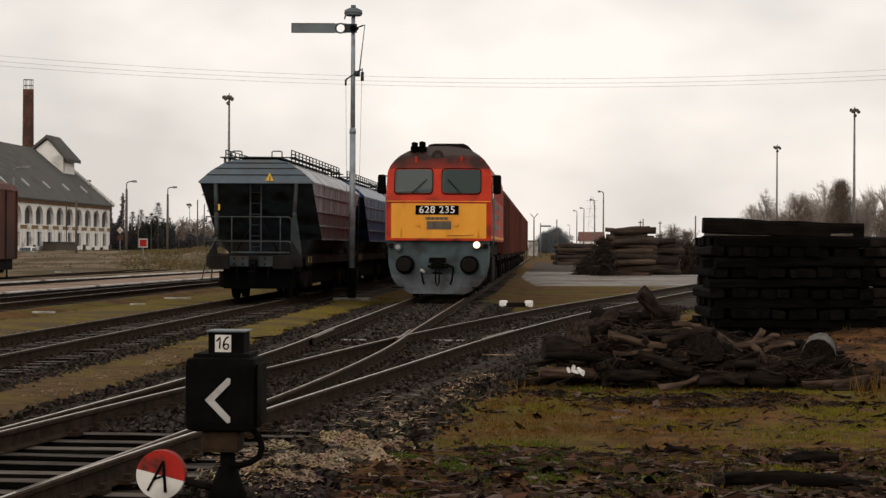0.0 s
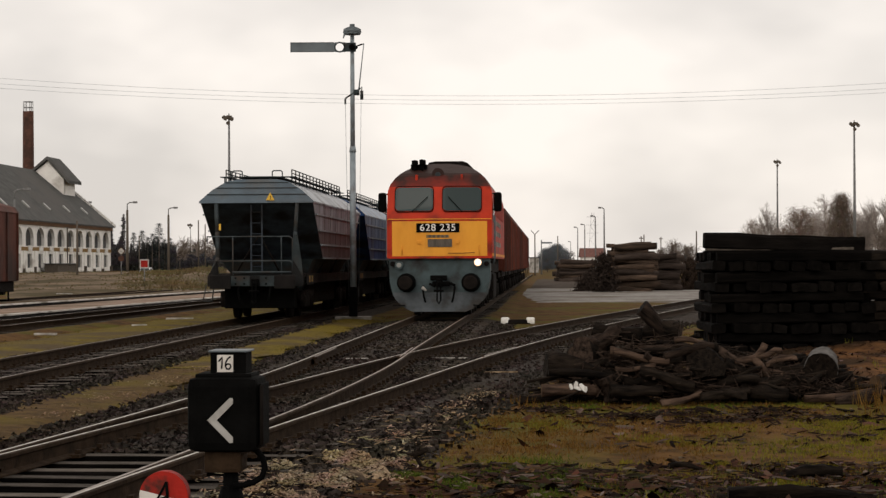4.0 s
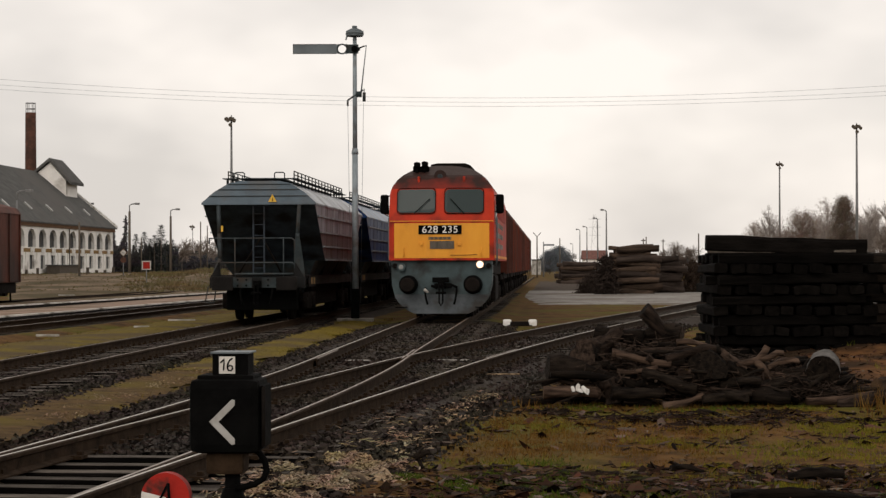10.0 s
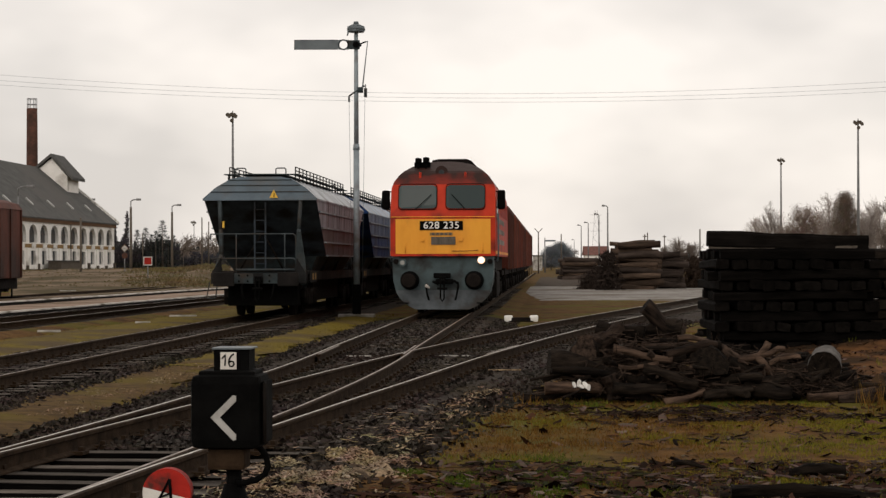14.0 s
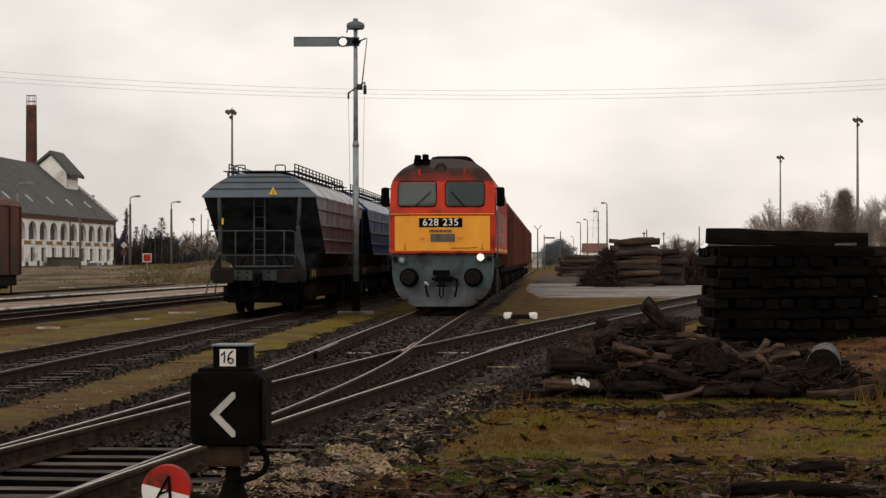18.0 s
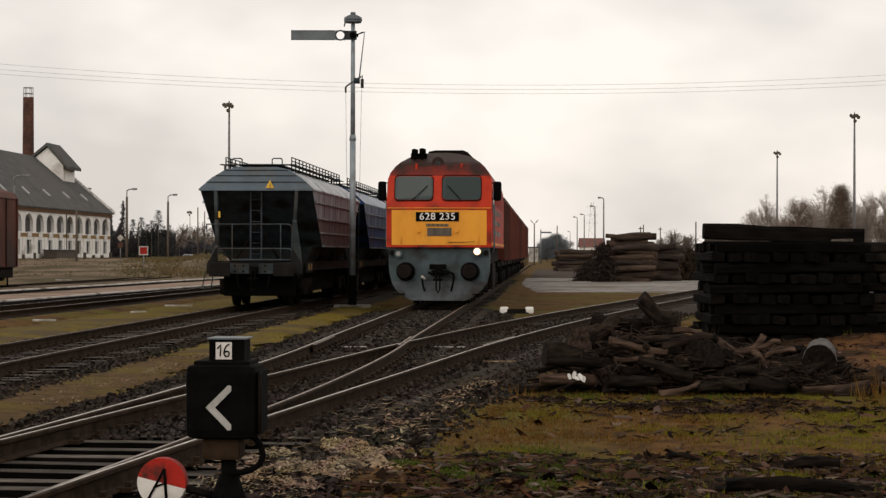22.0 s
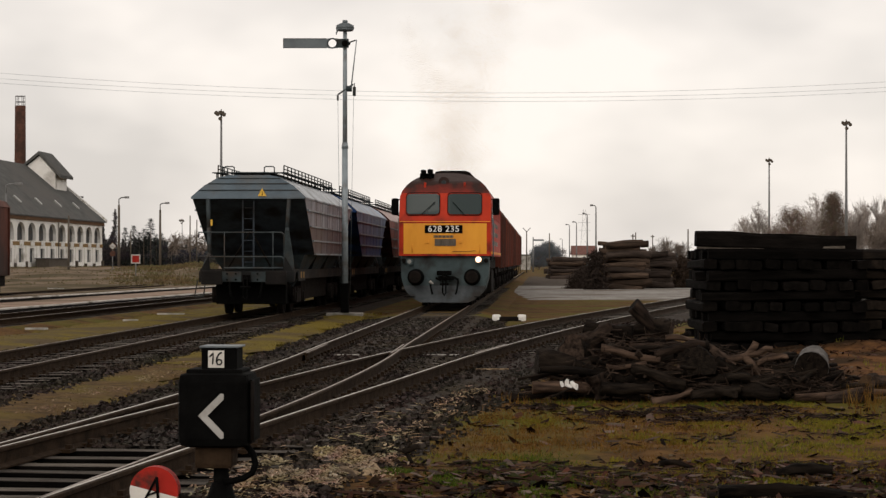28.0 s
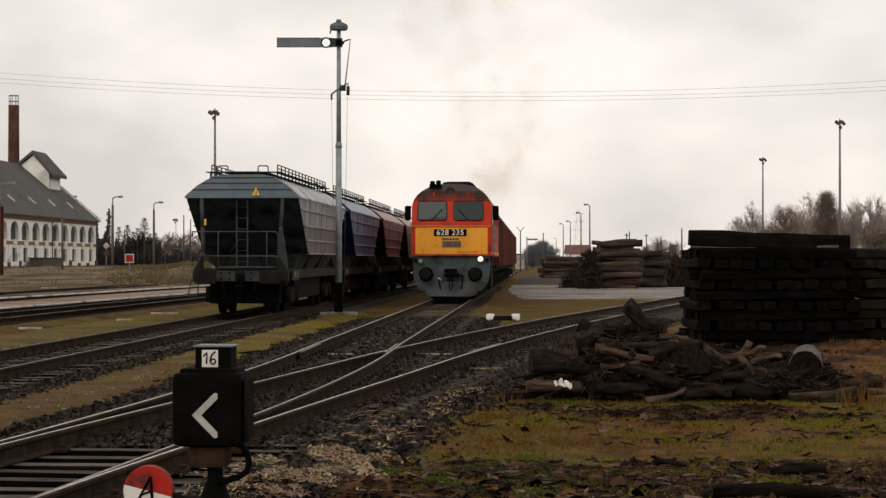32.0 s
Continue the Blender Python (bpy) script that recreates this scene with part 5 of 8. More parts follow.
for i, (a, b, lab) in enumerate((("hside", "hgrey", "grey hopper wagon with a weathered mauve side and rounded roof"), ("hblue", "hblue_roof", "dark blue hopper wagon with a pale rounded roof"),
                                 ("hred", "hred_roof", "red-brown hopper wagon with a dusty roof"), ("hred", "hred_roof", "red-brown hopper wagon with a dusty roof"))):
    hopper(-3.35 + i * 16.1, M[a], M[b], M[("hinner", "hblue_end", "hred_end", "hred_end")[i]], lab, M[("hdustsheen", "hbluedustsheen", "hred", "hred")[i]])

# a brown box wagon on the far left track


def box_wagon():
    x, y = -19.22, 88.0
    t = thing("box_wagon", pose(x, y, 0, 0, 0, -2.955), "rust-brown box wagon standing on a far track", "wagon")
    part("body", bx(-1.4, 1.4, -14.0, 0, 0.86, 3.75, bevel=0.04), M["boxbrown"], t)
    prof = [(1.45, 3.72), (1.25, 3.98), (0.7, 4.14), (0, 4.18), (-0.7, 4.14), (-1.25, 3.98), (-1.45, 3.72)]
    part("roof", prism(bmesh.new(), prof, -14.05, 0.05), M["boxbrown"], t)
    for k in range(9):
        part("rib", bx(1.40, 1.46, -13.8 + k * 1.7, -13.7 + k * 1.7, 0.88, 3.72), M["boxbrown"], t)
    part("underframe", bx(-1.25, 1.25, -13.9, -0.1, 0.42, 0.86, bevel=0.03), M["dirty"], t)
    for yy in (-11.6, -2.4):
        bogie(t, yy, 1.8, 0.46)
    for xx in (-0.88, 0.88):
        buffer(t, xx, 1.05, 0, 1, 0.22)
    bm = rod(bmesh.new(), (0.9, 0.3, 0.06), (0.9, 0.3, 0.55), 0.04, seg=8)
    box(bm, 0.4, 1.4, 0.1, 0.5, 0.0, 0.08)
    part("chock_stand", bm, M["black"], t)


box_wagon()

# ------------------------------------------------------------ semaphore


def semaphore():
    t = thing("semaphore_signal", pose(-2.72, 64.6, -0.15), "tall grey semaphore signal with its arm held level", "signal")
    part("lower_mast", rod(bmesh.new(), (0, 0, 0), (0, 0, 5.2), 0.105, 0.09, seg=16), M["signal"], t)
    part("mast_foot", bx(-0.13, 0.13, -0.13, 0.13, 0, 0.95, bevel=0.03), M["black"], t, "black iron foot")
    part("slab", bx(-0.56, 0.56, -0.4, 0.4, -0.06, 0.03, bevel=0.01), M["concrete"], t, "thin concrete slab")
    part("collar", rod(bmesh.new(), (0, 0, 5.12), (0, 0, 5.3), 0.11, 0.085, seg=16), M["signal"], t)
    part("upper_mast", rod(bmesh.new(), (0, 0, 5.2), (0, 0, 8.8), 0.075, 0.062, seg=16), M["signal"], t)
    bm = bmesh.new()
    rod(bm, (0, 0, 8.76), (0, 0, 8.82), 0.25, 0.285, seg=16)
    rod(bm, (0, 0, 8.82), (0, 0, 8.93), 0.285, 0.27, seg=16)
    rod(bm, (0, 0, 8.93), (0, 0, 9.0), 0.27, 0.13, seg=16)
    rod(bm, (0, 0, 9.0), (0, 0, 9.09), 0.085, 0.075, seg=10)
    rod(bm, (-0.23, -0.08, 8.80), (-0.27, -0.08, 8.64), 0.03, 0.018, seg=8)
    part("cap", bm, M["arm"], t, "dark grey domed cap")
    # arm: one long plate, pierced by the round spectacle through which the sky shows
    a = part("arm", bx(-1.90, -0.55, -0.16, -0.12, 8.21, 8.51, bevel=0.01), M["arm"], t, "grey-green back of the level arm")
    part("arm_root", bx(-0.235, 0.12, -0.16, -0.12, 8.22, 8.50, bevel=0.01), M["hframe"], a)
    for x in (-1.905, -0.25):
        part("arm_rim", bx(x, x + 0.02, -0.168, -0.115, 8.205, 8.515), M["hframe"], a)
    for z in (8.208, 8.494):
        part("arm_edge", bx(-1.88, -0.56, -0.168, -0.161, z, z + 0.018), M["hframe"], a)
    n = 32
    for nm, mt, inner, y0, y1 in (("spectacle_plate", "arm", 0.135, -0.158, -0.122), ("spectacle_ring", "hframe", 0.125, -0.168, -0.112)):
        bm = bmesh.new()
        rings = []
        for outer, yy in ((True, y0), (True, y1), (False, y1), (False, y0)):
            ring = []
            for k in range(n):
                c, d = math.cos(2 * math.pi * k / n), math.sin(2 * math.pi * k / n)
                q = inner if not outer else 0.165 if nm == "spectacle_ring" else min(0.165 / max(1e-6, abs(c)), 0.15 / max(1e-6, abs(d)))
                ring.append(bm.verts.new((-0.385 + q * c, yy, 8.36 + q * d)))
            rings.append(ring)
        for k in range(4):
            for m in range(n):
                bm.faces.new((rings[k][m], rings[k][(m + 1) % n], rings[(k + 1) % 4][(m + 1) % n], rings[(k + 1) % 4][m]))
        bmesh.ops.recalc_face_normals(bm, faces=bm.faces)
        part(nm, bm, M[mt], a)
    bm = bmesh.new()
    rod(bm, (0, -0.2, 8.36), (0, 0.1, 8.36), 0.10, seg=16)
    rod(bm, (0.09, -0.07, 8.36), (0.17, -0.07, 8.36), 0.09, 0.03, seg=12)
    rod(bm, (0.05, -0.07, 8.36), (0.31, -0.07, 8.46), 0.022, seg=8)
    part("pivot", bm, M["black"], a)
    part("down_rod", pipe(bmesh.new(), [(0.29, -0.06, 8.45), (0.36, -0.06, 8.47), (0.20, -0.06, 7.05)], 0.022, 8), M["arm"], t)
    bm = bmesh.new()
    rod(bm, (-0.22, -0.05, 6.78), (0.26, -0.05, 7.1), 0.025, seg=8)
    rod(bm, (0.29, -0.05, 6.74), (0.29, -0.05, 7.02), 0.05, seg=12)
    rod(bm, (0.29, -0.05, 7.02), (0.29, -0.05, 7.14), 0.015, seg=8)
    rod(bm, (-0.22, -0.05, 6.6), (-0.22, -0.05, 6.78), 0.03, seg=8)
    rod(bm, (0.13, -0.05, 6.88), (0.13, -0.05, 7.05), 0.09, seg=12)
    part("crank", bm, M["hframe"], t, "dark crank with a weight")
    for x in (-0.22, 0.27):
        part("pull_wire", rod(bmesh.new(), (x, -0.05, 6.7), (x * 0.6, -0.05, 0.5), 0.006, seg=5), M["arm"], t)



semaphore()

# ------------------------------------------------------------ point lantern with its lever


def lantern():
    t = thing("point_lantern", pose(-1.36, 13.5, 0.004, 0, 0, -4), "black point indicator lantern with a white arrow and the number 16", "lantern")
    b = part("lantern_box", bx(-0.255, 0.205, -0.22, 0.22, 0.285, 0.765, bevel=0.062), M["black"], t, "black lantern housing")
    hood = bmesh.new()
    box(hood, -0.205, 0.158, -0.17, 0.17, 0.755, 0.785, 0.012)
    part("hood", hood, M["black"], b)
    chev = [(-0.116, 0.492), (0.028, 0.634), (0.048, 0.630), (0.048, 0.596), (-0.056, 0.492), (0.048, 0.384), (0.048, 0.350), (0.028, 0.346)]
    part("arrow", prism(bmesh.new(), chev, -0.232, -0.222), M["worn_white"], b, "white arrow head")
    part("side_door", bx(0.206, 0.222, -0.17, 0.17, 0.32, 0.72, bevel=0.01), M["black"], b)
    part("door_hinge", rod(bmesh.new(), (0.225, -0.18, 0.33), (0.225, -0.18, 0.71), 0.012, seg=8), M["dirty"], b)
    n = part("number_box", bx(-0.115, 0.115, -0.12, 0.12, 0.77, 0.92, bevel=0.008), M["black"], t, "small black number box")
    part("lid", bx(-0.125, 0.13, -0.135, 0.135, 0.92, 0.932, bevel=0.004), M["arm"], n)
    p = part("number_plate", bx(-0.070, 0.034, -0.127, -0.121, 0.793, 0.903), M["kerb"], n, "white enamel plate")
    # the number 16, brushed on by hand
    bm = bmesh.new()
    for line in (((-0.060, 0.862), (-0.043, 0.880), (-0.036, 0.888), (-0.038, 0.85), (-0.041, 0.815)),
                 ((0.018, 0.892), (0.000, 0.880), (-0.012, 0.858), (-0.016, 0.832), (-0.008, 0.814), (0.008, 0.812), (0.019, 0.826), (0.015, 0.842), (0.0, 0.846), (-0.013, 0.836))):
        pipe(bm, [(x, -0.1285, z) for x, z in line], 0.0052, 6)
    part("number_text", bm, M["black"], p)
    bm = bmesh.new()
    rod(bm, (-0.005, 0, -0.05), (-0.005, 0, 0.16), 0.052, 0.05, seg=14)
    rod(bm, (-0.005, 0, -0.2), (-0.005, 0, 0.05), 0.15, 0.06, seg=16)
    box(bm, -0.2, 0.19, -0.16, 0.16, -0.35, -0.19, 0.02)
    part("stand", bm, M["black"], t, "dark iron stand")
    part("gear_case", bx(-0.16, 0.085, -0.13, 0.13, 0.145, 0.287, bevel=0.03), M["rail"], t, "rusty iron case under the lantern")
    part("crank_pipe", pipe(bmesh.new(), [(0.12, -0.05, 0.31), (0.17, -0.05, 0.288), (0.212, -0.05, 0.235), (0.225, -0.05, 0.17), (0.205, -0.05, 0.115), (0.15, -0.05, 0.08), (0.08, -0.05, 0.06), (0.02, -0.05, 0.055)], 0.021, 10), M["black"], t)
    # lever with the red and white weight
    lev = part("lever", pipe(bmesh.new(), [(-0.02, 0.05, -0.12), (-0.25, -0.05, -0.05), (-0.42, -0.08, 0.0)], 0.025, 8), M["dirty"], t)
    for nm, sg, mt, lb in (("weight_upper", 1, "discred", "red painted half of the lever weight"), ("weight_lower", -1, "kerb", "white painted half of the lever weight")):
        o = [(-0.42 + 0.157 * c, 0.0 + sg * 0.157 * s_) for c, s_ in [(math.cos(radians(a)), math.sin(radians(a))) for a in range(0, 181, 10)]]
        bmw = prism(bmesh.new(), o, -0.13, -0.03)
        wobj = part(nm, bmw, M[mt], lev, lb)
        wobj.matrix_basis = Matrix.Translation((-0.42, 0, 0)) @ pose(0, 0, 0, 0, 14) @ Matrix.Translation((0.42, 0, 0))
    bm = bmesh.new()
    rod(bm, (-0.50, -0.137, -0.10), (-0.40, -0.137, 0.09), 0.008, seg=6)
    rod(bm, (-0.40, -0.137, 0.09), (-0.385, -0.137, -0.11), 0.010, seg=6)
    rod(bm, (-0.47, -0.137, -0.03), (-0.39, -0.137, -0.0), 0.007, seg=6)
    part("weight_mark", bm, M["black"], lev)


lantern()

# ------------------------------------------------------------ timber


def sticks(name, segs, material, parent, sides=3):
    vs, fs = [], []
    for p, q, ra, rb in segs:
        d = (q - p).normalized()
        u = d.orthogonal().normalized()
        w = d.cross(u)
        k = len(vs)
        for c, r in ((p, ra), (q, rb)):
            for i in range(sides):
                a = 2 * math.pi * i / sides
                vs.append(c + (u * math.cos(a) + w * math.sin(a)) * r)
        for i in range(sides):
            j = (i + 1) % sides
            fs.append((k + i, k + j, k + sides + j, k + sides + i))
    return raw(name, vs, fs, material, parent)


def log_mesh(length, r, seed, bend=0.03, seg=12, rings=6, knob=0.07):
    """A log along x with uneven bark, a slight bend and cut ends (second material)."""
    bm = bmesh.new()
    rr = []
    for i in range(rings + 1):
        u = i / rings
        cy, cz = bend * math.sin(u * 3.1 + seed), bend * math.cos(u * 2.3 + seed * 1.7)
        ring = []
        for j in range(seg):
            a = 2 * math.pi * j / seg
            q = r * (1 - 0.12 * u) * (1 + knob * noise.noise((u * 4 + seed * 9, math.cos(a) * 1.5, math.sin(a) * 1.5)) + 0.03 * random.uniform(-1, 1))
            ring.append(bm.verts.new(((u - 0.5) * length, cy + q * math.cos(a), cz + q * math.sin(a))))
        rr.append(ring)
    for i in range(rings):
        for j in range(seg):
            f = bm.faces.new((rr[i][j], rr[i][(j + 1) % seg], rr[i + 1][(j + 1) % seg], rr[i + 1][j]))
            f.smooth = True
    for ring in (rr[0][::-1], rr[-1]):
        f = bm.faces.new(ring)
        f.material_index = 1
    bmesh.ops.recalc_face_normals(bm, faces=bm.faces)
    return bm


def stack(name, m, label, rows, length, r, mats, group="timber stacks", spread=0.12, depth_rows=1, seed=1, skew=0.0, bend=0.03):
    """Logs lying across the view in layers, front to back."""
    random.seed(seed)
    t = thing(name, m, label, "log stack", group)
    kinds = [part("log", log_mesh(length, r, seed + k * 1.3, bend, knob=0.07 + 2 * bend), mats[k % len(mats)] if isinstance(mats[0], list) else mats, t) for k in range(6)]
    used = 0
    for j in range(depth_rows):
        z = r * 0.95
        for i in range(rows):
            o = kinds[used] if used < 6 else share(kinds[random.randrange(6)], t, Matrix())
            s = random.uniform(0.74, 1.28)
            o.matrix_basis = pose(random.uniform(-spread, spread) + skew * i, j * 2 * r * 0.98 + (i % 2) * r + random.uniform(-0.03, 0.03), z, random.uniform(0, 360), random.uniform(-1.0, 1.0) * (1 + 9 * spread), random.uniform(-2.5, 2.5) * (1 + 9 * spread) + random.choice((0, 180)))
            o.scale = (random.uniform(0.8, 1.08), s, s)
            z += r * 1.66
            used += 1
    return t


def at_px(px, y):
    return px * y / 3700.0


def beam_mesh(length, seed):
    """An old sleeper: a squared, worn beam along x."""
    bm = bmesh.new()
    rnd = random.Random(seed)
    rr = []
    for i in range(6):
        u = (i / 5 - 0.5) * length
        a, b = 0.125 + rnd.uniform(-0.008, 0.008), 0.08 + rnd.uniform(-0.006, 0.006)
        rr.append([bm.verts.new((u, y + rnd.uniform(-0.005, 0.005), z + rnd.uniform(-0.005, 0.005))) for y, z in ((-a, -b + 0.02), (-a + 0.02, -b), (a - 0.02, -b), (a, -b + 0.02), (a, b - 0.025), (a - 0.03, b), (-a + 0.03, b), (-a, b - 0.025))])
    for p, q in zip(rr, rr[1:]):
        for j in range(8):
            bm.faces.new((p[j], p[(j + 1) % 8], q[(j + 1) % 8], q[j]))
    bm.faces.new(rr[0][::-1])
    bm.faces.new(rr[-1])
    bmesh.ops.recalc_face_normals(bm, faces=bm.faces)
    return bm


def sleeper_stack(m, label, layers, seed, wood="tar"):
    """Old sleepers laid in crossed layers, uneven: lengthways, then with the ends to the front."""
    rnd = random.Random(seed)
    t = thing("sleeper_stack", m, label, "timber stack", "sleeper stacks")
    kinds = [part("beam", beam_mesh(2.6, seed + k), M[wood], t) for k in range(5)]
    used, z = 0, 0.09
    for i in range(layers):
        n = rnd.choice((10, 11)) if i % 2 else 8
        for j in range(n):
            o = kinds[used] if used < 5 else share(rnd.choice(kinds), t, Matrix())
            used += 1
            if i % 2:
                x = -1.28 + 2.56 * j / (n - 1) + rnd.uniform(-0.025, 0.025)
                o.matrix_basis = pose(x, 1.2 + rnd.uniform(-0.16, 0.05), z + rnd.uniform(-0.012, 0.006), rnd.uniform(-7, 7), rnd.uniform(-0.6, 0.6), 90 + rnd.uniform(-3, 3))
                o.scale = (1, rnd.uniform(0.9, 1.06), rnd.uniform(0.92, 1.1))
            else:
                y = 0.06 + 2.25 * j / (n - 1)
                out = -0.18 if (i, j) in ((6, 0), (8, 1)) else 0.0
                o.matrix_basis = pose(rnd.uniform(-0.05, 0.06) + out, y + rnd.uniform(-0.07, 0.05), z, rnd.uniform(-6, 6), rnd.uniform(-1.1, 1.1), rnd.uniform(-2.4, 2.4))
                o.scale = (rnd.uniform(0.99, 1.06), rnd.uniform(0.95, 1.1), rnd.uniform(0.95, 1.12))
        z += 0.178
    return z


def timber():
    M["tar"].node_tree.nodes["Principled BSDF"].inputs["Specular IOR Level"].default_value = 0.03
    z = sleeper_stack(pose(6.10, 36.0, -0.27, 0, 0, 1), "tall stack of black tarred sleepers beside the siding", 11, 5)
    sleeper_stack(pose(8.95, 37.2, -0.27, 0, 0, -1), "tall stack of weathered brown sleepers behind the black one", 11, 60, "oldtar")
    t = thing("sleeper", pose(5.93, 36.1, -0.27 + z + 0.045, 0, 2.2, 1), "single black sleeper lying across the top of the stack", "timber")
    b = part("beam", beam_mesh(2.76, 99), M["tar"], t)
    b.scale = (1.005, 1.1, 1.75)
    t = thing("packing_block", pose(5.8, 36.1, -0.27 + z - 0.08), "thin black packing timber under the top sleeper", "timber")
    part("beam", bx(-1.22, 1.32, -0.12, 0.12, 0, 0.05, bevel=0.01), M["sleeper"], t)
    # farther stacks by the loading road
    dry, wet, pale = [M["farlog"], M["cut"]], [M["farlog_dark"], M["farlog_dark"]], [M["farlog"], M["peeled"]]
    stack("log_stack", pose(13.25, 205, -0.24, 0, 0, 5), "low stack of dark brown logs beyond the loading road", 6, 3.5, 0.2, [wet, dry, wet], depth_rows=4, seed=8, spread=0.3, bend=0.07)
    stack("log_stack", pose(11.65, 127, -0.24, 0, 0, -4), "stack of crooked brown logs by the loading road", 9, 2.75, 0.19, [pale, dry, pale, wet, dry, dry], depth_rows=4, seed=9, spread=0.3, bend=0.09)
    stack("log_stack", pose(13.9, 131, -0.24, 0, 0, -3), "stack of dark logs by the loading road", 7, 2.3, 0.195, wet, depth_rows=4, seed=10, spread=0.3, bend=0.08)
    # dark brushwood slumped against the stacks
    rnd = random.Random(41)
    for px, y, w, h in ((288, 125.5, 0.75, 2.25), (262, 129.5, 0.8, 1.0), (441, 134, 1.0, 1.9)):
        t = thing("brush_heap", pose(at_px(px, y), y, -0.24), "dark heap of brushwood slumped against the log stack", "brushwood", "brush heaps")
        segs = []
        for _ in range(1500):
            z = h * rnd.random() ** 1.3
            r = w * (1.05 - 0.55 * z / h)
            p = Vector((rnd.gauss(0, 0.5) * r, rnd.gauss(0, 0.4) * r, z))
            d = Vector((rnd.gauss(0, 0.6), rnd.gauss(0, 0.5), rnd.gauss(0, 0.8))).normalized() * rnd.uniform(0.12, 0.42)
            segs.append((p, Vector((p.x + d.x, p.y + d.y, max(0.0, p.z + d.z))), rnd.uniform(0.02, 0.055), 0.015))
        sticks("brushwood", segs, M["farlog"] if h == 1.9 else M["farlog_dark"], t)["kind"] = "stuff"


timber()


def earth_patch(name, x0, x1, y0, y1, material, label):
    """A ragged patch that follows the ground and dips under it at its rim."""
    vs, fs, nx, ny = [], [], 24, 24
    for j in range(ny):
        for i in range(nx):
            u, v = i / (nx - 1), j / (ny - 1)
            x, y = x0 + (x1 - x0) * u, y0 + (y1 - y0) * v
            rim = min(u, 1 - u, v, 1 - v) * 2 + 0.35 * noise.noise((x * 1.3, y * 0.9, 6))
            vs.append((x, y, lift(x, y) + max(-0.05, min(0.025, rim * 0.15 - 0.02))))
    for j in range(ny - 1):
        for i in range(nx - 1):
            q = j * nx + i
            fs.append((q, q + 1, q + nx + 1, q + nx))
    tagged(raw(name, vs, fs, material, smooth=True), label, "ground", kind="structure")


earth_patch("dirt_patch", 3.0, 16.0, 106, 250, M["dirtpatch"], "dark trodden dirt and bark before the log stacks")


def heap_height(x, y):
    """A low ramp of sawdust and rotten wood against the foot of the sleeper stacks."""
    u, v = (x - 4.4) / 5.6, (y - 28.0) / 8.4
    rim = min(u, 1 - u) * 3
    return lift(x, y) + max(-0.05, min(0.03, min(rim, v * 4) * 0.15 - 0.03)) + 0.42 * max(0.0, v - 0.35) ** 1.4 * 1.8 * min(1.0, max(0.0, rim)) * (0.8 + 0.5 * noise.noise((x * 1.1, y * 0.6, 7)))


def sawdust_heap():
    rng = np.random.default_rng(88)
    nx, ny = 40, 44
    vs = [(4.4 + 5.6 * i / (nx - 1), 28.0 + 8.4 * j / (ny - 1), 0) for j in range(ny) for i in range(nx)]
    vs = [(x, y, heap_height(x, y)) for x, y, _ in vs]
    fs = [(j * nx + i, j * nx + i + 1, (j + 1) * nx + i + 1, (j + 1) * nx + i) for j in range(ny - 1) for i in range(nx - 1)]
    tagged(raw("sawdust_heap", vs, fs, M["sawdust"], smooth=True), "orange-brown sawdust and rotten wood against the stacks", "ground", kind="structure")
    blades, bits = [], []
    for _ in range(5200):
        x, y = rng.uniform(4.7, 9.6), rng.uniform(28.6, 36.0)
        if x > 6.8 and noise.noise((x * 0.9, y * 0.5, 3.0)) > 0.02:
            h = rng.uniform(0.04, 0.12)
            blades.append((x, y, heap_height(x, y) - 0.01, rng.uniform(0, 6.28), *rng.normal(0, 0.35, 2), rng.uniform(0.008, 0.018), h * 0.6, h))
        elif rng.random() < 0.3:
            q = rng.uniform(0.02, 0.08)
            bits.append((x, y, heap_height(x, y) + 0.012, rng.uniform(0, 6.28), *rng.normal(0, 0.3, 2), q * 1.4, q * rng.uniform(0.3, 0.7), q * 1.5))
    scatter("heap_grass", [(-0.5, 0, 0), (0.5, 0, 0), (0.15, 0.25, 1)], [(0, 1, 2)], blades, M["grass"], "yellow-green grass on the sawdust heap", "grass")
    scatter("heap_bark", [(-1, -0.1, 0.06), (-0.5, -0.5, 0), (0.5, -0.5, 0.03), (1, 0, 0.1), (0, 0.5, 0.05)], [(0, 1, 4), (1, 2, 4), (2, 3, 4)], bits, M["litter"], "brown bark pieces on the sawdust heap", "bark")


sawdust_heap()


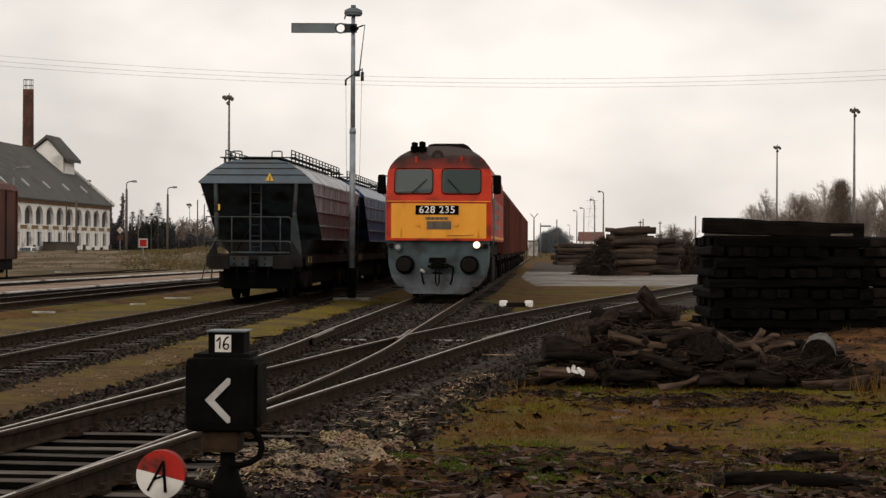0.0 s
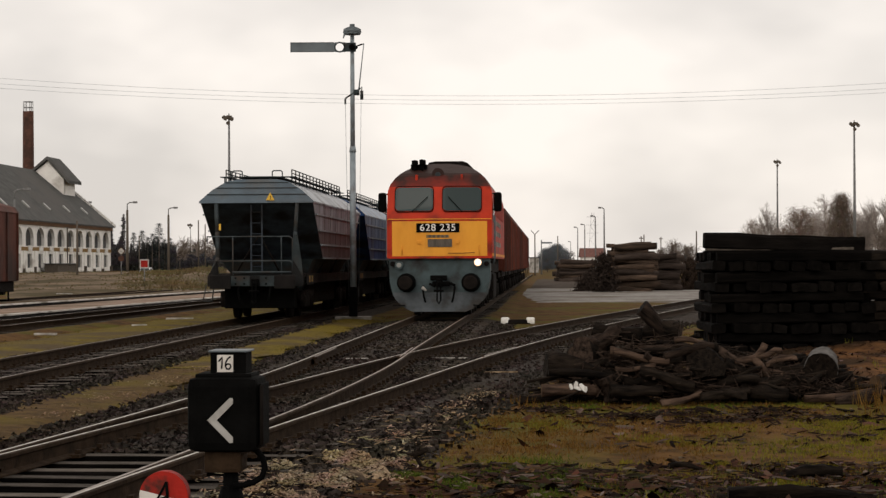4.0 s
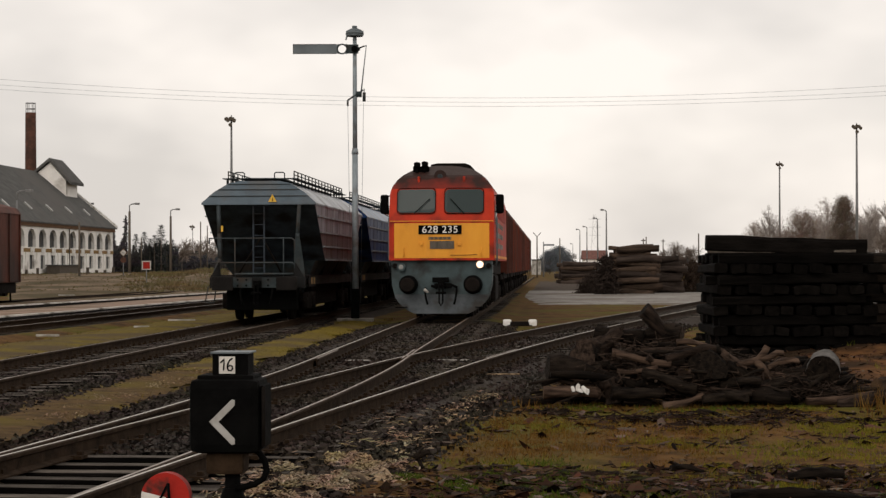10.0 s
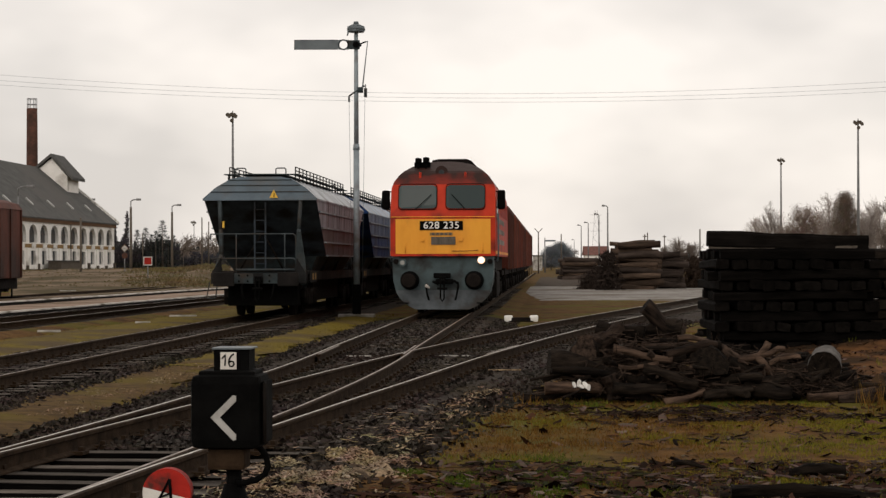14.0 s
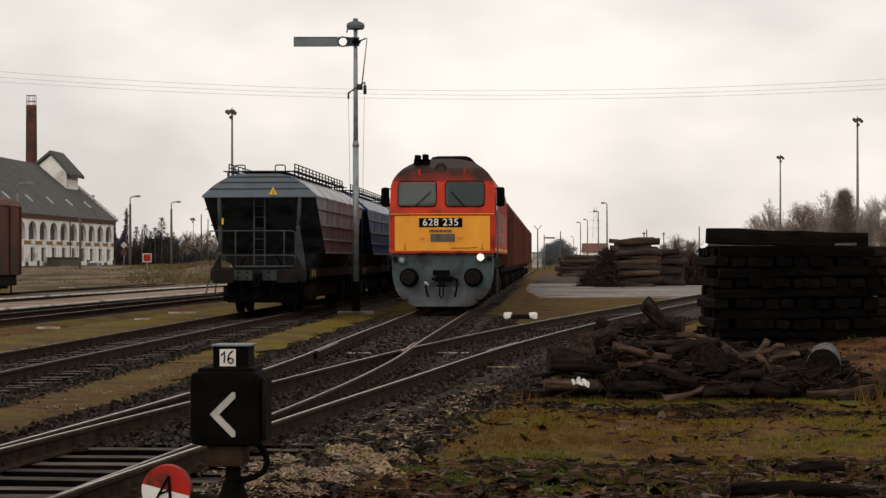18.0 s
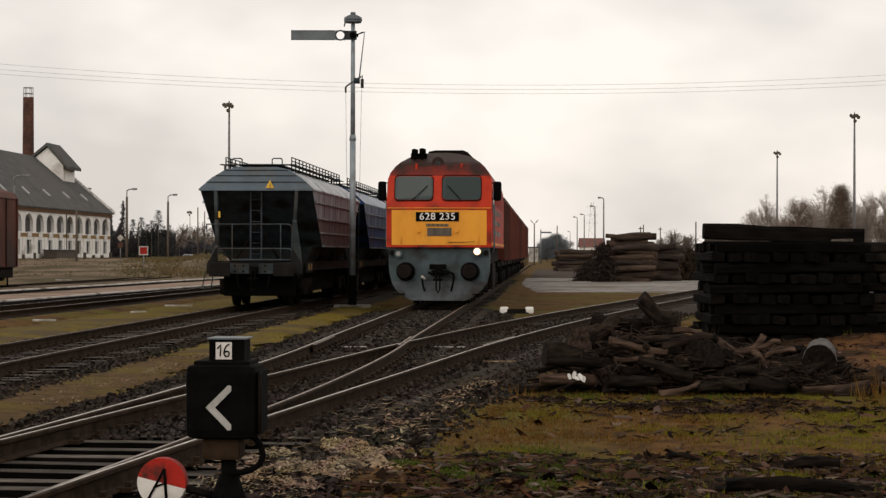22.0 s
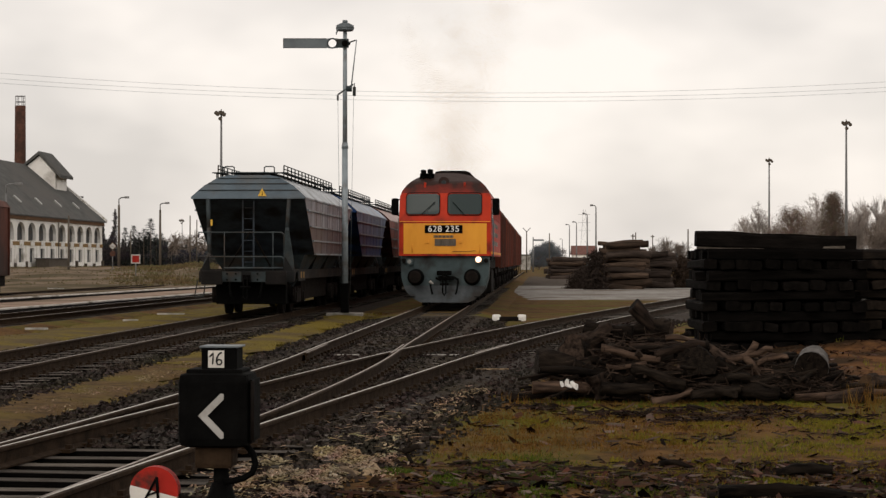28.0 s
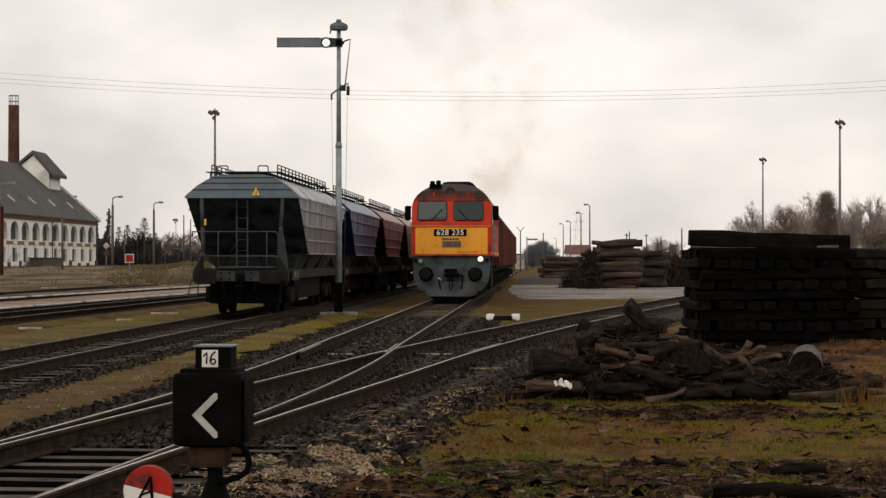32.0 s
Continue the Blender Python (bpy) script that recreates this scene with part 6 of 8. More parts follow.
def branch_pile():
    """A heap of cut branches, roots and short logs: most lie along the siding."""
    rnd = random.Random(21)
    random.seed(21)
    t = thing("branch_pile", pose(3.15, 26.6, -0.27), "dark heap of crooked branches, roots and short logs", "wood pile")

    def crest(u):
        ks = ((-2.0, 0.1), (-1.6, 0.50), (-1.05, 0.84), (-0.45, 0.82), (0.0, 0.70), (0.55, 0.62), (1.2, 0.52), (1.8, 0.36), (2.4, 0.12))
        for (a, ha), (b, hb) in zip(ks, ks[1:]):
            if u <= b:
                return ha + (hb - ha) * max(0.0, u - a) / (b - a) + 0.05 * noise.noise((u * 3.1, 0.0, 4.0))
        return 0.1

    wet, brown, mixed, pale = [M["barkwet"], M["barkwet"]], [M["bark"], M["bark"]], [M["barkwet"], M["bark"]], [M["peeled"], M["cut"]]
    kinds = []
    for k in range(18):
        L = (0.4, 0.55, 0.7, 0.9, 1.15)[k % 5]
        kinds.append(part("branch", log_mesh(L, rnd.uniform(0.018, 0.05), k * 2.1, rnd.uniform(0.03, 0.09), 8, 8, 0.4), (wet, wet, brown, wet, mixed, wet, brown, wet, pale)[k % 9], t))
    for i in range(285):
        o = kinds[i] if i < 18 else share(rnd.choice(kinds), t, Matrix())
        u, v = rnd.uniform(-1.6, 1.95), rnd.uniform(-0.7, 0.8)
        top = crest(u) * max(0.2, 1 - (v / 1.0) ** 2)
        o.matrix_basis = pose(u, v, 0.04 + top * rnd.uniform(0.05, 0.9), 0, rnd.gauss(0, 8), rnd.gauss(0, 24) + rnd.choice((0, 180)))
        q = rnd.uniform(0.5, 1.35)
        o.scale = (rnd.uniform(0.7, 1.3), q, q)
    # thin twigs through the heap
    segs = []
    for _ in range(3000):
        u, v = rnd.uniform(-1.6, 1.9), rnd.uniform(-0.75, 0.75)
        p = Vector((u, v, 0.03 + crest(u) * max(0.2, 1 - (v / 1.05) ** 2) * rnd.uniform(0.1, 1.02)))
        d = Vector((rnd.gauss(0, 1), rnd.gauss(0, 0.5), rnd.gauss(0.05, 0.28))).normalized() * rnd.uniform(0.08, 0.3)
        segs.append((p, p + d, rnd.uniform(0.004, 0.012), 0.003))
    sticks("brushwood", segs, M["bark"], t)["kind"] = "stuff"
    # the heavy pieces that lie on the near face: x, y, z, length, radius, lean, turn, bark, lumps
    for k, (x, y, z, L, r, ry, rz, mats, knob, lab) in enumerate((
            (-1.31, -0.30, 0.66, 0.46, 0.17, 6, 62, mixed, 0.25, "short thick log with a brown end"),
            (-1.52, -0.45, 0.42, 0.66, 0.165, 4, 8, wet, 0.15, "thick dark wet log"),
            (-1.10, -0.1, 0.82, 0.5, 0.11, -24, 30, brown, 0.3, ""), (-0.90, 0.1, 0.86, 0.62, 0.10, 14, -12, wet, 0.3, ""), (-0.62, 0.15, 0.80, 0.5, 0.09, -8, 20, mixed, 0.3, ""),
            (-0.36, 0.25, 0.97, 0.62, 0.105, 38, 8, [M["bark"], M["barkwet"]], 0.10, "stub of a trunk standing out of the heap"),
            (-0.28, 0.2, 0.88, 0.42, 0.11, 12, -25, mixed, 0.3, ""),
            (-0.68, -0.58, 0.60, 0.74, 0.060, 3, -4, pale, 0.2, "reddish peeled log"), (-0.74, -0.62, 0.47, 0.50, 0.038, 4, 5, pale, 0.2, "orange-brown peeled branch"),
            (-0.06, -0.52, 0.645, 0.66, 0.058, -5, 6, brown, 0.2, ""), (-0.03, -0.40, 0.755, 0.38, 0.05, -8, -10, pale, 0.2, ""), (-0.42, -0.55, 0.53, 0.46, 0.045, 28, 14, brown, 0.2, ""),
            (0.23, -0.50, 0.38, 0.40, 0.20, 20, 74, wet, 0.45, "dark lumpy root ball"), (0.55, -0.35, 0.56, 0.5, 0.06, 30, 20, brown, 0.3, ""), (0.62, -0.45, 0.35, 0.6, 0.07, 38, 10, wet, 0.4, ""),
            (1.12, -0.40, 0.50, 0.42, 0.045, -10, 8, pale, 0.3, ""), (1.05, -0.5, 0.30, 0.7, 0.08, -22, 24, wet, 0.4, ""), (1.38, -0.45, 0.30, 0.6, 0.09, -35, 40, wet, 0.4, ""),
            (1.76, -0.80, 0.115, 0.86, 0.066, -9, 6, pale, 0.25, "long tapering light brown log"), (1.99, -0.88, 0.075, 0.58, 0.085, -2, -4, brown, 0.25, "short brown log"),
            (2.42, -0.4, 0.20, 0.42, 0.12, 10, 30, [M["bark"], M["cut"]], 0.3, "weathered brown stump"), (2.3, -0.7, 0.10, 0.7, 0.06, -6, 16, pale, 0.3, ""),
            (-0.20, -0.86, 0.09, 0.56, 0.055, -14, 10, pale, 0.25, "light brown branch"), (0.35, -0.82, 0.12, 0.6, 0.06, -8, 14, wet, 0.3, ""), (-0.75, -0.80, 0.20, 0.66, 0.075, 5, 12, wet, 0.3, ""),
            (-1.56, -0.72, 0.17, 0.72, 0.095, 2, 4, pale, 0.2, "pale split log"), (-1.08, -0.78, 0.20, 0.30, 0.11, 70, 10, brown, 0.4, "upright stump"), (-0.35, -0.70, 0.32, 0.7, 0.07, 10, -8, wet, 0.4, ""),
            (-1.9, -0.6, 0.08, 0.6, 0.05, -3, 18, mixed, 0.3, ""), (0.85, -0.75, 0.16, 0.6, 0.08, 6, -14, wet, 0.4, ""))):
        part("log", log_mesh(L, r * (0.8 if mats is pale else 1.0), 31 + k * 1.7, 0.045, 12, 12, knob * 1.9), mats, t, lab, m=pose(x, y, z, 30 * k, ry, rz))
    # forked branch, peeled and light
    fork = bmesh.new()
    pipe(fork, [(0.52, -0.5, 0.50), (0.64, -0.52, 0.535), (0.78, -0.52, 0.57), (0.86, -0.5, 0.66), (0.90, -0.5, 0.74)], 0.045, 8)
    pipe(fork, [(0.78, -0.52, 0.57), (0.92, -0.52, 0.60), (1.02, -0.5, 0.66), (1.10, -0.5, 0.65)], 0.038, 8)
    pipe(fork, [(0.74, -0.52, 0.57), (0.84, -0.54, 0.46), (0.92, -0.54, 0.34)], 0.05, 8)
    part("forked_branch", fork, M["peeled"], t, "light brown forked branch")
    # torn white bark, and the thick round block with a grey bark and a dark end
    for x, z, a, q in ((-1.55, 0.235, 70, 0.04), (-1.49, 0.25, 100, 0.05), (-1.41, 0.23, 50, 0.055), (-1.37, 0.20, 95, 0.04), (-1.46, 0.215, 20, 0.04)):
        part("bark_patch", prism(bmesh.new(), [(-q, -0.2 * q), (-0.3 * q, -0.6 * q), (0.8 * q, -0.5 * q), (q, 0.3 * q), (0.1 * q, 0.6 * q), (-0.8 * q, 0.4 * q)], 0, 0.012), M["white"], t, "torn white bark", m=pose(x, -0.84, z, -30, a, 5))
    part("round_block", log_mesh(0.36, 0.215, 51, 0.0, 16, 4, 0.06), [M["greybark"], M["barkwet"]], t, "thick grey-barked round block with a dark end", m=pose(1.63, -0.35, 0.46, 0, -16, 76))


branch_pile()

# ------------------------------------------------------------ the long white building


def building():
    # local: x along the wall away from the viewer, y into the building
    P = 5.85
    x0, y0 = lane(200.35, -64.42)
    t = thing("factory_building", Matrix.Translation((x0, y0, 0.40)) @ pose(0, 0, 0, 0, 0, 90 - 2.955), "long white building with arched windows and a steep grey roof", "building")
    H, n0, n1 = 6.6, -10, 10
    L0, L1 = n0 * P, n1 * P - 0.15

    def arch(cx, w, z0, z1, n=9):
        r = w / 2
        return [(cx - r, z0)] + [(cx - r * math.cos(math.pi * i / n), z1 - r * 0.66 + r * 0.66 * math.sin(math.pi * i / n)) for i in range(n + 1)] + [(cx + r, z0)]

    bays = [i for i in range(n0, n1)]
    for i in bays:
        a, b = i * P, (i + 1) * P - (0.15 if i == n1 - 1 else 0)
        c = i * P + 2.0
        bm = bmesh.new()
        up = arch(c, 4.3, 3.75, 6.2)
        # wall of one bay with an arched and a square opening, as strips between the edges
        cols = sorted({a, b, c - 1.25, c + 1.25} | {x for x, _ in up})
        def bounds(x, eps):
            r = 2.15
            if abs(x + eps - c) < r:
                return 3.75, 6.2 - r * 0.66 + r * 0.66 * math.sqrt(max(0, 1 - ((x - c) / r) ** 2))
            return None
        for xa, xb in zip(cols, cols[1:]):
            e = (xb - xa) * 0.01
            cuts = []
            if abs((xa + xb) / 2 - c) < 1.25:
                cuts.append((0.9, 0.9, 2.75, 2.75))
            ba, bb = bounds(xa, e), bounds(xb, -e)
            if ba and bb:
                cuts.append((ba[0], bb[0], ba[1], bb[1]))
            za, zb = 0.0, 0.0
            for l0, l1, u0, u1 in cuts + [(H, H, None, None)]:
                if l0 > za or l1 > zb:
                    q = [bm.verts.new(p) for p in ((xa, 0, za), (xb, 0, zb), (xb, 0, l1), (xa, 0, l0))]
                    bm.faces.new(q)
                if u0 is not None:
                    rv = [bm.verts.new(p) for p in ((xa, 0, u0), (xb, 0, u1), (xb, 0.5, u1), (xa, 0.5, u0))]
                    bm.faces.new(rv)
                    sv = [bm.verts.new(p) for p in ((xa, 0, l0), (xb, 0, l1), (xb, 0.5, l1), (xa, 0.5, l0))]
                    bm.faces.new(sv)
                    za, zb = u0, u1
        for x in (c - 2.15, c + 2.15):
            q = [bm.verts.new(p) for p in ((x, 0, 3.75), (x, 0.5, 3.75), (x, 0.5, 4.78), (x, 0, 4.78))]
            bm.faces.new(q)
        for x in (c - 1.25, c + 1.25):
            q = [bm.verts.new(p) for p in ((x, 0, 0.9), (x, 0.5, 0.9), (x, 0.5, 2.75), (x, 0, 2.75))]
            bm.faces.new(q)
        bmesh.ops.remove_doubles(bm, verts=bm.verts, dist=0.0005)
        part("wall_bay", bm, M["wall"], t)
        w = part("arched_window", prism(bmesh.new(), arch(c, 4.3, 3.7, 6.2), 0.44, 0.49), M["pane"], t, "dark arched window")
        for xx in (c - 0.55, c + 0.55):
            part("mullion", bx(xx - 0.06, xx + 0.06, 0.41, 0.44, 3.75, 5.9), M["wood"], w)
        part("transom", bx(c - 2.1, c + 2.1, 0.41, 0.44, 4.9, 5.02), M["wood"], w)
        w = part("lower_window", bx(c - 1.24, c + 1.24, 0.30, 0.36, 0.91, 2.74), M["pane"], t, "small dark window")
        part("mullion", bx(c - 0.05, c + 0.05, 0.26, 0.30, 0.92, 2.73), M["white"], w)
        part("parapet", bx(c - 1.0, c + 1.0, -0.14, 0.0, 3.1, 3.8), M["white"], t, "pale parapet under the arch")
        part("pilaster", bx(i * P - 1.55, i * P - 0.30, -0.16, 0.0, 0, 3.1), M["wall"], t)
        part("ochre_band", bx(a, b, -0.06, 0.0, 3.12, 3.62), M["ochre"], t, "ochre painted band")
    part("eave_board", bx(L0 - 0.5, L1 + 0.5, -0.22, 0.05, H - 0.10, H + 0.40), M["eaves"], t, "brown eaves")
    # far gable and back walls
    W = 19.6
    part("gable_wall", prism(bmesh.new(), [(0, 0), (W, 0), (W, H), (W / 2, H + 8.45), (0, H)], 0, 0.4), M["wall"], t, m=Matrix.Translation((L1, 0, 0)) @ Matrix.Rotation(radians(90), 4, "Z") @ Matrix.Rotation(0, 4, "X"))
    part("downpipe", rod(bmesh.new(), (4 * P + 4.9, -0.2, 0), (4 * P + 4.9, -0.2, H), 0.09, seg=8), M["wood"], t, "grey rainwater downpipe")
    part("back_wall", bx(L0, L1, W - 0.4, W, 0, H), M["wall"], t)
    # roof
    bm = bmesh.new()
    pts = [(-0.32, H + 0.55), (W / 2, H + 9.0), (W + 0.32, H + 0.55), (W + 0.32, H + 0.36), (W / 2, H + 8.8), (-0.32, H + 0.36)]
    a = [bm.verts.new((L0, y, z)) for y, z in pts]
    b = [bm.verts.new((L1 + 1.6, y, z)) for y, z in pts]
    for i in range(6):
        bm.faces.new((a[i], a[(i + 1) % 6], b[(i + 1) % 6], b[i]))
    bm.faces.new(a[::-1])
    bm.faces.new(b)
    bmesh.ops.recalc_face_normals(bm, faces=bm.faces)
    part("roof", bm, M["slate"], t, "steep grey roof")
    verge = prism(bmesh.new(), [(-0.36, H + 0.40), (W / 2, H + 8.85), (W / 2, H + 9.38), (-0.36, H + 0.93)], 0, 0.5)
    part("verge_board", verge, M["white"], t, "white board along the gable edge", m=Matrix.Translation((L1 + 1.9, 0, 0)) @ Matrix.Rotation(radians(90), 4, "Z"))
    for i in range(n0, n1, 2):
        c = (i + 0.49) * P
        z = H + 2.3
        y = -0.32 + (z - H - 0.55) * (W / 2 + 0.32) / 8.45
        bm = bmesh.new()
        q = [bm.verts.new(p) for p in ((c - 0.35, y - 0.12, z + 0.1), (c + 0.35, y - 0.12, z + 0.1), (c + 0.35, y + 0.85, z + 1.0), (c - 0.35, y + 0.85, z + 1.0))]
        q2 = [bm.verts.new(v.co + Vector((0, 0.1, -0.25))) for v in q]
        bm.faces.new(q)
        for k in range(4):
            bm.faces.new((q[k], q2[k], q2[(k + 1) % 4], q[(k + 1) % 4]))
        part("skylight", bm, M["lens"], t, "pale roof light")
    # raised white monitor on the ridge, with its own pitched roof
    C = W / 2 - 0.4
    D = part("roof_monitor", prism(bmesh.new(), [(C - 4.1, 9.0), (C + 0.8, 9.0), (C + 0.8, 14.9), (C - 1.7, 16.9), (C - 4.1, 14.2)], 0, 7.5), M["wall"], t, "white raised gable on the roof", m=Matrix.Translation((L1 - 1.2, 0, 0)) @ Matrix.Rotation(radians(90), 4, "Z"))
    part("monitor_roof", prism(bmesh.new(), [(C - 5.0, 13.55), (C - 1.7, 17.1), (C + 1.4, 14.6), (C + 1.4, 15.0), (C - 1.7, 17.6), (C - 5.0, 14.0)], -0.5, 8.1), M["slate"], D)
    # low dark posts before the wall, one to a bay
    post = bx(-0.16, 0.16, -0.16, 0.16, 0, 1.15, bevel=0.03)
    me = bpy.data.meshes.new("bollard")
    post.to_mesh(me)
    post.free()
    me.materials.append(M["wood"])
    for i in range(-2, n1):
        x, y = lane(200.35 + i * P + 0.6, -63.3)
        ob = new("bollard", me)
        ob.matrix_basis = pose(x, y, 0.30, 0, 0, 7 * i)
        ob.scale = (1, 1, 0.8 + 0.25 * math.sin(i * 2.3))
        tagged(ob, "low dark wooden post before the white wall", "post", "posts before the wall")
    # chimney
    ch = thing("factory_chimney", pose(-731 * 330 / 3700.0, 330, 0.4), "round brown brick chimney with an iron crown", "chimney")
    part("shaft", rod(bmesh.new(), (0, 0, 0), (0, 0, 25.6), 1.0, 0.84, seg=20), M["brick"], ch)
    for k in range(6):
        a = k * math.pi / 3
        part("crown_post", rod(bmesh.new(), (0.75 * math.cos(a), 0.75 * math.sin(a), 25.5), (0.75 * math.cos(a), 0.75 * math.sin(a), 27.2), 0.05, seg=6), M["lamp"], ch)
    for z in (26.2, 27.1):
        part("crown_ring", pipe(bmesh.new(), [(0.75 * math.cos(i * math.pi / 6), 0.75 * math.sin(i * math.pi / 6), z) for i in range(13)], 0.05, 6), M["lamp"], ch)


building()

# ------------------------------------------------------------ poles, lamps, signs


def at_sight(px, y):
    """Sideways place at a distance y of what lies px to the right of the first view's axis (in thousandths)."""
    return px * y / 3700.0


def flood_mast(x, y, h, base=-0.2):
    t = thing("floodlight_mast", pose(x, y, base), "tall grey floodlight mast with a cluster of lamps", "lamp post", "floodlight masts")
    part("mast", rod(bmesh.new(), (0, 0, 0), (0, 0, h), h * 0.012, h * 0.0055, seg=10), M["lamp"], t)
    part("platform", bx(-0.38, 0.4, -0.2, 0.2, h - 0.09, h - 0.03), M["lamp"], t)
    for xx, zz in ((-0.40, 0.15), (-0.24, 0.02), (0.0, -0.4), (-0.02, 0.18), (0.2, 0.14), (0.36, -0.02)):
        bm = rod(bmesh.new(), (xx, -0.15, h + zz), (xx - 0.05, -0.55, h + zz - 0.12), 0.12, 0.19, seg=10)
        part("floodlight", bm, M["wood"], t)
    part("cap_rod", rod(bmesh.new(), (0, 0, h), (0, 0, h + 0.45), 0.05, seg=6), M["lamp"], t)


def street_lamp(x, y, h, side=1, base=-0.1, dark=False, reach=0.8):
    t = thing("street_lamp", pose(x, y, base), "slim street lamp with a curved arm", "lamp post", "street lamps")
    part("post", rod(bmesh.new(), (0, 0, 0), (0, 0, h * 0.9), h * (0.022 if dark else 0.014), h * (0.015 if dark else 0.010), seg=10), M["wood"] if dark else M["lamp"], t)
    part("arm", pipe(bmesh.new(), [(0, 0, h * 0.88), (0, 0, h * 0.98), (side * h * 0.05 * reach, 0, h), (side * h * 0.15 * reach, 0, h * 1.005)], h * 0.008, 6), M["lamp"], t)
    part("head", bx(min(side * h * 0.12 * reach, side * h * 0.22 * reach), max(side * h * 0.12 * reach, side * h * 0.22 * reach), -0.14, 0.14, h * 0.99, h * 1.018, bevel=0.03), M["lamp"], t)


flood_mast(at_sight(734, 215), 215, 15.9)
flood_mast(at_sight(597, 290), 290, 15.7)
flood_mast(at_sight(-375, 200), 200, 15.8)
flood_mast(at_sight(-444, 420), 420, 9.3, 0.3)
for px, y, h, sd, dk in ((-556, 215, 7.6, 1, True), (-483, 225, 7.3, 1, True), (-756, 150, 6.6, 1, False), (-636, 336, 11.3, 1, False)):
    street_lamp(at_sight(px, y), y, h, sd, 0.4, dk, 0.62 if dk or h > 9 else 0.8)
for px, y, h in ((289.5, 330, 10.5), (274, 380, 10.35), (255, 400, 9.2), (242.5, 430, 9.2), (230, 520, 7.2)):
    street_lamp(at_sight(px, y), y, h, -1, -0.2, False, 0.4)


def plain_pole(px, y, h, base=-0.2, r=0.11, cross=0.0, name="utility_pole"):
    t = thing(name, pose(at_sight(px, y), y, base), "dark wooden utility pole", "pole", "utility poles")
    part("pole", rod(bmesh.new(), (0, 0, 0), (0, 0, h), r, r * 0.7, seg=8), M["wood"], t)
    if cross:
        part("crossarm", bx(-cross, cross, -0.06, 0.06, h - 0.35, h - 0.22), M["wood"], t)
    return t


for px, y, h, c in ((-645, 180, 5.6, 0), (-535, 300, 6.0, 0), (-430, 290, 8.0, 0.0), (207, 330, 6.1, 0), (355, 300, 5.6, 0.3), (360, 310, 6.0, 0), (390, 340, 6.0, 0.3), (453, 260, 5.7, 0), (-418, 330, 8.2, 0)):
    plain_pole(px, y, h, cross=c)
yp = plain_pole(166.5, 300, 6.0)
part("fork", pipe(bmesh.new(), [(-0.55, 0, 6.5), (0, 0, 5.9), (0.55, 0, 6.5)], 0.06, 6), M["wood"], yp)


def far_signal():
    t = thing("semaphore_signal", pose(at_sight(178, 330), 330, -0.2), "small far semaphore with a level arm", "signal")
    part("mast", rod(bmesh.new(), (0, 0, 0), (0, 0, 5.5), 0.12, 0.08, seg=8), M["lamp"], t)
    part("arm", bx(0, 1.7, -0.05, 0.05, 4.9, 5.15), M["arm"], t)


far_signal()


def yard_signs():
    t = thing("red_board", pose(at_sight(-526, 150), 150, 0.15), "square red board with a white border on a post", "sign")
    part("post", rod(bmesh.new(), (0, 0, 0), (0, 0, 1.4), 0.04, seg=8), M["lamp"], t)
    part("border", bx(-0.33, 0.33, -0.05, -0.02, 1.15, 1.80), M["worn_white"], t)
    part("field", bx(-0.25, 0.25, -0.06, -0.051, 1.23, 1.72), M["signred"], t)
    t = thing("diamond_sign", pose(at_sight(-567, 180), 180, 0.4), "white diamond sign with a brown edge on a grey post", "sign")
    part("post", rod(bmesh.new(), (0, 0, 0), (0, 0, 2.0), 0.04, seg=8), M["lamp"], t)
    part("plate", bx(-0.2, 0.2, -0.06, -0.03, -0.2, 0.2), M["worn_white"], t, m=pose(0, 0, 2.35, 0, 45))
    part("rim", bx(-0.25, 0.25, -0.028, -0.01, -0.25, 0.25), M["eaves"], t, m=pose(0, 0, 2.35, 0, 45))
    part("disc", rod(bmesh.new(), (0, -0.05, 1.72), (0, -0.02, 1.72), 0.25, seg=20), M["brick"], t, "faded dark red round sign under the diamond")
    # clearance marker between the tracks: a lying beam with white ends
    t = thing("clearance_marker", pose(2.17, 59.2, -0.22, 0, 0, -6), "low concrete clearance beam with white painted ends", "marker")
    part("beam", bx(-0.36, 0.36, -0.09, 0.09, 0, 0.13, bevel=0.02), M["dirty"], t)
    for x in (-0.36, 0.36):
        part("white_end", bx(x - 0.12, x + 0.12, -0.095, 0.095, 0, 0.19, bevel=0.05), M["white"], t)
    # small white hut far down the line
    t = thing("white_hut", pose(at_sight(165, 420), 420, -0.25, 0, 0, -3), "small white hut far down the line", "building")
    part("wall", bx(-0.95, 0.95, 0, 3, 0, 2.9), M["concrete"], t)
    part("roof", bx(-1.1, 1.1, -0.2, 3.2, 2.9, 3.1), M["slate"], t)


yard_signs()


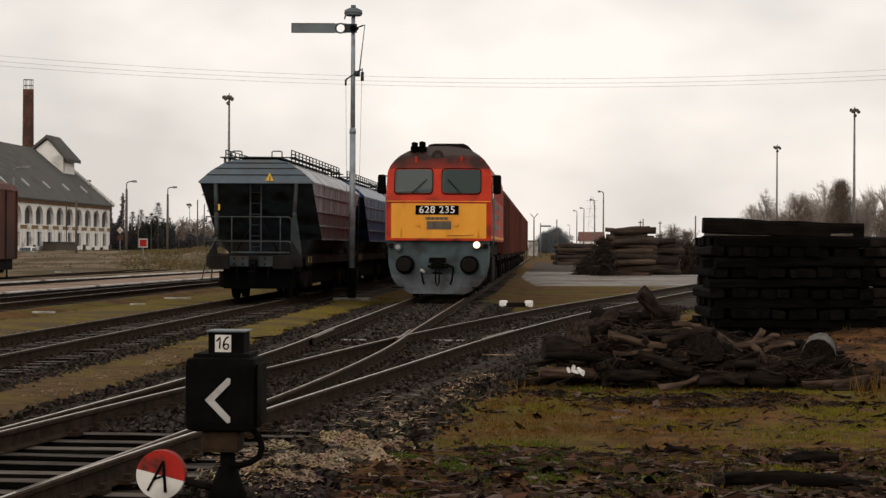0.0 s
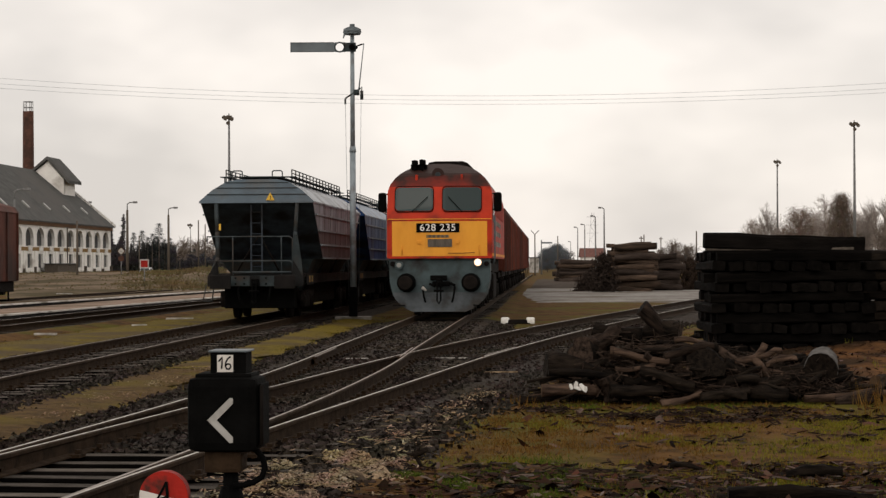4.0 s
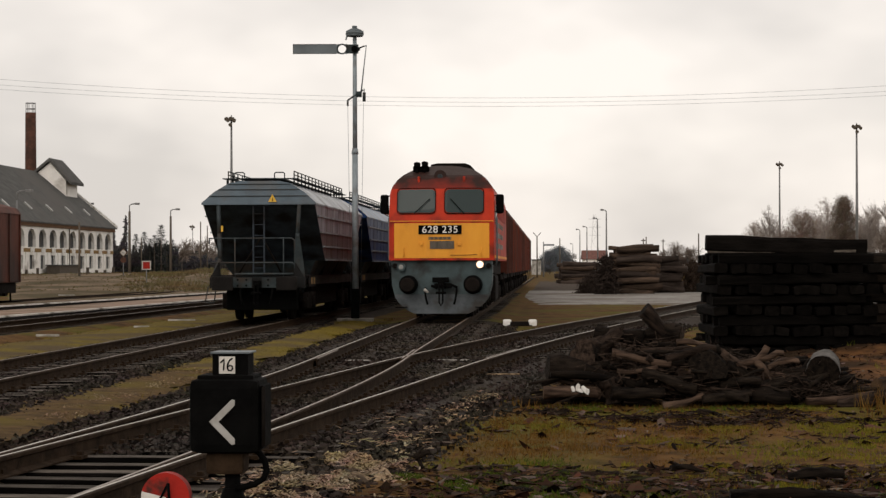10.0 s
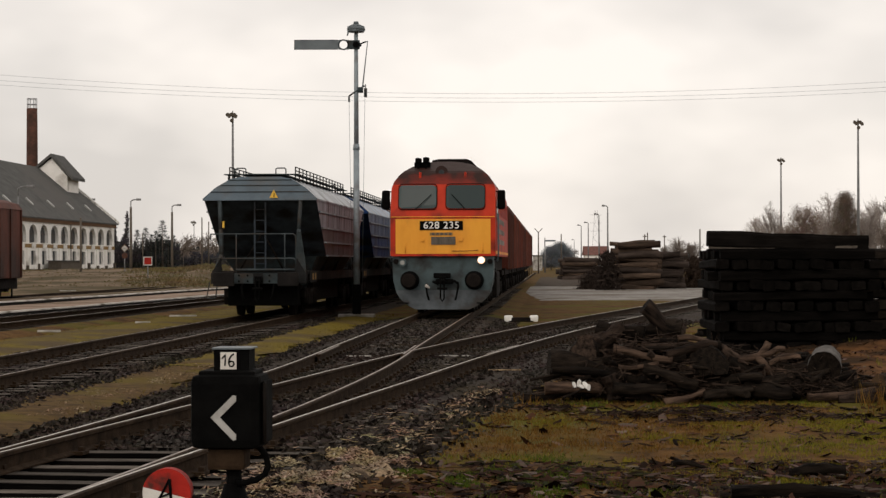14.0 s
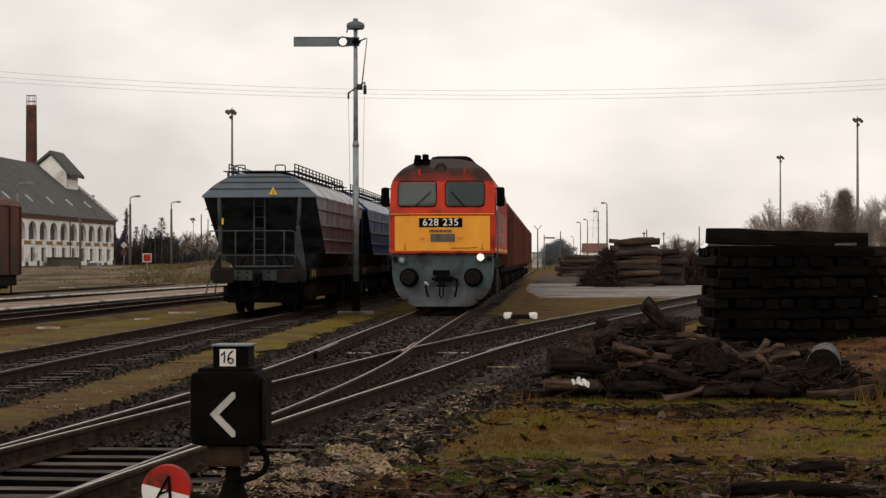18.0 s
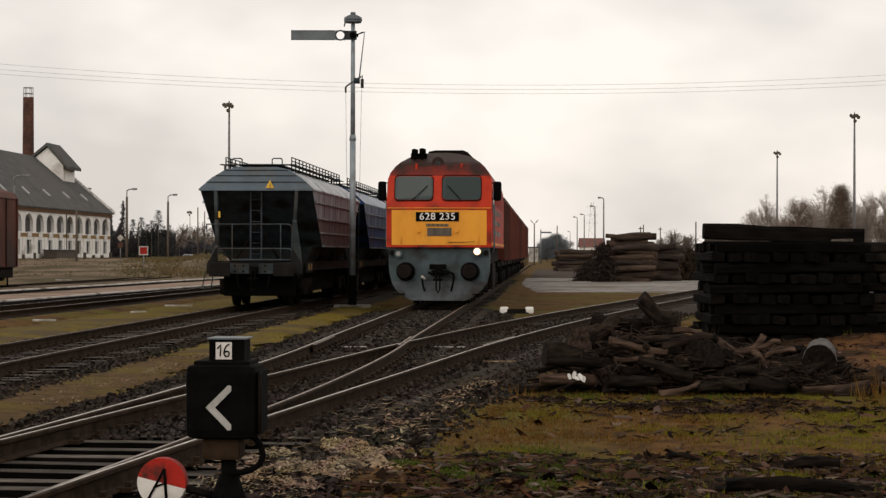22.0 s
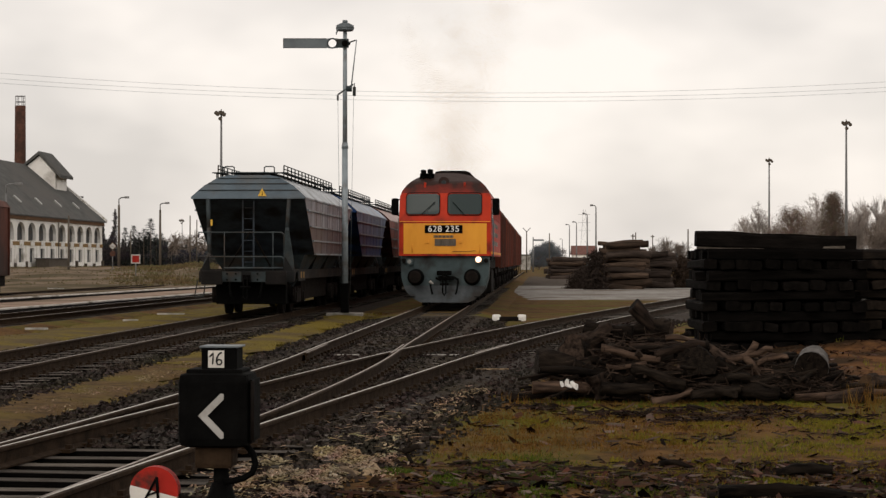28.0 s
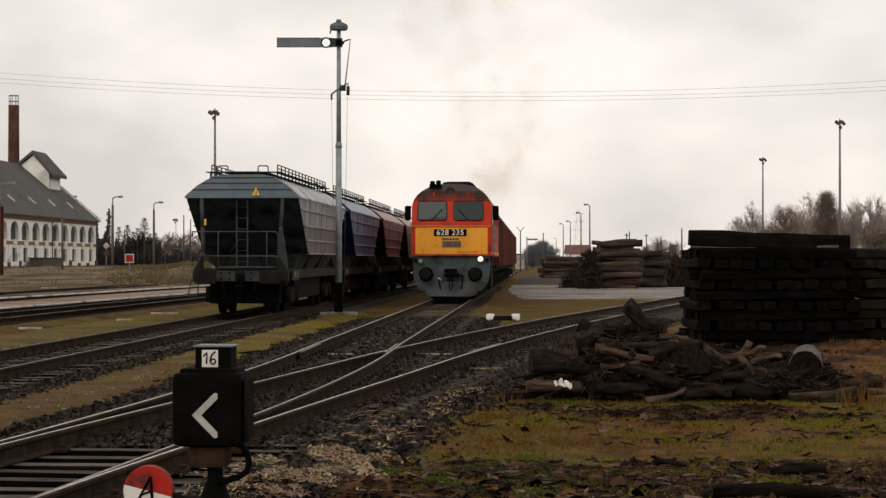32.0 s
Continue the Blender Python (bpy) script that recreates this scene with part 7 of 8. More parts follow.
def planks():
    for x, y, L, z, a in ((-9.67, 51, 0.55, -0.2, 2), (-8.42, 58.2, 0.42, -0.2, 4), (-8.2, 65.4, 0.85, -0.2, -2), (0.90, 31.5, 0.5, -0.16, 9), (-21.3, 118, 0.9, -0.1, 3), (-17.6, 119, 0.8, -0.1, -5), (-5.9, 33.5, 0.7, -0.165, 3), (-1.5, 36.4, 0.44, -0.165, 1), (0.13, 36.4, 0.66, -0.165, -1), (-1.48, 30.6, 0.3, -0.165, 2)):
        fresh = x > 0.5
        t = part("plank", bx(-L / 2, L / 2, -0.07 if y > 40 else -0.02, 0.07 if y > 40 else 0.02, 0, 0.05 if y > 40 else 0.022, bevel=0.006), M["chipsheet" if fresh else "concrete"], m=pose(x, y, z, 0, 0, a))
        tagged(t, "short light brown plank lying beside the track" if fresh else "short pale weathered plank lying beside the track", "plank", "planks")


planks()


def far_house():
    t = thing("house", pose(at_sight(270, 480), 480, -0.2), "small far house with a red tiled roof", "house")
    part("wall", bx(-2.7, 2.7, 0, 6, 0, 3.3), M["wall"], t)
    roof = bmesh.new()
    a = [roof.verts.new((-3.0, y, z)) for y, z in ((-0.4, 3.2), (3.0, 5.3), (6.4, 3.2))]
    b = [roof.verts.new((3.0, y, z)) for y, z in ((-0.4, 3.2), (3.0, 5.3), (6.4, 3.2))]
    for f in ((a[0], b[0], b[1], a[1]), (a[1], b[1], b[2], a[2]), (a[2], b[2], b[0], a[0]), (a[0], a[1], a[2]), (b[2], b[1], b[0])):
        roof.faces.new(f)
    part("roof", roof, M["roofred"], t)
    p = thing("pylon", pose(at_sight(269, 900), 900, -0.3), "far lattice power pylon", "pylon")
    for sx in (-1, 1):
        part("leg", rod(bmesh.new(), (sx * 2.2, 0, 0), (sx * 0.5, 0, 24), 0.05, seg=4), M["lamp"], p)
    for z in (15, 18.5, 22):
        part("crossarm", rod(bmesh.new(), (-2.6, 0, z), (2.6, 0, z), 0.05, seg=4), M["lamp"], p)
    for k in range(8):
        w0, w1 = 2.2 - 1.7 * k / 8, 2.2 - 1.7 * (k + 1) / 8
        sg = 1 if k % 2 else -1
        part("brace", rod(bmesh.new(), (sg * w0, 0, 3 * k), (-sg * w1, 0, 3 * k + 3), 0.035, seg=4), M["lamp"], p)


far_house()


def wires():
    for k, (zl, zm, zr) in enumerate(((8.78, 7.95, 8.30), (8.60, 7.82, 8.12), (8.46, 7.70, 8.0))):
        bm = bmesh.new()
        pts = []
        for i in range(41):
            u = -1 + 2 * i / 40
            # a hanging curve through three heights, carried on past the edges of the view
            z = zm + (zr - zl) / 2 * u + ((zr + zl) / 2 - zm) * u * u
            pts.append((17.0 * u * 1.35, 80 + k * 0.5, z + ((zr + zl) / 2 - zm) * u * u * 0.8))
        pipe(bm, pts, 0.005, 5)
        t = part("overhead_wire", bm, M["signal"])
        tagged(t, "thin wire hanging across the yard", "wire", "overhead wires")
    for sx, h in ((-22.95, 10.0), (22.95, 9.5)):
        plain = thing("wire_pole", pose(sx, 80.5, -0.25), "wooden pole that carries the wires", "pole", "wire poles")
        part("pole", rod(bmesh.new(), (0, 0, 0), (0, 0, h + 1.2), 0.16, 0.11, seg=10), M["wood"], plain)
        part("wire_board", bx(-0.1, 0.1, -0.75, 0.75, 8.75, 9.75), M["wood"], plain)


wires()

# ------------------------------------------------------------ trees and shrubs


def bare_tree(seed, spread, n, r0):
    """Limbs and fine twigs of a bare tree one metre high."""
    rnd = random.Random(seed)
    limbs, twigs = [], []

    def grow(p, d, length, r, depth):
        q = p + d * length
        (limbs if depth < 2 else twigs).append((p, q, r, r * 0.7))
        if depth >= 5:
            return
        for _ in range(n[depth]):
            e = (d + Vector((rnd.gauss(0, spread), rnd.gauss(0, spread), rnd.gauss(0.04, spread * 0.7)))).normalized()
            grow(p + d * length * rnd.uniform(0.35, 1.0), e, length * rnd.uniform(0.5, 0.85), r * 0.6, depth + 1)

    grow(Vector((0, 0, 0)), Vector((0, 0, 1)), 1.0, r0, 0)
    h = max(q.z for _, q, _, _ in twigs)
    return [[(p / h, q / h, ra, rb) for p, q, ra, rb in ls] for ls in (limbs, twigs)]


def plant_trees():
    shapes = []
    for k, (h, sp, n, lab) in enumerate(((9.5, 0.50, (5, 5, 5, 5, 5), "bare winter tree with a broad rounded twiggy crown"), (9.0, 0.48, (6, 5, 5, 5, 4), "bare winter tree with a rounded crown of fine twigs"),
                                         (10.0, 0.36, (6, 5, 5, 5, 4), "tall bare tree with a dense brown crown"), (4.2, 0.6, (5, 5, 4, 3, 3), "low bare shrub with a tangle of twigs"))):
        t = thing("bare_tree" if k < 3 else "bare_shrub", pose(0, 0, 0), lab, "tree" if k < 3 else "shrub", "bare trees")
        limbs, twigs = bare_tree(40 + k, sp, n, 0.14)
        sticks("trunk", [(p * h, q * h, a, b) for p, q, a, b in limbs], M["farwood" if k != 2 else "birchtwig"], t, 5)
        sticks("crown", [(p * h, q * h, min(0.04, max(a, 0.014)), min(0.03, max(b, 0.011))) for p, q, a, b in twigs], M["farwood" if k != 2 else "birchtwig"], t)
        shapes.append(t)
    spots = [(2, 752, 256, 0.92), (2, 770, 260, 1.0), (2, 790, 255, 1.04), (2, 812, 258, 0.95), (2, 838, 255, 1.05), (1, 870, 262, 1.1), 
             (3, 400, 330, 1.25), (3, 425, 335, 1.4), (3, 445, 330, 1.2), (0, 224, 440, 0.5), (3, 218, 440, 0.9),
             (3, -512, 245, 0.9), (3, -470, 260, 1.1), (3, -440, 270, 1.0), (3, -425, 280, 1.2), (3, -400, 280, 1.1), (3, 560, 240, 1.0), (3, 600, 240, 1.1), (3, 690, 285, 1.7), (3, 745, 280, 1.9), (3, 775, 240, 1.6), (3, 815, 242, 1.7), (3, 655, 285, 1.7), (2, 761, 262, 0.96), (2, 800, 264, 1.0)]
    first = set()
    for k, px, y, s in spots:
        if px < 0:
            y, s = y * 1.45, s * 1.45
        m = pose(at_sight(px, y), y, 0.3 if px < 0 else -0.25, 0, 0, (px * 7) % 360)
        o = shapes[k] if k not in first else copy_thing(shapes[k], m)
        first.add(k)
        o.matrix_basis = m
        o.scale = (s * 0.5, s * 0.5, s) if k == 2 and px > 700 else (s, s, s)


def leafy_tree(px, y, h, wide, material, label, seed):
    """A tree that keeps its withered leaves: trunk, limbs and a ragged crown of small leaves."""
    rnd = random.Random(seed)
    t = thing("leafy_tree", pose(at_sight(px, y), y, -0.25), label, "tree")
    limbs, ends = [(Vector((0, 0, 0)), Vector((0, 0, h * 0.8)), 0.14, 0.05)], []
    for _ in range(190):
        z = h * rnd.uniform(0.15, 0.94)
        a = rnd.uniform(0, 6.283)
        reach = wide * max(0.04, 1 - ((z / h - 0.40) / 0.58) ** 2) ** 0.75 * rnd.uniform(0.5, 1.0)
        q = Vector((reach * math.cos(a), reach * math.sin(a), z + reach * 0.12))
        limbs.append((Vector((0, 0, z * 0.8)), q, 0.05, 0.015))
        ends += [q, q * 0.75 + Vector((0, 0, z * 0.2))]
    sticks("trunk", limbs, M["farwood"], t, 5)
    vs, fs = [], []
    for q in ends:
        for _ in range(170 if material != M["oakleaf"] else 100):
            c = q + Vector((rnd.gauss(0, 0.3), rnd.gauss(0, 0.3), rnd.gauss(0, 0.27)))
            k = len(vs)
            vs += [c + Vector((rnd.gauss(0, 0.034), rnd.gauss(0, 0.034), rnd.gauss(0, 0.034))) for _ in range(3)]
            fs.append((k, k + 1, k + 2))
    raw("crown", vs, fs, material, t)


def fine_tree(px, y, h, wide, label, seed):
    """A bare tree with a rounded crown: rising limbs, each with fine twigs and sprigs."""
    rnd = random.Random(seed)

    def stray(s):
        return Vector((rnd.gauss(0, s), rnd.gauss(0, s), rnd.gauss(0, s)))

    t = thing("bare_tree", pose(at_sight(px, y), y, -0.25), label, "tree", "bare trees")
    limbs, fine = [(Vector((0, 0, 0)), Vector((0, 0, h * 0.55)), 0.13, 0.06), (Vector((0, 0, h * 0.55)), Vector((0.1, 0, h * 0.92)), 0.06, 0.015)], []
    for _ in range(150):
        a, u = rnd.uniform(0, 6.283), math.sqrt(rnd.random())
        z = 0.55 + 0.41 * rnd.uniform(-1, 1) * math.sqrt(1 - u * u * 0.9)
        q = Vector((u * wide * math.cos(a), u * wide * math.sin(a), h * z))
        p = Vector((0, 0, h * max(0.1, z - 0.1 - 0.22 * u)))
        limbs.append((p, q, 0.03, 0.01))
        for _ in range(9):
            s = p.lerp(q, rnd.uniform(0.35, 1))
            d = ((q - p).normalized() + stray(0.5)).normalized() * rnd.uniform(0.35, 0.8)
            fine.append((s, s + d, 0.011, 0.007))
            for _ in range(6):
                b = s + d * rnd.uniform(0.2, 1)
                fine.append((b, b + (d.normalized() + stray(0.6)).normalized() * rnd.uniform(0.2, 0.45), 0.008, 0.005))
    sticks("trunk", limbs, M["birchtwig"], t, 5)
    sticks("crown", fine, M["birchtwig"], t)


plant_trees()
for px, y, h, wide, seed in ((578, 263, 9.1, 1.8, 1), (558, 270, 8.0, 1.8, 2), (683, 264, 10.9, 2.1, 4), (604, 275, 7.4, 1.7, 6), (670, 278, 9.4, 1.9, 7), (745, 262, 8.2, 1.3, 9), (800, 268, 8.6, 1.7, 10), (835, 268, 9.6, 1.8, 11)):
    fine_tree(px, y, h, wide, "bare winter tree with a rounded crown of fine grey twigs", seed)
leafy_tree(635, 258, 9.0, 2.9, M["oakleaf"], "oak with withered brown leaves on a rounded crown", 3)
leafy_tree(189, 430, 4.9, 2.5, M["hazeleaf"], "far dense tree with distance haze painted in its leaves", 21)
leafy_tree(206, 436, 5.9, 2.9, M["hazeleaf"], "far dense tree with distance haze painted in its leaves", 22)
leafy_tree(711, 250, 10.3, 2.0, M["bushleaf"], "tall dark tree with dense brown-green leaves", 8)


def conifers():
    rnd = random.Random(77)
    t = thing("conifer", pose(0, 0, 0), "dark green conifer at the yard's edge", "tree", "conifers")
    part("trunk", rod(bmesh.new(), (0, 0, 0), (0, 0, 5.6), 0.12, 0.02, seg=6), M["farwood"], t)
    vs, fs = [], []
    for i in range(900):
        z = rnd.uniform(0.5, 5.8)
        r = (6.0 - z) * 0.27 * rnd.uniform(0.2, 1.1)
        a = rnd.uniform(0, 6.283)
        c = Vector((r * math.cos(a), r * math.sin(a), z))
        d = Vector((math.cos(a), math.sin(a), rnd.uniform(-0.5, 0.2))) * rnd.uniform(0.15, 0.4)
        s = Vector((-math.sin(a), math.cos(a), rnd.uniform(-0.3, 0.3))) * rnd.uniform(0.04, 0.1)
        k = len(vs)
        vs += [c - s, c + s, c + d]
        fs.append((k, k + 1, k + 2))
    raw("crown", vs, fs, M["conifer"], t)
    spots = [(-500, 230, 0.95), (-520, 235, 0.7), (-512, 228, 0.75), (-488, 240, 0.6), (-535, 240, 0.65), (-430, 300, 0.7), (-475, 250, 0.55), (-545, 238, 0.8), (-530, 242, 0.85), (-505, 236, 0.72), (-490, 236, 0.66), (-480, 245, 0.7), (-549, 250, 0.6), (-463, 260, 0.5)]
    for i, (px, y, s) in enumerate(spots):
        y, s = y * 1.45, s * 1.45
        m = pose(at_sight(px, y), y, 0.3, 0, 0, px)
        o = t if i == 0 else copy_thing(t, m)
        o.matrix_basis = m
        o.scale = (s * 1.2, s * 1.2, s)


conifers()


def far_woods():
    """Low bands of bare wood and scrub along the horizon."""
    rnd = random.Random(9)
    for name, lo, hi, y, h0, h1, n, base in (("far_woods_left", -590, -330, 425, 3.0, 7.5, 6500, 0.4), ("far_woods_middle", 120, 300, 620, 1.0, 5.0, 1800, -0.3), ("far_woods_right", 300, 900, 420, 1.5, 4.6, 5200, -0.3)):
        segs = []
        for _ in range(n):
            px = rnd.uniform(lo, hi)
            yy = y + rnd.uniform(-15, 15)
            x = at_sight(px, yy)
            top = h0 + (h1 - h0) * (0.5 + 0.5 * noise.noise((px * 0.035, 2.0, 0))) * rnd.uniform(0.3, 1)
            z = rnd.uniform(0, top)
            p = Vector((x, yy, base + z * 0.6))
            segs.append((p, p + Vector((rnd.gauss(0, 0.5), rnd.gauss(0, 0.5), rnd.uniform(0.5, 1.5))), 0.06, 0.03))
        ob = sticks(name, segs, M["farwood"], None)
        tagged(ob, "low band of bare scrub and woods on the horizon", "woods", kind="stuff")


far_woods()


def thicket():
    """Dense scrub with small withered leaves along the edge of the yard."""
    rng = np.random.default_rng(61)
    rows = []
    for px0, px1, y, h, n in ((-592, -492, 345, 5.2, 12000), (-594, -560, 352, 9.5, 7000), (-500, -380, 385, 4.4, 9000), (-535, -470, 350, 6.2, 9000), (-470, -330, 420, 3.8, 7000), (215, 330, 420, 2.2, 4000), (430, 480, 300, 3.4, 3500), (480, 900, 300, 3.2, 9000)):
        for _ in range(n):
            px, yy = rng.uniform(px0, px1), y + rng.uniform(-5, 5)
            top = h * (0.72 + 0.45 * noise.noise((px * 0.06, y, 0)) + 0.3 * noise.noise((px * 0.23, y, 3)))
            z = top * rng.random() ** 0.8
            size = rng.uniform(0.06, 0.16) * (1.4 if px < 0 else 1)
            rows.append((at_sight(px, yy), yy, (0.25 if px < 0 else -0.3) + z, rng.uniform(0, 6.28), *rng.normal(0, 0.8, 2), size, size, size * rng.uniform(1, 3)))
    scatter("thicket", [(-0.5, 0, 0), (0.5, 0, 0), (0.15, 0.25, 1)], [(0, 1, 2)], rows, M["thicket"], "dense dull brown-grey thicket at the edge of the yard", "shrubs")


thicket()


def bank_weeds():
    rng = np.random.default_rng(31)
    rows = []
    for _ in range(30000):
        y = rng.uniform(128, 215)
        u = rng.random()
        x = (-0.215 + 0.112 * u) * y
        dense = 0.06 + 0.94 * min(1.0, max(0.0, (u - 0.50 + 0.2 * noise.noise((x * 0.2, y * 0.03, 5.0))) * 5))
        if rng.random() > dense * (0.6 + noise.noise((x * 0.15, y * 0.06, 2.0))):
            continue
        h = rng.uniform(0.05, 0.24) * (0.5 + 0.9 * dense)
        rows.append((x, y, bank_height(x, y) - 0.02, rng.uniform(0, 6.28), *rng.normal(0, 0.35, 2), rng.uniform(0.08, 0.22), h * 0.4, h))
    for _ in range(2500):
        s_ = rng.uniform(150, 262)
        x, y = lane(s_, -63.7 + rng.normal(0, 0.3))
        h = rng.uniform(0.15, 0.6)
        rows.append((x, y, 0.38, rng.uniform(0, 6.28), *rng.normal(0, 0.2, 2), rng.uniform(0.05, 0.12), h * 0.4, h))
    scatter("dry_weeds", [(-0.5, 0, 0), (0.5, 0, 0), (0.15, 0.25, 1)], [(0, 1, 2)], rows, M["bankgrass"], "dry brown weeds and tall grass on the bank", "weeds")
    x, y = lane(213.6, -62.9)
    t = thing("low_shed", pose(x, y, 0.30, 0, 0, -2.955), "low dark wooden shed before the white building", "shed")
    part("wall", bx(-0.9, 0.9, 0, 11.5, 0, 1.45, bevel=0.03), M["wood"], t)
    part("roof", bx(-1.05, 1.05, -0.15, 11.65, 1.45, 1.56), M["slate"], t)


bank_weeds()

# ------------------------------------------------------------ loose stones, litter, grass
STONE_V = [(-1, -0.7, -0.4), (0.9, -0.9, -0.5), (1, 0.8, -0.3), (-0.8, 1, -0.5), (-0.6, -0.5, 0.6), (0.6, -0.6, 0.5), (0.5, 0.6, 0.7), (-0.5, 0.6, 0.5)]
STONE_F = [(0, 1, 5, 4), (1, 2, 6, 5), (2, 3, 7, 6), (3, 0, 4, 7), (4, 5, 6, 7)]
CHIP_V = [(-1, -0.1, 0.06), (-0.55, -0.55, 0.0), (0.45, -0.6, 0.03), (1, -0.05, 0.1), (0.6, 0.5, 0.03), (-0.6, 0.55, 0.0), (0.05, -0.05, 0.14)]
CHIP_F = [(0, 1, 6), (1, 2, 6), (2, 3, 6), (3, 4, 6), (4, 5, 6), (5, 0, 6)]
BLADE_V = [(-0.5, 0, 0), (0.5, 0, 0), (0.15, 0.25, 1)]
BLADE_F = [(0, 1, 2)]


def x_on(line, y):
    for (ax, ay), (bx_, by) in zip(line, line[1:]):
        if ay <= y <= by:
            return ax + (bx_ - ax) * (y - ay) / (by - ay)
    return 0.0


def loose():
    rng = np.random.default_rng(4)
    full, div = near_line + main_leg + main_far, near_line + side_leg + side_far
    rows = []
    for line, n, lo, hi, half in ((full, 19000, 11, 60, 2.2), (div, 16000, 14, 60, 2.35), (hop_line, 19000, 21, 62, 2.1)):
        for _ in range(n):
            u = rng.random()
            y = lo + (hi - lo) * u ** 1.6
            o = rng.uniform(-half, half)
            if abs(abs(o) - 0.7535) < 0.09 or (y < 18.5 and abs(o) < 1.2):
                continue
            s = rng.uniform(0.018, 0.042)
            z = -0.205 - max(0, abs(o) - 1.7) * 0.16 + ((-0.055 if y < 18 else 0.018 if line is hop_line else 0.045) if abs(o) < 1.25 else 0.022)
            rows.append((x_on(line, y) + o, y, z + rng.uniform(-0.026, 0.006), *rng.uniform(0, 6.28, 3), s, s * rng.uniform(0.7, 1.2), s * rng.uniform(0.6, 1.0)))
    scatter("ballast_stones", STONE_V, STONE_F, rows, M["stone"], "loose dark grey ballast stones", "stones")

    def edge(y):
        return x_on(div, y) + 2.1

    rows = []
    for _ in range(21000):
        y = 13.5 + 22 * rng.random() ** 1.7
        x = edge(y) + 0.15 + rng.uniform(0.0, 7.0)
        heavy = 1.0 if y < 17.2 else 0.10 if y < 21.6 else 0.40 if y < 25.5 else 0.15
        if rng.random() > heavy * (0.55 + 0.9 * noise.noise((x * 0.7, y * 0.5, 8.0)) + 0.3):
            continue
        s = rng.uniform(0.015, 0.05) * (1 + 1.6 * (rng.random() < 0.12))
        rows.append((x, y, lift(x, y) + 0.008, rng.uniform(0, 6.28), *rng.normal(0, 0.30, 2), s, s * rng.uniform(0.5, 1.0), s * 1.4))
    bark, clumps = [], []
    for _ in range(7600):
        y = 14.2 + 3.9 * rng.random() ** 1.2
        x = edge(y) + rng.uniform(0.1, 7.5)
        drift = 0.50 + 1.1 * noise.noise((x * 0.9, y * 1.3, 12.0)) + 0.5 * noise.noise((x * 3.0, y * 3.0, 2.0)) + min(0.3, 0.22 * (x - 1.1))
        if rng.random() > drift:
            continue
        s = rng.uniform(0.018, 0.07) * (1 + 0.9 * (rng.random() < 0.16))
        bark.append((x, y, lift(x, y) + 0.02, rng.uniform(0, 6.28), *rng.normal(0, 0.17, 2), s * 1.1, s * rng.uniform(0.35, 0.8), s * 1.5))
    for cx, cy, n, r in ((3.0, 22.7, 170, 0.26), (2.1, 23.7, 130, 0.26), (3.9, 24.4, 110, 0.28), (1.3, 24.7, 100, 0.22), (2.75, 23.9, 90, 0.24), (3.5, 23.3, 70, 0.2), (4.3, 23.2, 60, 0.3), (2.6, 20.2, 30, 0.4), (4.2, 20.8, 40, 0.4)):
        for _ in range(n):
            x, y = cx + rng.normal(0, r), cy + rng.normal(0, r * 0.8)
            s = rng.uniform(0.02, 0.075)
            clumps.append((x, y, lift(x, y) + 0.03, rng.uniform(0, 6.28), *rng.normal(0, 0.2, 2), s * 1.4, s * rng.uniform(0.3, 0.7), s * 2))
    scatter("bark_clumps", CHIP_V, CHIP_F, clumps, M["darkscraps"], "black wet bark lying in clumps before the wood heap", "bark")
    scatter("bark_scraps", CHIP_V, CHIP_F, bark, M["scraps"], "dark wet bark scraps in the foreground", "bark")
    scatter("leaf_litter", CHIP_V, CHIP_F, rows, M["litter"], "dark fallen leaves and bark scraps on the earth", "leaf litter")
    rows = []
    for _ in range(17000):
        y = rng.normal(16.9, 1.1) if rng.random() < 0.5 else 15 + 12.5 * rng.random() ** 1.4
        x = -0.96 + 0.15 * (y - 16.6) + rng.normal(0, 0.12 + max(0, 20.5 - y) * 0.035)
        if noise.noise((x * 2.2, y * 1.2, 3.0)) + 0.5 * noise.noise((x * 6.0, y * 3.0, 3.0)) < 0.02:
            continue
        s = rng.uniform(0.010, 0.034)
        o = x - x_on(div, y)
        if y > 18.5 and rng.random() < 0.72:
            continue
        rows.append((x, y, -0.150 - max(0, o - 1.6) * 0.13 + rng.uniform(-0.01, 0.012), rng.uniform(0, 6.28), *rng.normal(0, 0.3, 2), s, s * rng.uniform(0.3, 0.8), s))
    for _ in range(1500):
        s_ = rng.uniform(-38, -26)
        x, y = lane(s_, -2.55 + rng.normal(0, 0.22))
        s = rng.uniform(0.008, 0.026)
        if noise.noise((x * 1.1, y * 0.8, 3.0)) > 0:
            rows.append((x, y, -0.19, rng.uniform(0, 6.28), *rng.normal(0, 0.3, 2), s, s * 0.5, s))
    for _ in range(300):
        y = 15.2 + 8.5 * rng.random() ** 1.3
        x = edge(y) - 0.55 + rng.normal(0, 0.42)
        if noise.noise((x * 1.3, y * 0.9, 17.0)) < -0.12:
            continue
        o = x - x_on(div, y)
        s = rng.uniform(0.025, 0.07)
        rows.append((x, y, -0.145 - max(0, o - 1.6) * 0.13 + rng.uniform(-0.005, 0.015), rng.normal(0, 0.35), *rng.normal(0, 0.12, 2), s, s * rng.uniform(0.08, 0.2), s * 0.5))
    scatter("bark_chips", CHIP_V, CHIP_F, rows, M["chips"], "pale wood chips and sawdust along the ballast edge", "wood chips")

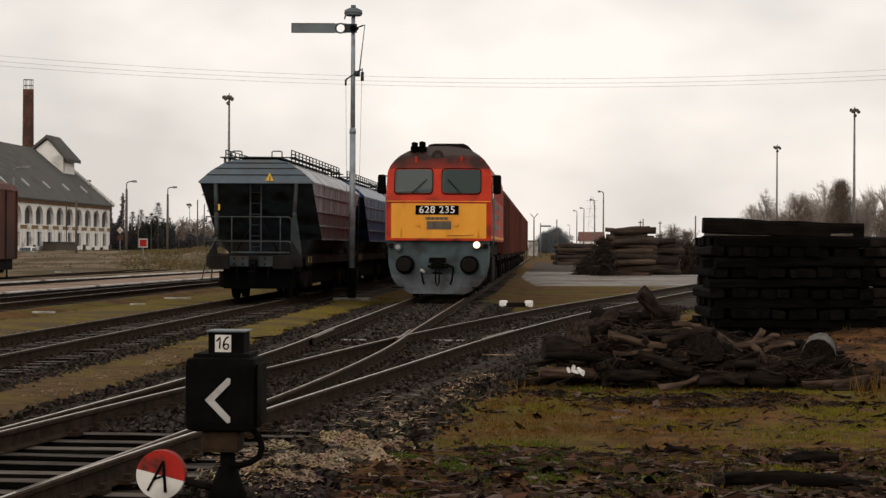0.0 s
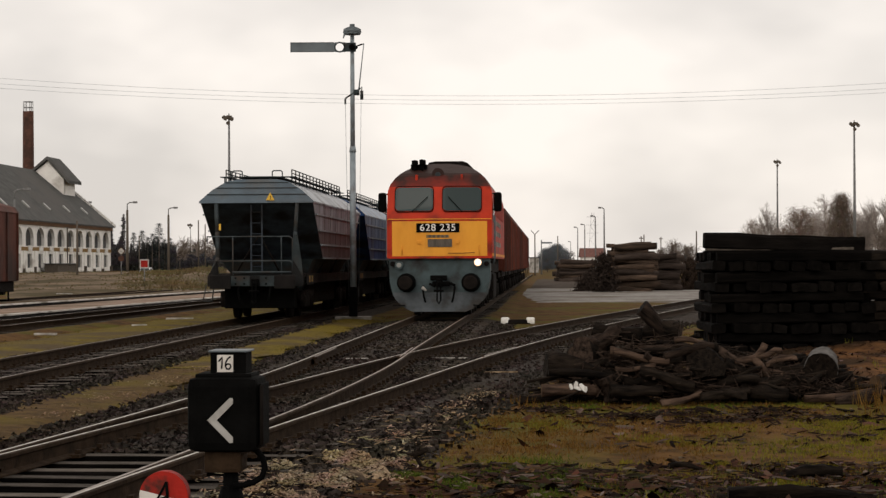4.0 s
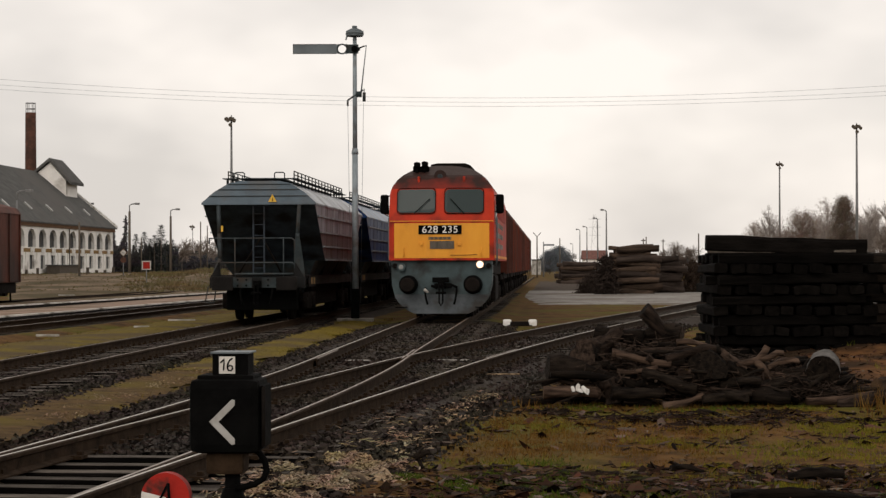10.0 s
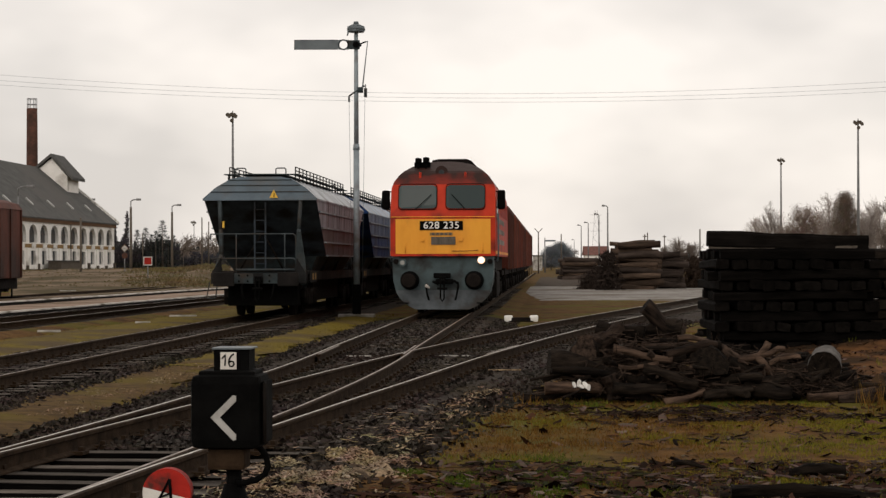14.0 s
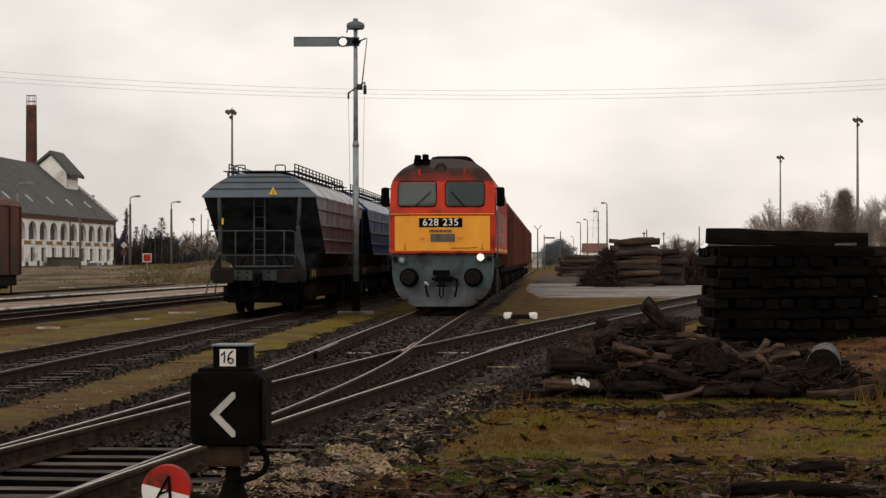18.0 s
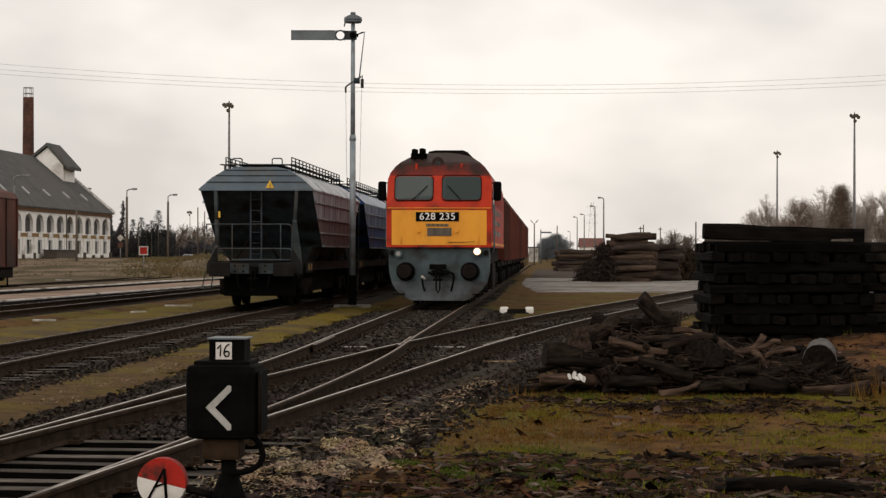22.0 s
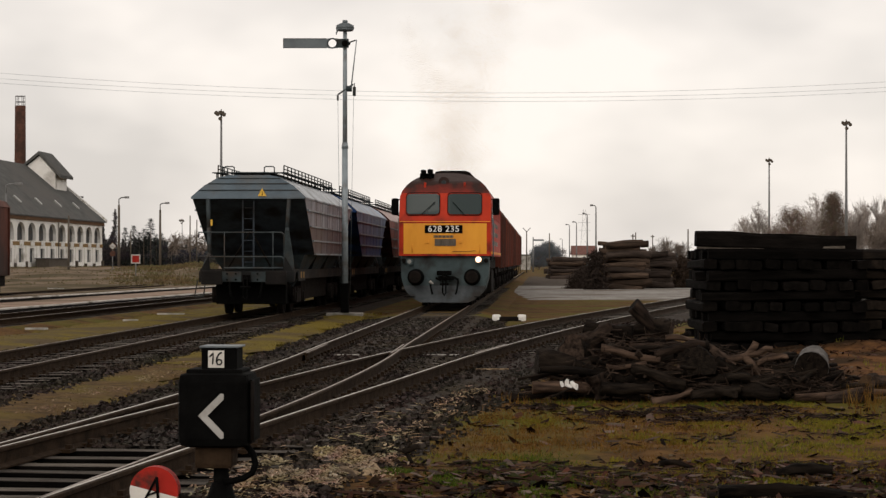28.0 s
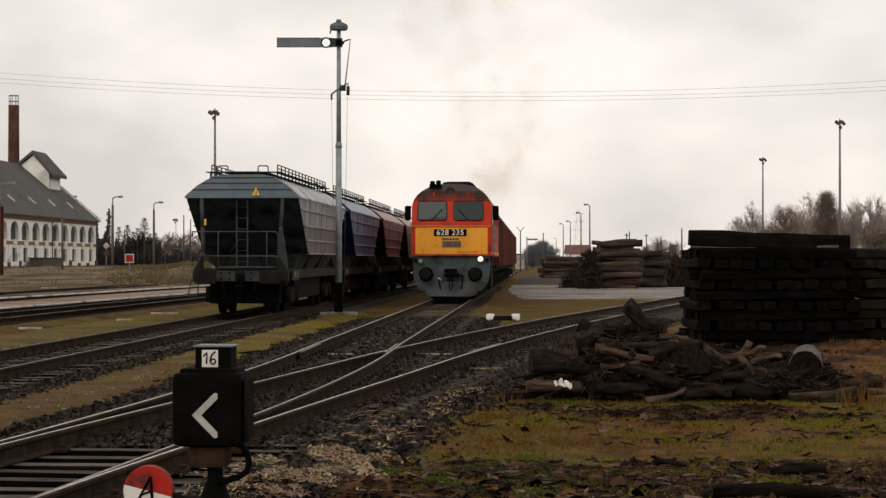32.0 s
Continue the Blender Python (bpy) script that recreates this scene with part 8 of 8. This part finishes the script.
    def chip_sheet():
        """The trodden layer under the loose chips, broken by noise into patches."""
        vs, fs, nx, ny = [], [], 22, 90
        for j in range(ny):
            y = 15.4 + 10.0 * j / (ny - 1)
            for i in range(nx):
                u = 2 * i / (nx - 1) - 1
                w = 0.36 if y < 18.0 else 0.12
                x = -0.87 + 0.152 * (y - 16.6) + u * w
                o = x - x_on(div, y)
                keep = 0.55 - abs(u) + 1.3 * noise.noise((x * 2.4, y * 0.9, 31)) + 0.5 * noise.noise((x * 7, y * 3, 3)) - (0.95 if y > 18.0 else 0.48) - (0.5 if y < 16 else 0)
                vs.append((x, y, -0.172 - max(0, o - 1.6) * 0.13 + max(-0.09, min(0.03, 0.12 * keep))))
        for j in range(ny - 1):
            for i in range(nx - 1):
                q = j * nx + i
                fs.append((q, q + 1, q + nx + 1, q + nx))
        tagged(raw("wood_chip_layer", vs, fs, M["chipsheet"], smooth=True), "pale trodden wood chips beside the ballast", "wood chips", kind="structure")

    chip_sheet()

    def blades(n, spots, material, name, label):
        rows = []
        while len(rows) < n:
            x, y, keep = spots()
            if not keep:
                continue
            h = rng.uniform(0.025, 0.075) * (1.15 if name.startswith("moss") else 1)
            rows.append((x, y, max(lift(x, y), -0.24 if name.startswith("moss") else -9) - 0.01, rng.uniform(0, 6.28), *rng.normal(0, 0.35, 2), rng.uniform(0.004, 0.009) * (1 + y / 40), h, h))
        scatter(name, BLADE_V, BLADE_F, rows, M[material], label, "grass")

    def right_side():
        y = 14.5 + 32 * rng.random() ** 1.5
        x = edge(y) + 0.2 + 10 * rng.random()
        return x, y, noise.noise((x * 1.0, y * 0.55, 0.5)) + 0.05 * (x - 2.5) > 0.10

    def right_dry():
        y = 16 + 45 * rng.random() ** 1.3
        x = edge(y) + 0.1 + 9 * rng.random()
        return x, y, noise.noise((x * 0.55, y * 0.42, 0.5)) + 0.05 * (x - 2.5) < 0.10

    def strip_middle():
        s_ = rng.uniform(-29, 8) if rng.random() < 0.9 else rng.uniform(-44, -29)
        x, y = lane(s_, -2.95 + rng.normal(0, 0.42))
        return x, y, noise.noise((x * 0.9, y * 0.4, 9.0)) > -0.15

    def strip_left():
        s_ = rng.uniform(-35, 30)
        x, y = lane(s_, -8.0 + rng.normal(0, 0.7))
        return x, y, True

    blades(14000, strip_middle, "moss_grass", "moss_grass_middle", "yellow-green grass between the tracks")
    blades(8000, strip_left, "moss_grass", "moss_grass_left", "yellow-green grass beside the wagon track")
    blades(44000, right_side, "grass", "green_grass", "short green grass in patches among the litter")
    blades(34000, right_dry, "drygrass", "dry_grass", "short dry brown grass on the yard")


loose()


def tufts():
    """Fresh and dark clumps of grass in the litter."""
    rng = np.random.default_rng(77)
    for material, label, spots in (("freshgrass", "bright yellow-green grass clumps", ((2.37, 18.1, 0.12), (2.92, 18.1, 0.22), (4.3, 22.5, 0.6), (3.0, 22.0, 0.35), (4.5, 21.2, 0.5), (4.3, 24.9, 0.3), (2.92, 24.0, 0.4), (3.5, 19.2, 0.4), (2.2, 20.6, 0.35), (1.2, 22.5, 0.3), (3.6, 17.2, 0.25), (1.9, 17.0, 0.2), (3.9, 20.0, 0.5), (2.7, 16.5, 0.15), (4.75, 22.6, 0.6), (4.5, 23.6, 0.5), (4.1, 21.6, 0.45), (0.6, 18.0, 0.25), (3.3, 17.9, 0.25), (4.0, 18.3, 0.25), (1.5, 18.4, 0.2))),
                                   ("darkgrass", "dark green grass clumps in the litter", ((1.14, 16.5, 0.25), (0.55, 16.7, 0.25), (2.6, 25.2, 0.3), (1.7, 25.4, 0.25), (2.6, 16.3, 0.3), (3.3, 16.0, 0.3), (0.9, 18.2, 0.3), (3.4, 25.3, 0.35), (1.7, 15.8, 0.3), (4.2, 25.9, 0.3), (-0.27, 17.2, 0.14), (0.1, 16.5, 0.25), (0.62, 16.9, 0.45), (0.3, 15.7, 0.45), (0.2, 16.2, 0.5), (0.75, 16.1, 0.5), (0.9, 15.4, 0.45), (0.5, 17.5, 0.4), (1.05, 17.2, 0.3), (1.5, 16.4, 0.3))),
                                   ("drygrass", "orange-brown dry grass clumps", ((1.0, 21.5, 0.55), (0.75, 20.0, 0.4), (1.6, 22.6, 0.5), (1.4, 20.3, 0.5), (0.7, 22.8, 0.3), (2.1, 19.4, 0.5), (2.6, 21.3, 0.5)))):
        rows = []
        for cx, cy, r in spots:
            for _ in range(int(350 + 1500 * r)):
                x, y = cx + rng.normal(0, r * 0.55), cy + rng.normal(0, r * 1.1)
                if noise.noise((x * 3.1, y * 1.6, 4.0)) < -0.1:
                    continue
                h = rng.uniform(0.018, 0.055)
                rows.append((x, y, lift(x, y) - 0.005, rng.uniform(0, 6.28), *rng.normal(0, 0.4, 2), rng.uniform(0.007, 0.014), h, h))
        scatter("grass_clumps", BLADE_V, BLADE_F, rows, M[material], label, "grass")


tufts()


def tall_weeds():
    """Dry stalks by the wood heap."""
    rng = np.random.default_rng(15)
    rows = []
    for cx, cy, n, h0 in ((5.3, 25.2, 90, 0.45), (5.1, 24.0, 40, 0.3), (1.0, 25.8, 40, 0.2)):
        for _ in range(n):
            x, y = cx + rng.normal(0, 0.16), cy + rng.normal(0, 0.3)
            h = h0 * rng.uniform(0.3, 1.0)
            rows.append((x, y, lift(x, y) - 0.01, rng.uniform(0, 6.28), *rng.normal(0, 0.22, 2), rng.uniform(0.006, 0.014), h * 0.4, h))
    scatter("tall_weeds", BLADE_V, BLADE_F, rows, M["drygrass"], "tall dry brown weed stalks beside the wood heap", "weeds")


tall_weeds()


def foreground_wood():
    """Rotten logs and a bark slab at the near edge of the yard."""
    for x, y, L, r, a in ((3.03, 17.0, 0.46, 0.04, -12), (2.60, 15.15, 1.05, 0.055, -3), (2.25, 15.3, 0.5, 0.04, 9), (2.05, 17.6, 0.26, 0.022, 12), (3.9, 22.4, 0.4, 0.018, 4), (3.2, 24.2, 0.5, 0.018, -6)):
        t = thing("rotten_log", pose(x, y, lift(x, y) + r * 0.8, 0, 0, a), "dark wet rotten log lying in the litter", "log")
        part("bark", log_mesh(L, r, x * 7, 0.05, 9, 12, 0.9), [M["barkwet"], M["bark"]], t)


foreground_wood()


def bark_pieces():
    """Curved slabs of wet bark that lie singly in the litter."""
    rnd = random.Random(63)
    shapes = []
    for k in range(4):
        bm = bmesh.new()
        rows = []
        for i in range(6):
            u = i / 5
            w = (0.5 + 0.5 * math.sin(math.pi * (0.12 + 0.8 * u))) * rnd.uniform(0.75, 1.1)
            rows.append([[bm.verts.new(((u - 0.5) * 2 + rnd.uniform(-0.06, 0.06), v * w * 0.42, 0.16 * (1 - v * v) + dz + 0.05 * math.sin(u * 5 + k))) for v in (-1, -0.4, 0.4, 1)] for dz in (0, 0.07)])
        for a, b in zip(rows, rows[1:]):
            for lo, hi, flip in ((a[1], b[1], False), (a[0], b[0], True)):
                for j in range(3):
                    q = [lo[j], hi[j], hi[j + 1], lo[j + 1]]
                    bm.faces.new(q if flip else q[::-1])
            for j in (0, 3):
                bm.faces.new((a[0][j], b[0][j], b[1][j], a[1][j]))
        for e in (rows[0], rows[-1]):
            for j in range(3):
                bm.faces.new((e[0][j], e[0][j + 1], e[1][j + 1], e[1][j]))
        bmesh.ops.recalc_face_normals(bm, faces=bm.faces)
        me = bpy.data.meshes.new("bark_piece")
        bm.to_mesh(me)
        bm.free()
        me.materials.append(M[("barkwet", "bark", "barklight", "barkwet")[k]])
        shapes.append(me)
    for i in range(110):
        y = 15.2 + 3.2 * rnd.random() if i < 92 else rnd.uniform(21.5, 25.2)
        x = -0.1 + 0.16 * (y - 15) + rnd.uniform(0.3, 4.4)
        s = rnd.uniform(0.035, 0.11)
        ob = new("bark_piece", shapes[i % 4])
        ob.matrix_basis = pose(x, y, lift(x, y) + 0.012, rnd.gauss(0, 12), rnd.gauss(0, 8), rnd.uniform(0, 180))
        ob.scale = (s, s, s)
        tagged(ob, ("dark wet bark slab lying in the litter", "brown bark slab lying in the litter", "light brown bark slab lying in the litter", "dark wet bark slab lying in the litter")[i % 4], "bark", "bark slabs")


bark_pieces()


def root_stub():
    t = thing("root_stub", pose(-0.17, 17.9, lift(-0.17, 17.9)), "small dark forked root sticking out of the earth", "root")
    for a, b, r in (((0.02, 0, -0.02), (-0.06, 0, 0.13), 0.022), ((-0.06, 0, 0.13), (-0.17, 0.03, 0.15), 0.014), ((-0.06, 0, 0.13), (-0.02, -0.02, 0.21), 0.014),
                    ((0.02, 0, -0.02), (0.12, 0.02, 0.06), 0.015), ((-0.08, 0, 0.13), (0.05, 0.02, 0.18), 0.033)):
        part("root", rod(bmesh.new(), a, b, r, r * 0.7, seg=7), M["barkwet"], t)


root_stub()



# ------------------------------------------------------------ exhaust smoke in thin puffs
M["smoke"] = mat("exhaust_soot", (0.66, 0.46, 0.24), (0.56, 0.38, 0.19), 2, 0.95, 0, 0)
PUFFS = []


def smoke():
    rnd = random.Random(12)
    t = thing("exhaust_smoke", pose(0, 0, 0), "thin brownish exhaust smoke drifting over the locomotive", "smoke")
    gen = np.random.default_rng(12)
    for k in range(17):
        # each puff: a tight young cloud of soot specks, and wider ones that spread from it
        start = 23.0 + 0.5 * k
        for wide, tall, n, side in ((0.20, 0.40, 7000, 0.0), (0.34, 0.5, 8000, -1.0), (0.36, 0.55, 9000, 1.0)):
            lumps = gen.normal(0, 1, (6, 3)) * (wide, wide, tall)
            size = gen.uniform(0.14, 0.34, 6)
            pick = gen.integers(0, 6, n)
            c = lumps[pick] + gen.normal(0, 1, (n, 3)) * size[pick][:, None]
            vs = (c[:, None, :] + gen.normal(0, 0.0030, (n, 3, 3))).reshape(-1, 3).tolist()
            fs = np.arange(3 * n).reshape(n, 3).tolist()
            p = raw("puff", vs, fs, M["smoke"], t)
            late = max(0.0, start - 26.4)
            PUFFS.append((p, start, rnd.uniform(-0.12, 0.12), max(0.45, 1.0 - 0.16 * late + 0.12 * side), 0.10 + 0.26 * side + 0.24 * late))


smoke()


# ------------------------------------------------------------ road behind the bank, with two passing cars
ribbon("sunken_road", [lane(s, -55.0) for s in range(-150, 900, 10)], [(-3.2, -0.03), (-3.0, 0.0), (0, 0.03), (3.0, 0.0), (3.2, -0.03)], -0.245, M["asphalt"], "grey asphalt road behind the low bank", "road", 0, 33)
CARS = []


def car(paint, label, rows):
    """A small saloon, front to +y."""
    s, n = rows[0][1], -54.5
    t = thing("car", along(s, n, -0.22), label, "car", "passing cars")
    low = [(-2.1, 0.32), (-2.12, 0.62), (-2.0, 0.86), (-1.2, 0.92), (0.75, 0.93), (1.75, 0.80), (2.1, 0.62), (2.08, 0.30)]
    top = [(-1.85, 0.90), (-1.25, 1.38), (-0.9, 1.44), (0.1, 1.44), (0.45, 1.38), (1.1, 0.92)]
    side = Matrix.Rotation(radians(90), 4, "Z")
    for nm, prof, half, mt in (("body", low, 0.84, paint), ("cabin", top, 0.72, paint)):
        bm = prism(bmesh.new(), prof, -half, half)
        bmesh.ops.bevel(bm, geom=list(bm.edges), offset=0.05, segments=2, affect="EDGES")
        part(nm, bm, mt, t, smooth=True, m=side)
    glass = [(-1.62, 0.96), (-1.16, 1.33), (0.36, 1.33), (0.84, 0.96)]
    for y in (-0.735, 0.715):
        part("side_window", prism(bmesh.new(), glass, y, y + 0.02), M["glass"], t, m=side)
    for nm, y0, z0, y1, z1 in (("rear_window", -1.79, 0.97, -1.30, 1.36), ("windscreen", 1.06, 0.97, 0.52, 1.36)):
        bm = bmesh.new()
        k = -0.03 if y0 < 0 else 0.03
        a = [bm.verts.new(v) for v in ((-0.62, y0 + k, z0), (0.62, y0 + k, z0), (0.56, y1 + k, z1), (-0.56, y1 + k, z1))]
        b = [bm.verts.new(v.co - Vector((0, k, 0.01))) for v in a]
        bm.faces.new(a)
        for i in range(4):
            bm.faces.new((a[i], b[i], b[(i + 1) % 4], a[(i + 1) % 4]))
        part(nm, bm, M["glass"], t)
    for x in (-0.66, 0.66):
        part("tail_light", bx(x - 0.12, x + 0.12, -2.15, -2.09, 0.62, 0.80, bevel=0.02), M["signred"], t)
        part("headlight", bx(x - 0.14, x + 0.14, 2.0, 2.10, 0.58, 0.70, bevel=0.02), M["lens"], t)
        for y in (-1.3, 1.3):
            w = part("wheel", rod(bmesh.new(), (x * 1.22 - 0.09, 0, 0), (x * 1.22 + 0.09, 0, 0), 0.31, seg=18), M["black"], t, m=pose(0, y, 0.31))
            part("rim", rod(bmesh.new(), (x * 1.22 - 0.095, 0, 0), (x * 1.22 + 0.095, 0, 0), 0.18, seg=12), M["steel"], w)
    for y in (-2.12, 2.08):
        part("bumper", bx(-0.8, 0.8, y - 0.06, y + 0.06, 0.34, 0.52, bevel=0.04), M["dirty"], t)
    CARS.append((t, [(when, along(d, n, -0.22)) for when, d in rows]))


car(M["carwhite"], "small white car on the road behind the bank", [(0.0, 168.8), (32.0, 709.6)])
car(M["carblue"], "small silver-blue car on the road behind the bank", [(0.0, -132.5), (10.0, 52.5), (16.5, 172.7), (20.0, 237.0), (22.0, 272.0), (32.0, 442.0)])


# ------------------------------------------------------------ movement
def motions():
    """The train stands, then rolls slowly back along its line; its wheels turn with it."""
    gone = [(0.0, 0.0), (21.6, 0.0), (22.2, 0.08), (22.8, 0.36), (23.4, 0.82), (24.0, 1.42), (24.6, 2.25), (25.2, 3.22), (25.8, 4.28), (26.4, 5.40), (27.0, 6.56), (27.6, 7.76), (28.2, 9.06),
            (28.8, 10.48), (29.4, 12.00), (30.0, 13.58), (30.6, 15.20), (31.2, 16.84), (31.6, 17.92), (32.0, 19.0)]
    for t, rows in CARS:
        walk(t, rows)
    for t, s in TRAIN:
        walk(t, [(when, along(s + d, 0)) for when, d in gone])
    def rolled(t):
        for (ta, da), (tb, db) in zip(gone, gone[1:]):
            if t <= tb:
                return da + (db - da) * (t - ta) / (tb - ta)
        return gone[-1][1]

    for p, start, off, rise, drift in PUFFS:
        rows = [(0.0, 0.0), (21.5, 0.0)] + [(t, rolled(t)) for t in np.arange(22.3, start, 0.9)]
        keys = [(t, along(7.2 + d, off * 0.3, 3.0)) for t, d in rows if t < start - 0.2]
        at = rolled(start)
        keys += [(t, along(7.2 + at, off + drift * (t - start), 3.0 + rise * (t - start) + 0.9 * min(1, t - start))) for t in [start + 0.75 * i for i in range(13)] if t < 31.6]
        end = 32.0
        keys.append((end, along(7.2 + at, off + drift * (end - start), 3.0 + rise * (end - start) + 0.9)))
        walk(p, keys)
    fine = [(0.0, 0.0), (21.6, 0.0)]
    for (ta, da), (tb, db) in zip(gone[1:], gone[2:]):
        k = max(1, math.ceil((db - da) / 0.45))
        fine += [(ta + (tb - ta) * i / k, da + (db - da) * i / k) for i in range(1, k + 1)]
    for w, r in WHEELS:
        home = w.matrix_basis.copy()
        walk(w, [(when, home @ Matrix.Rotation(-d / r, 4, "X")) for when, d in fine])


motions()
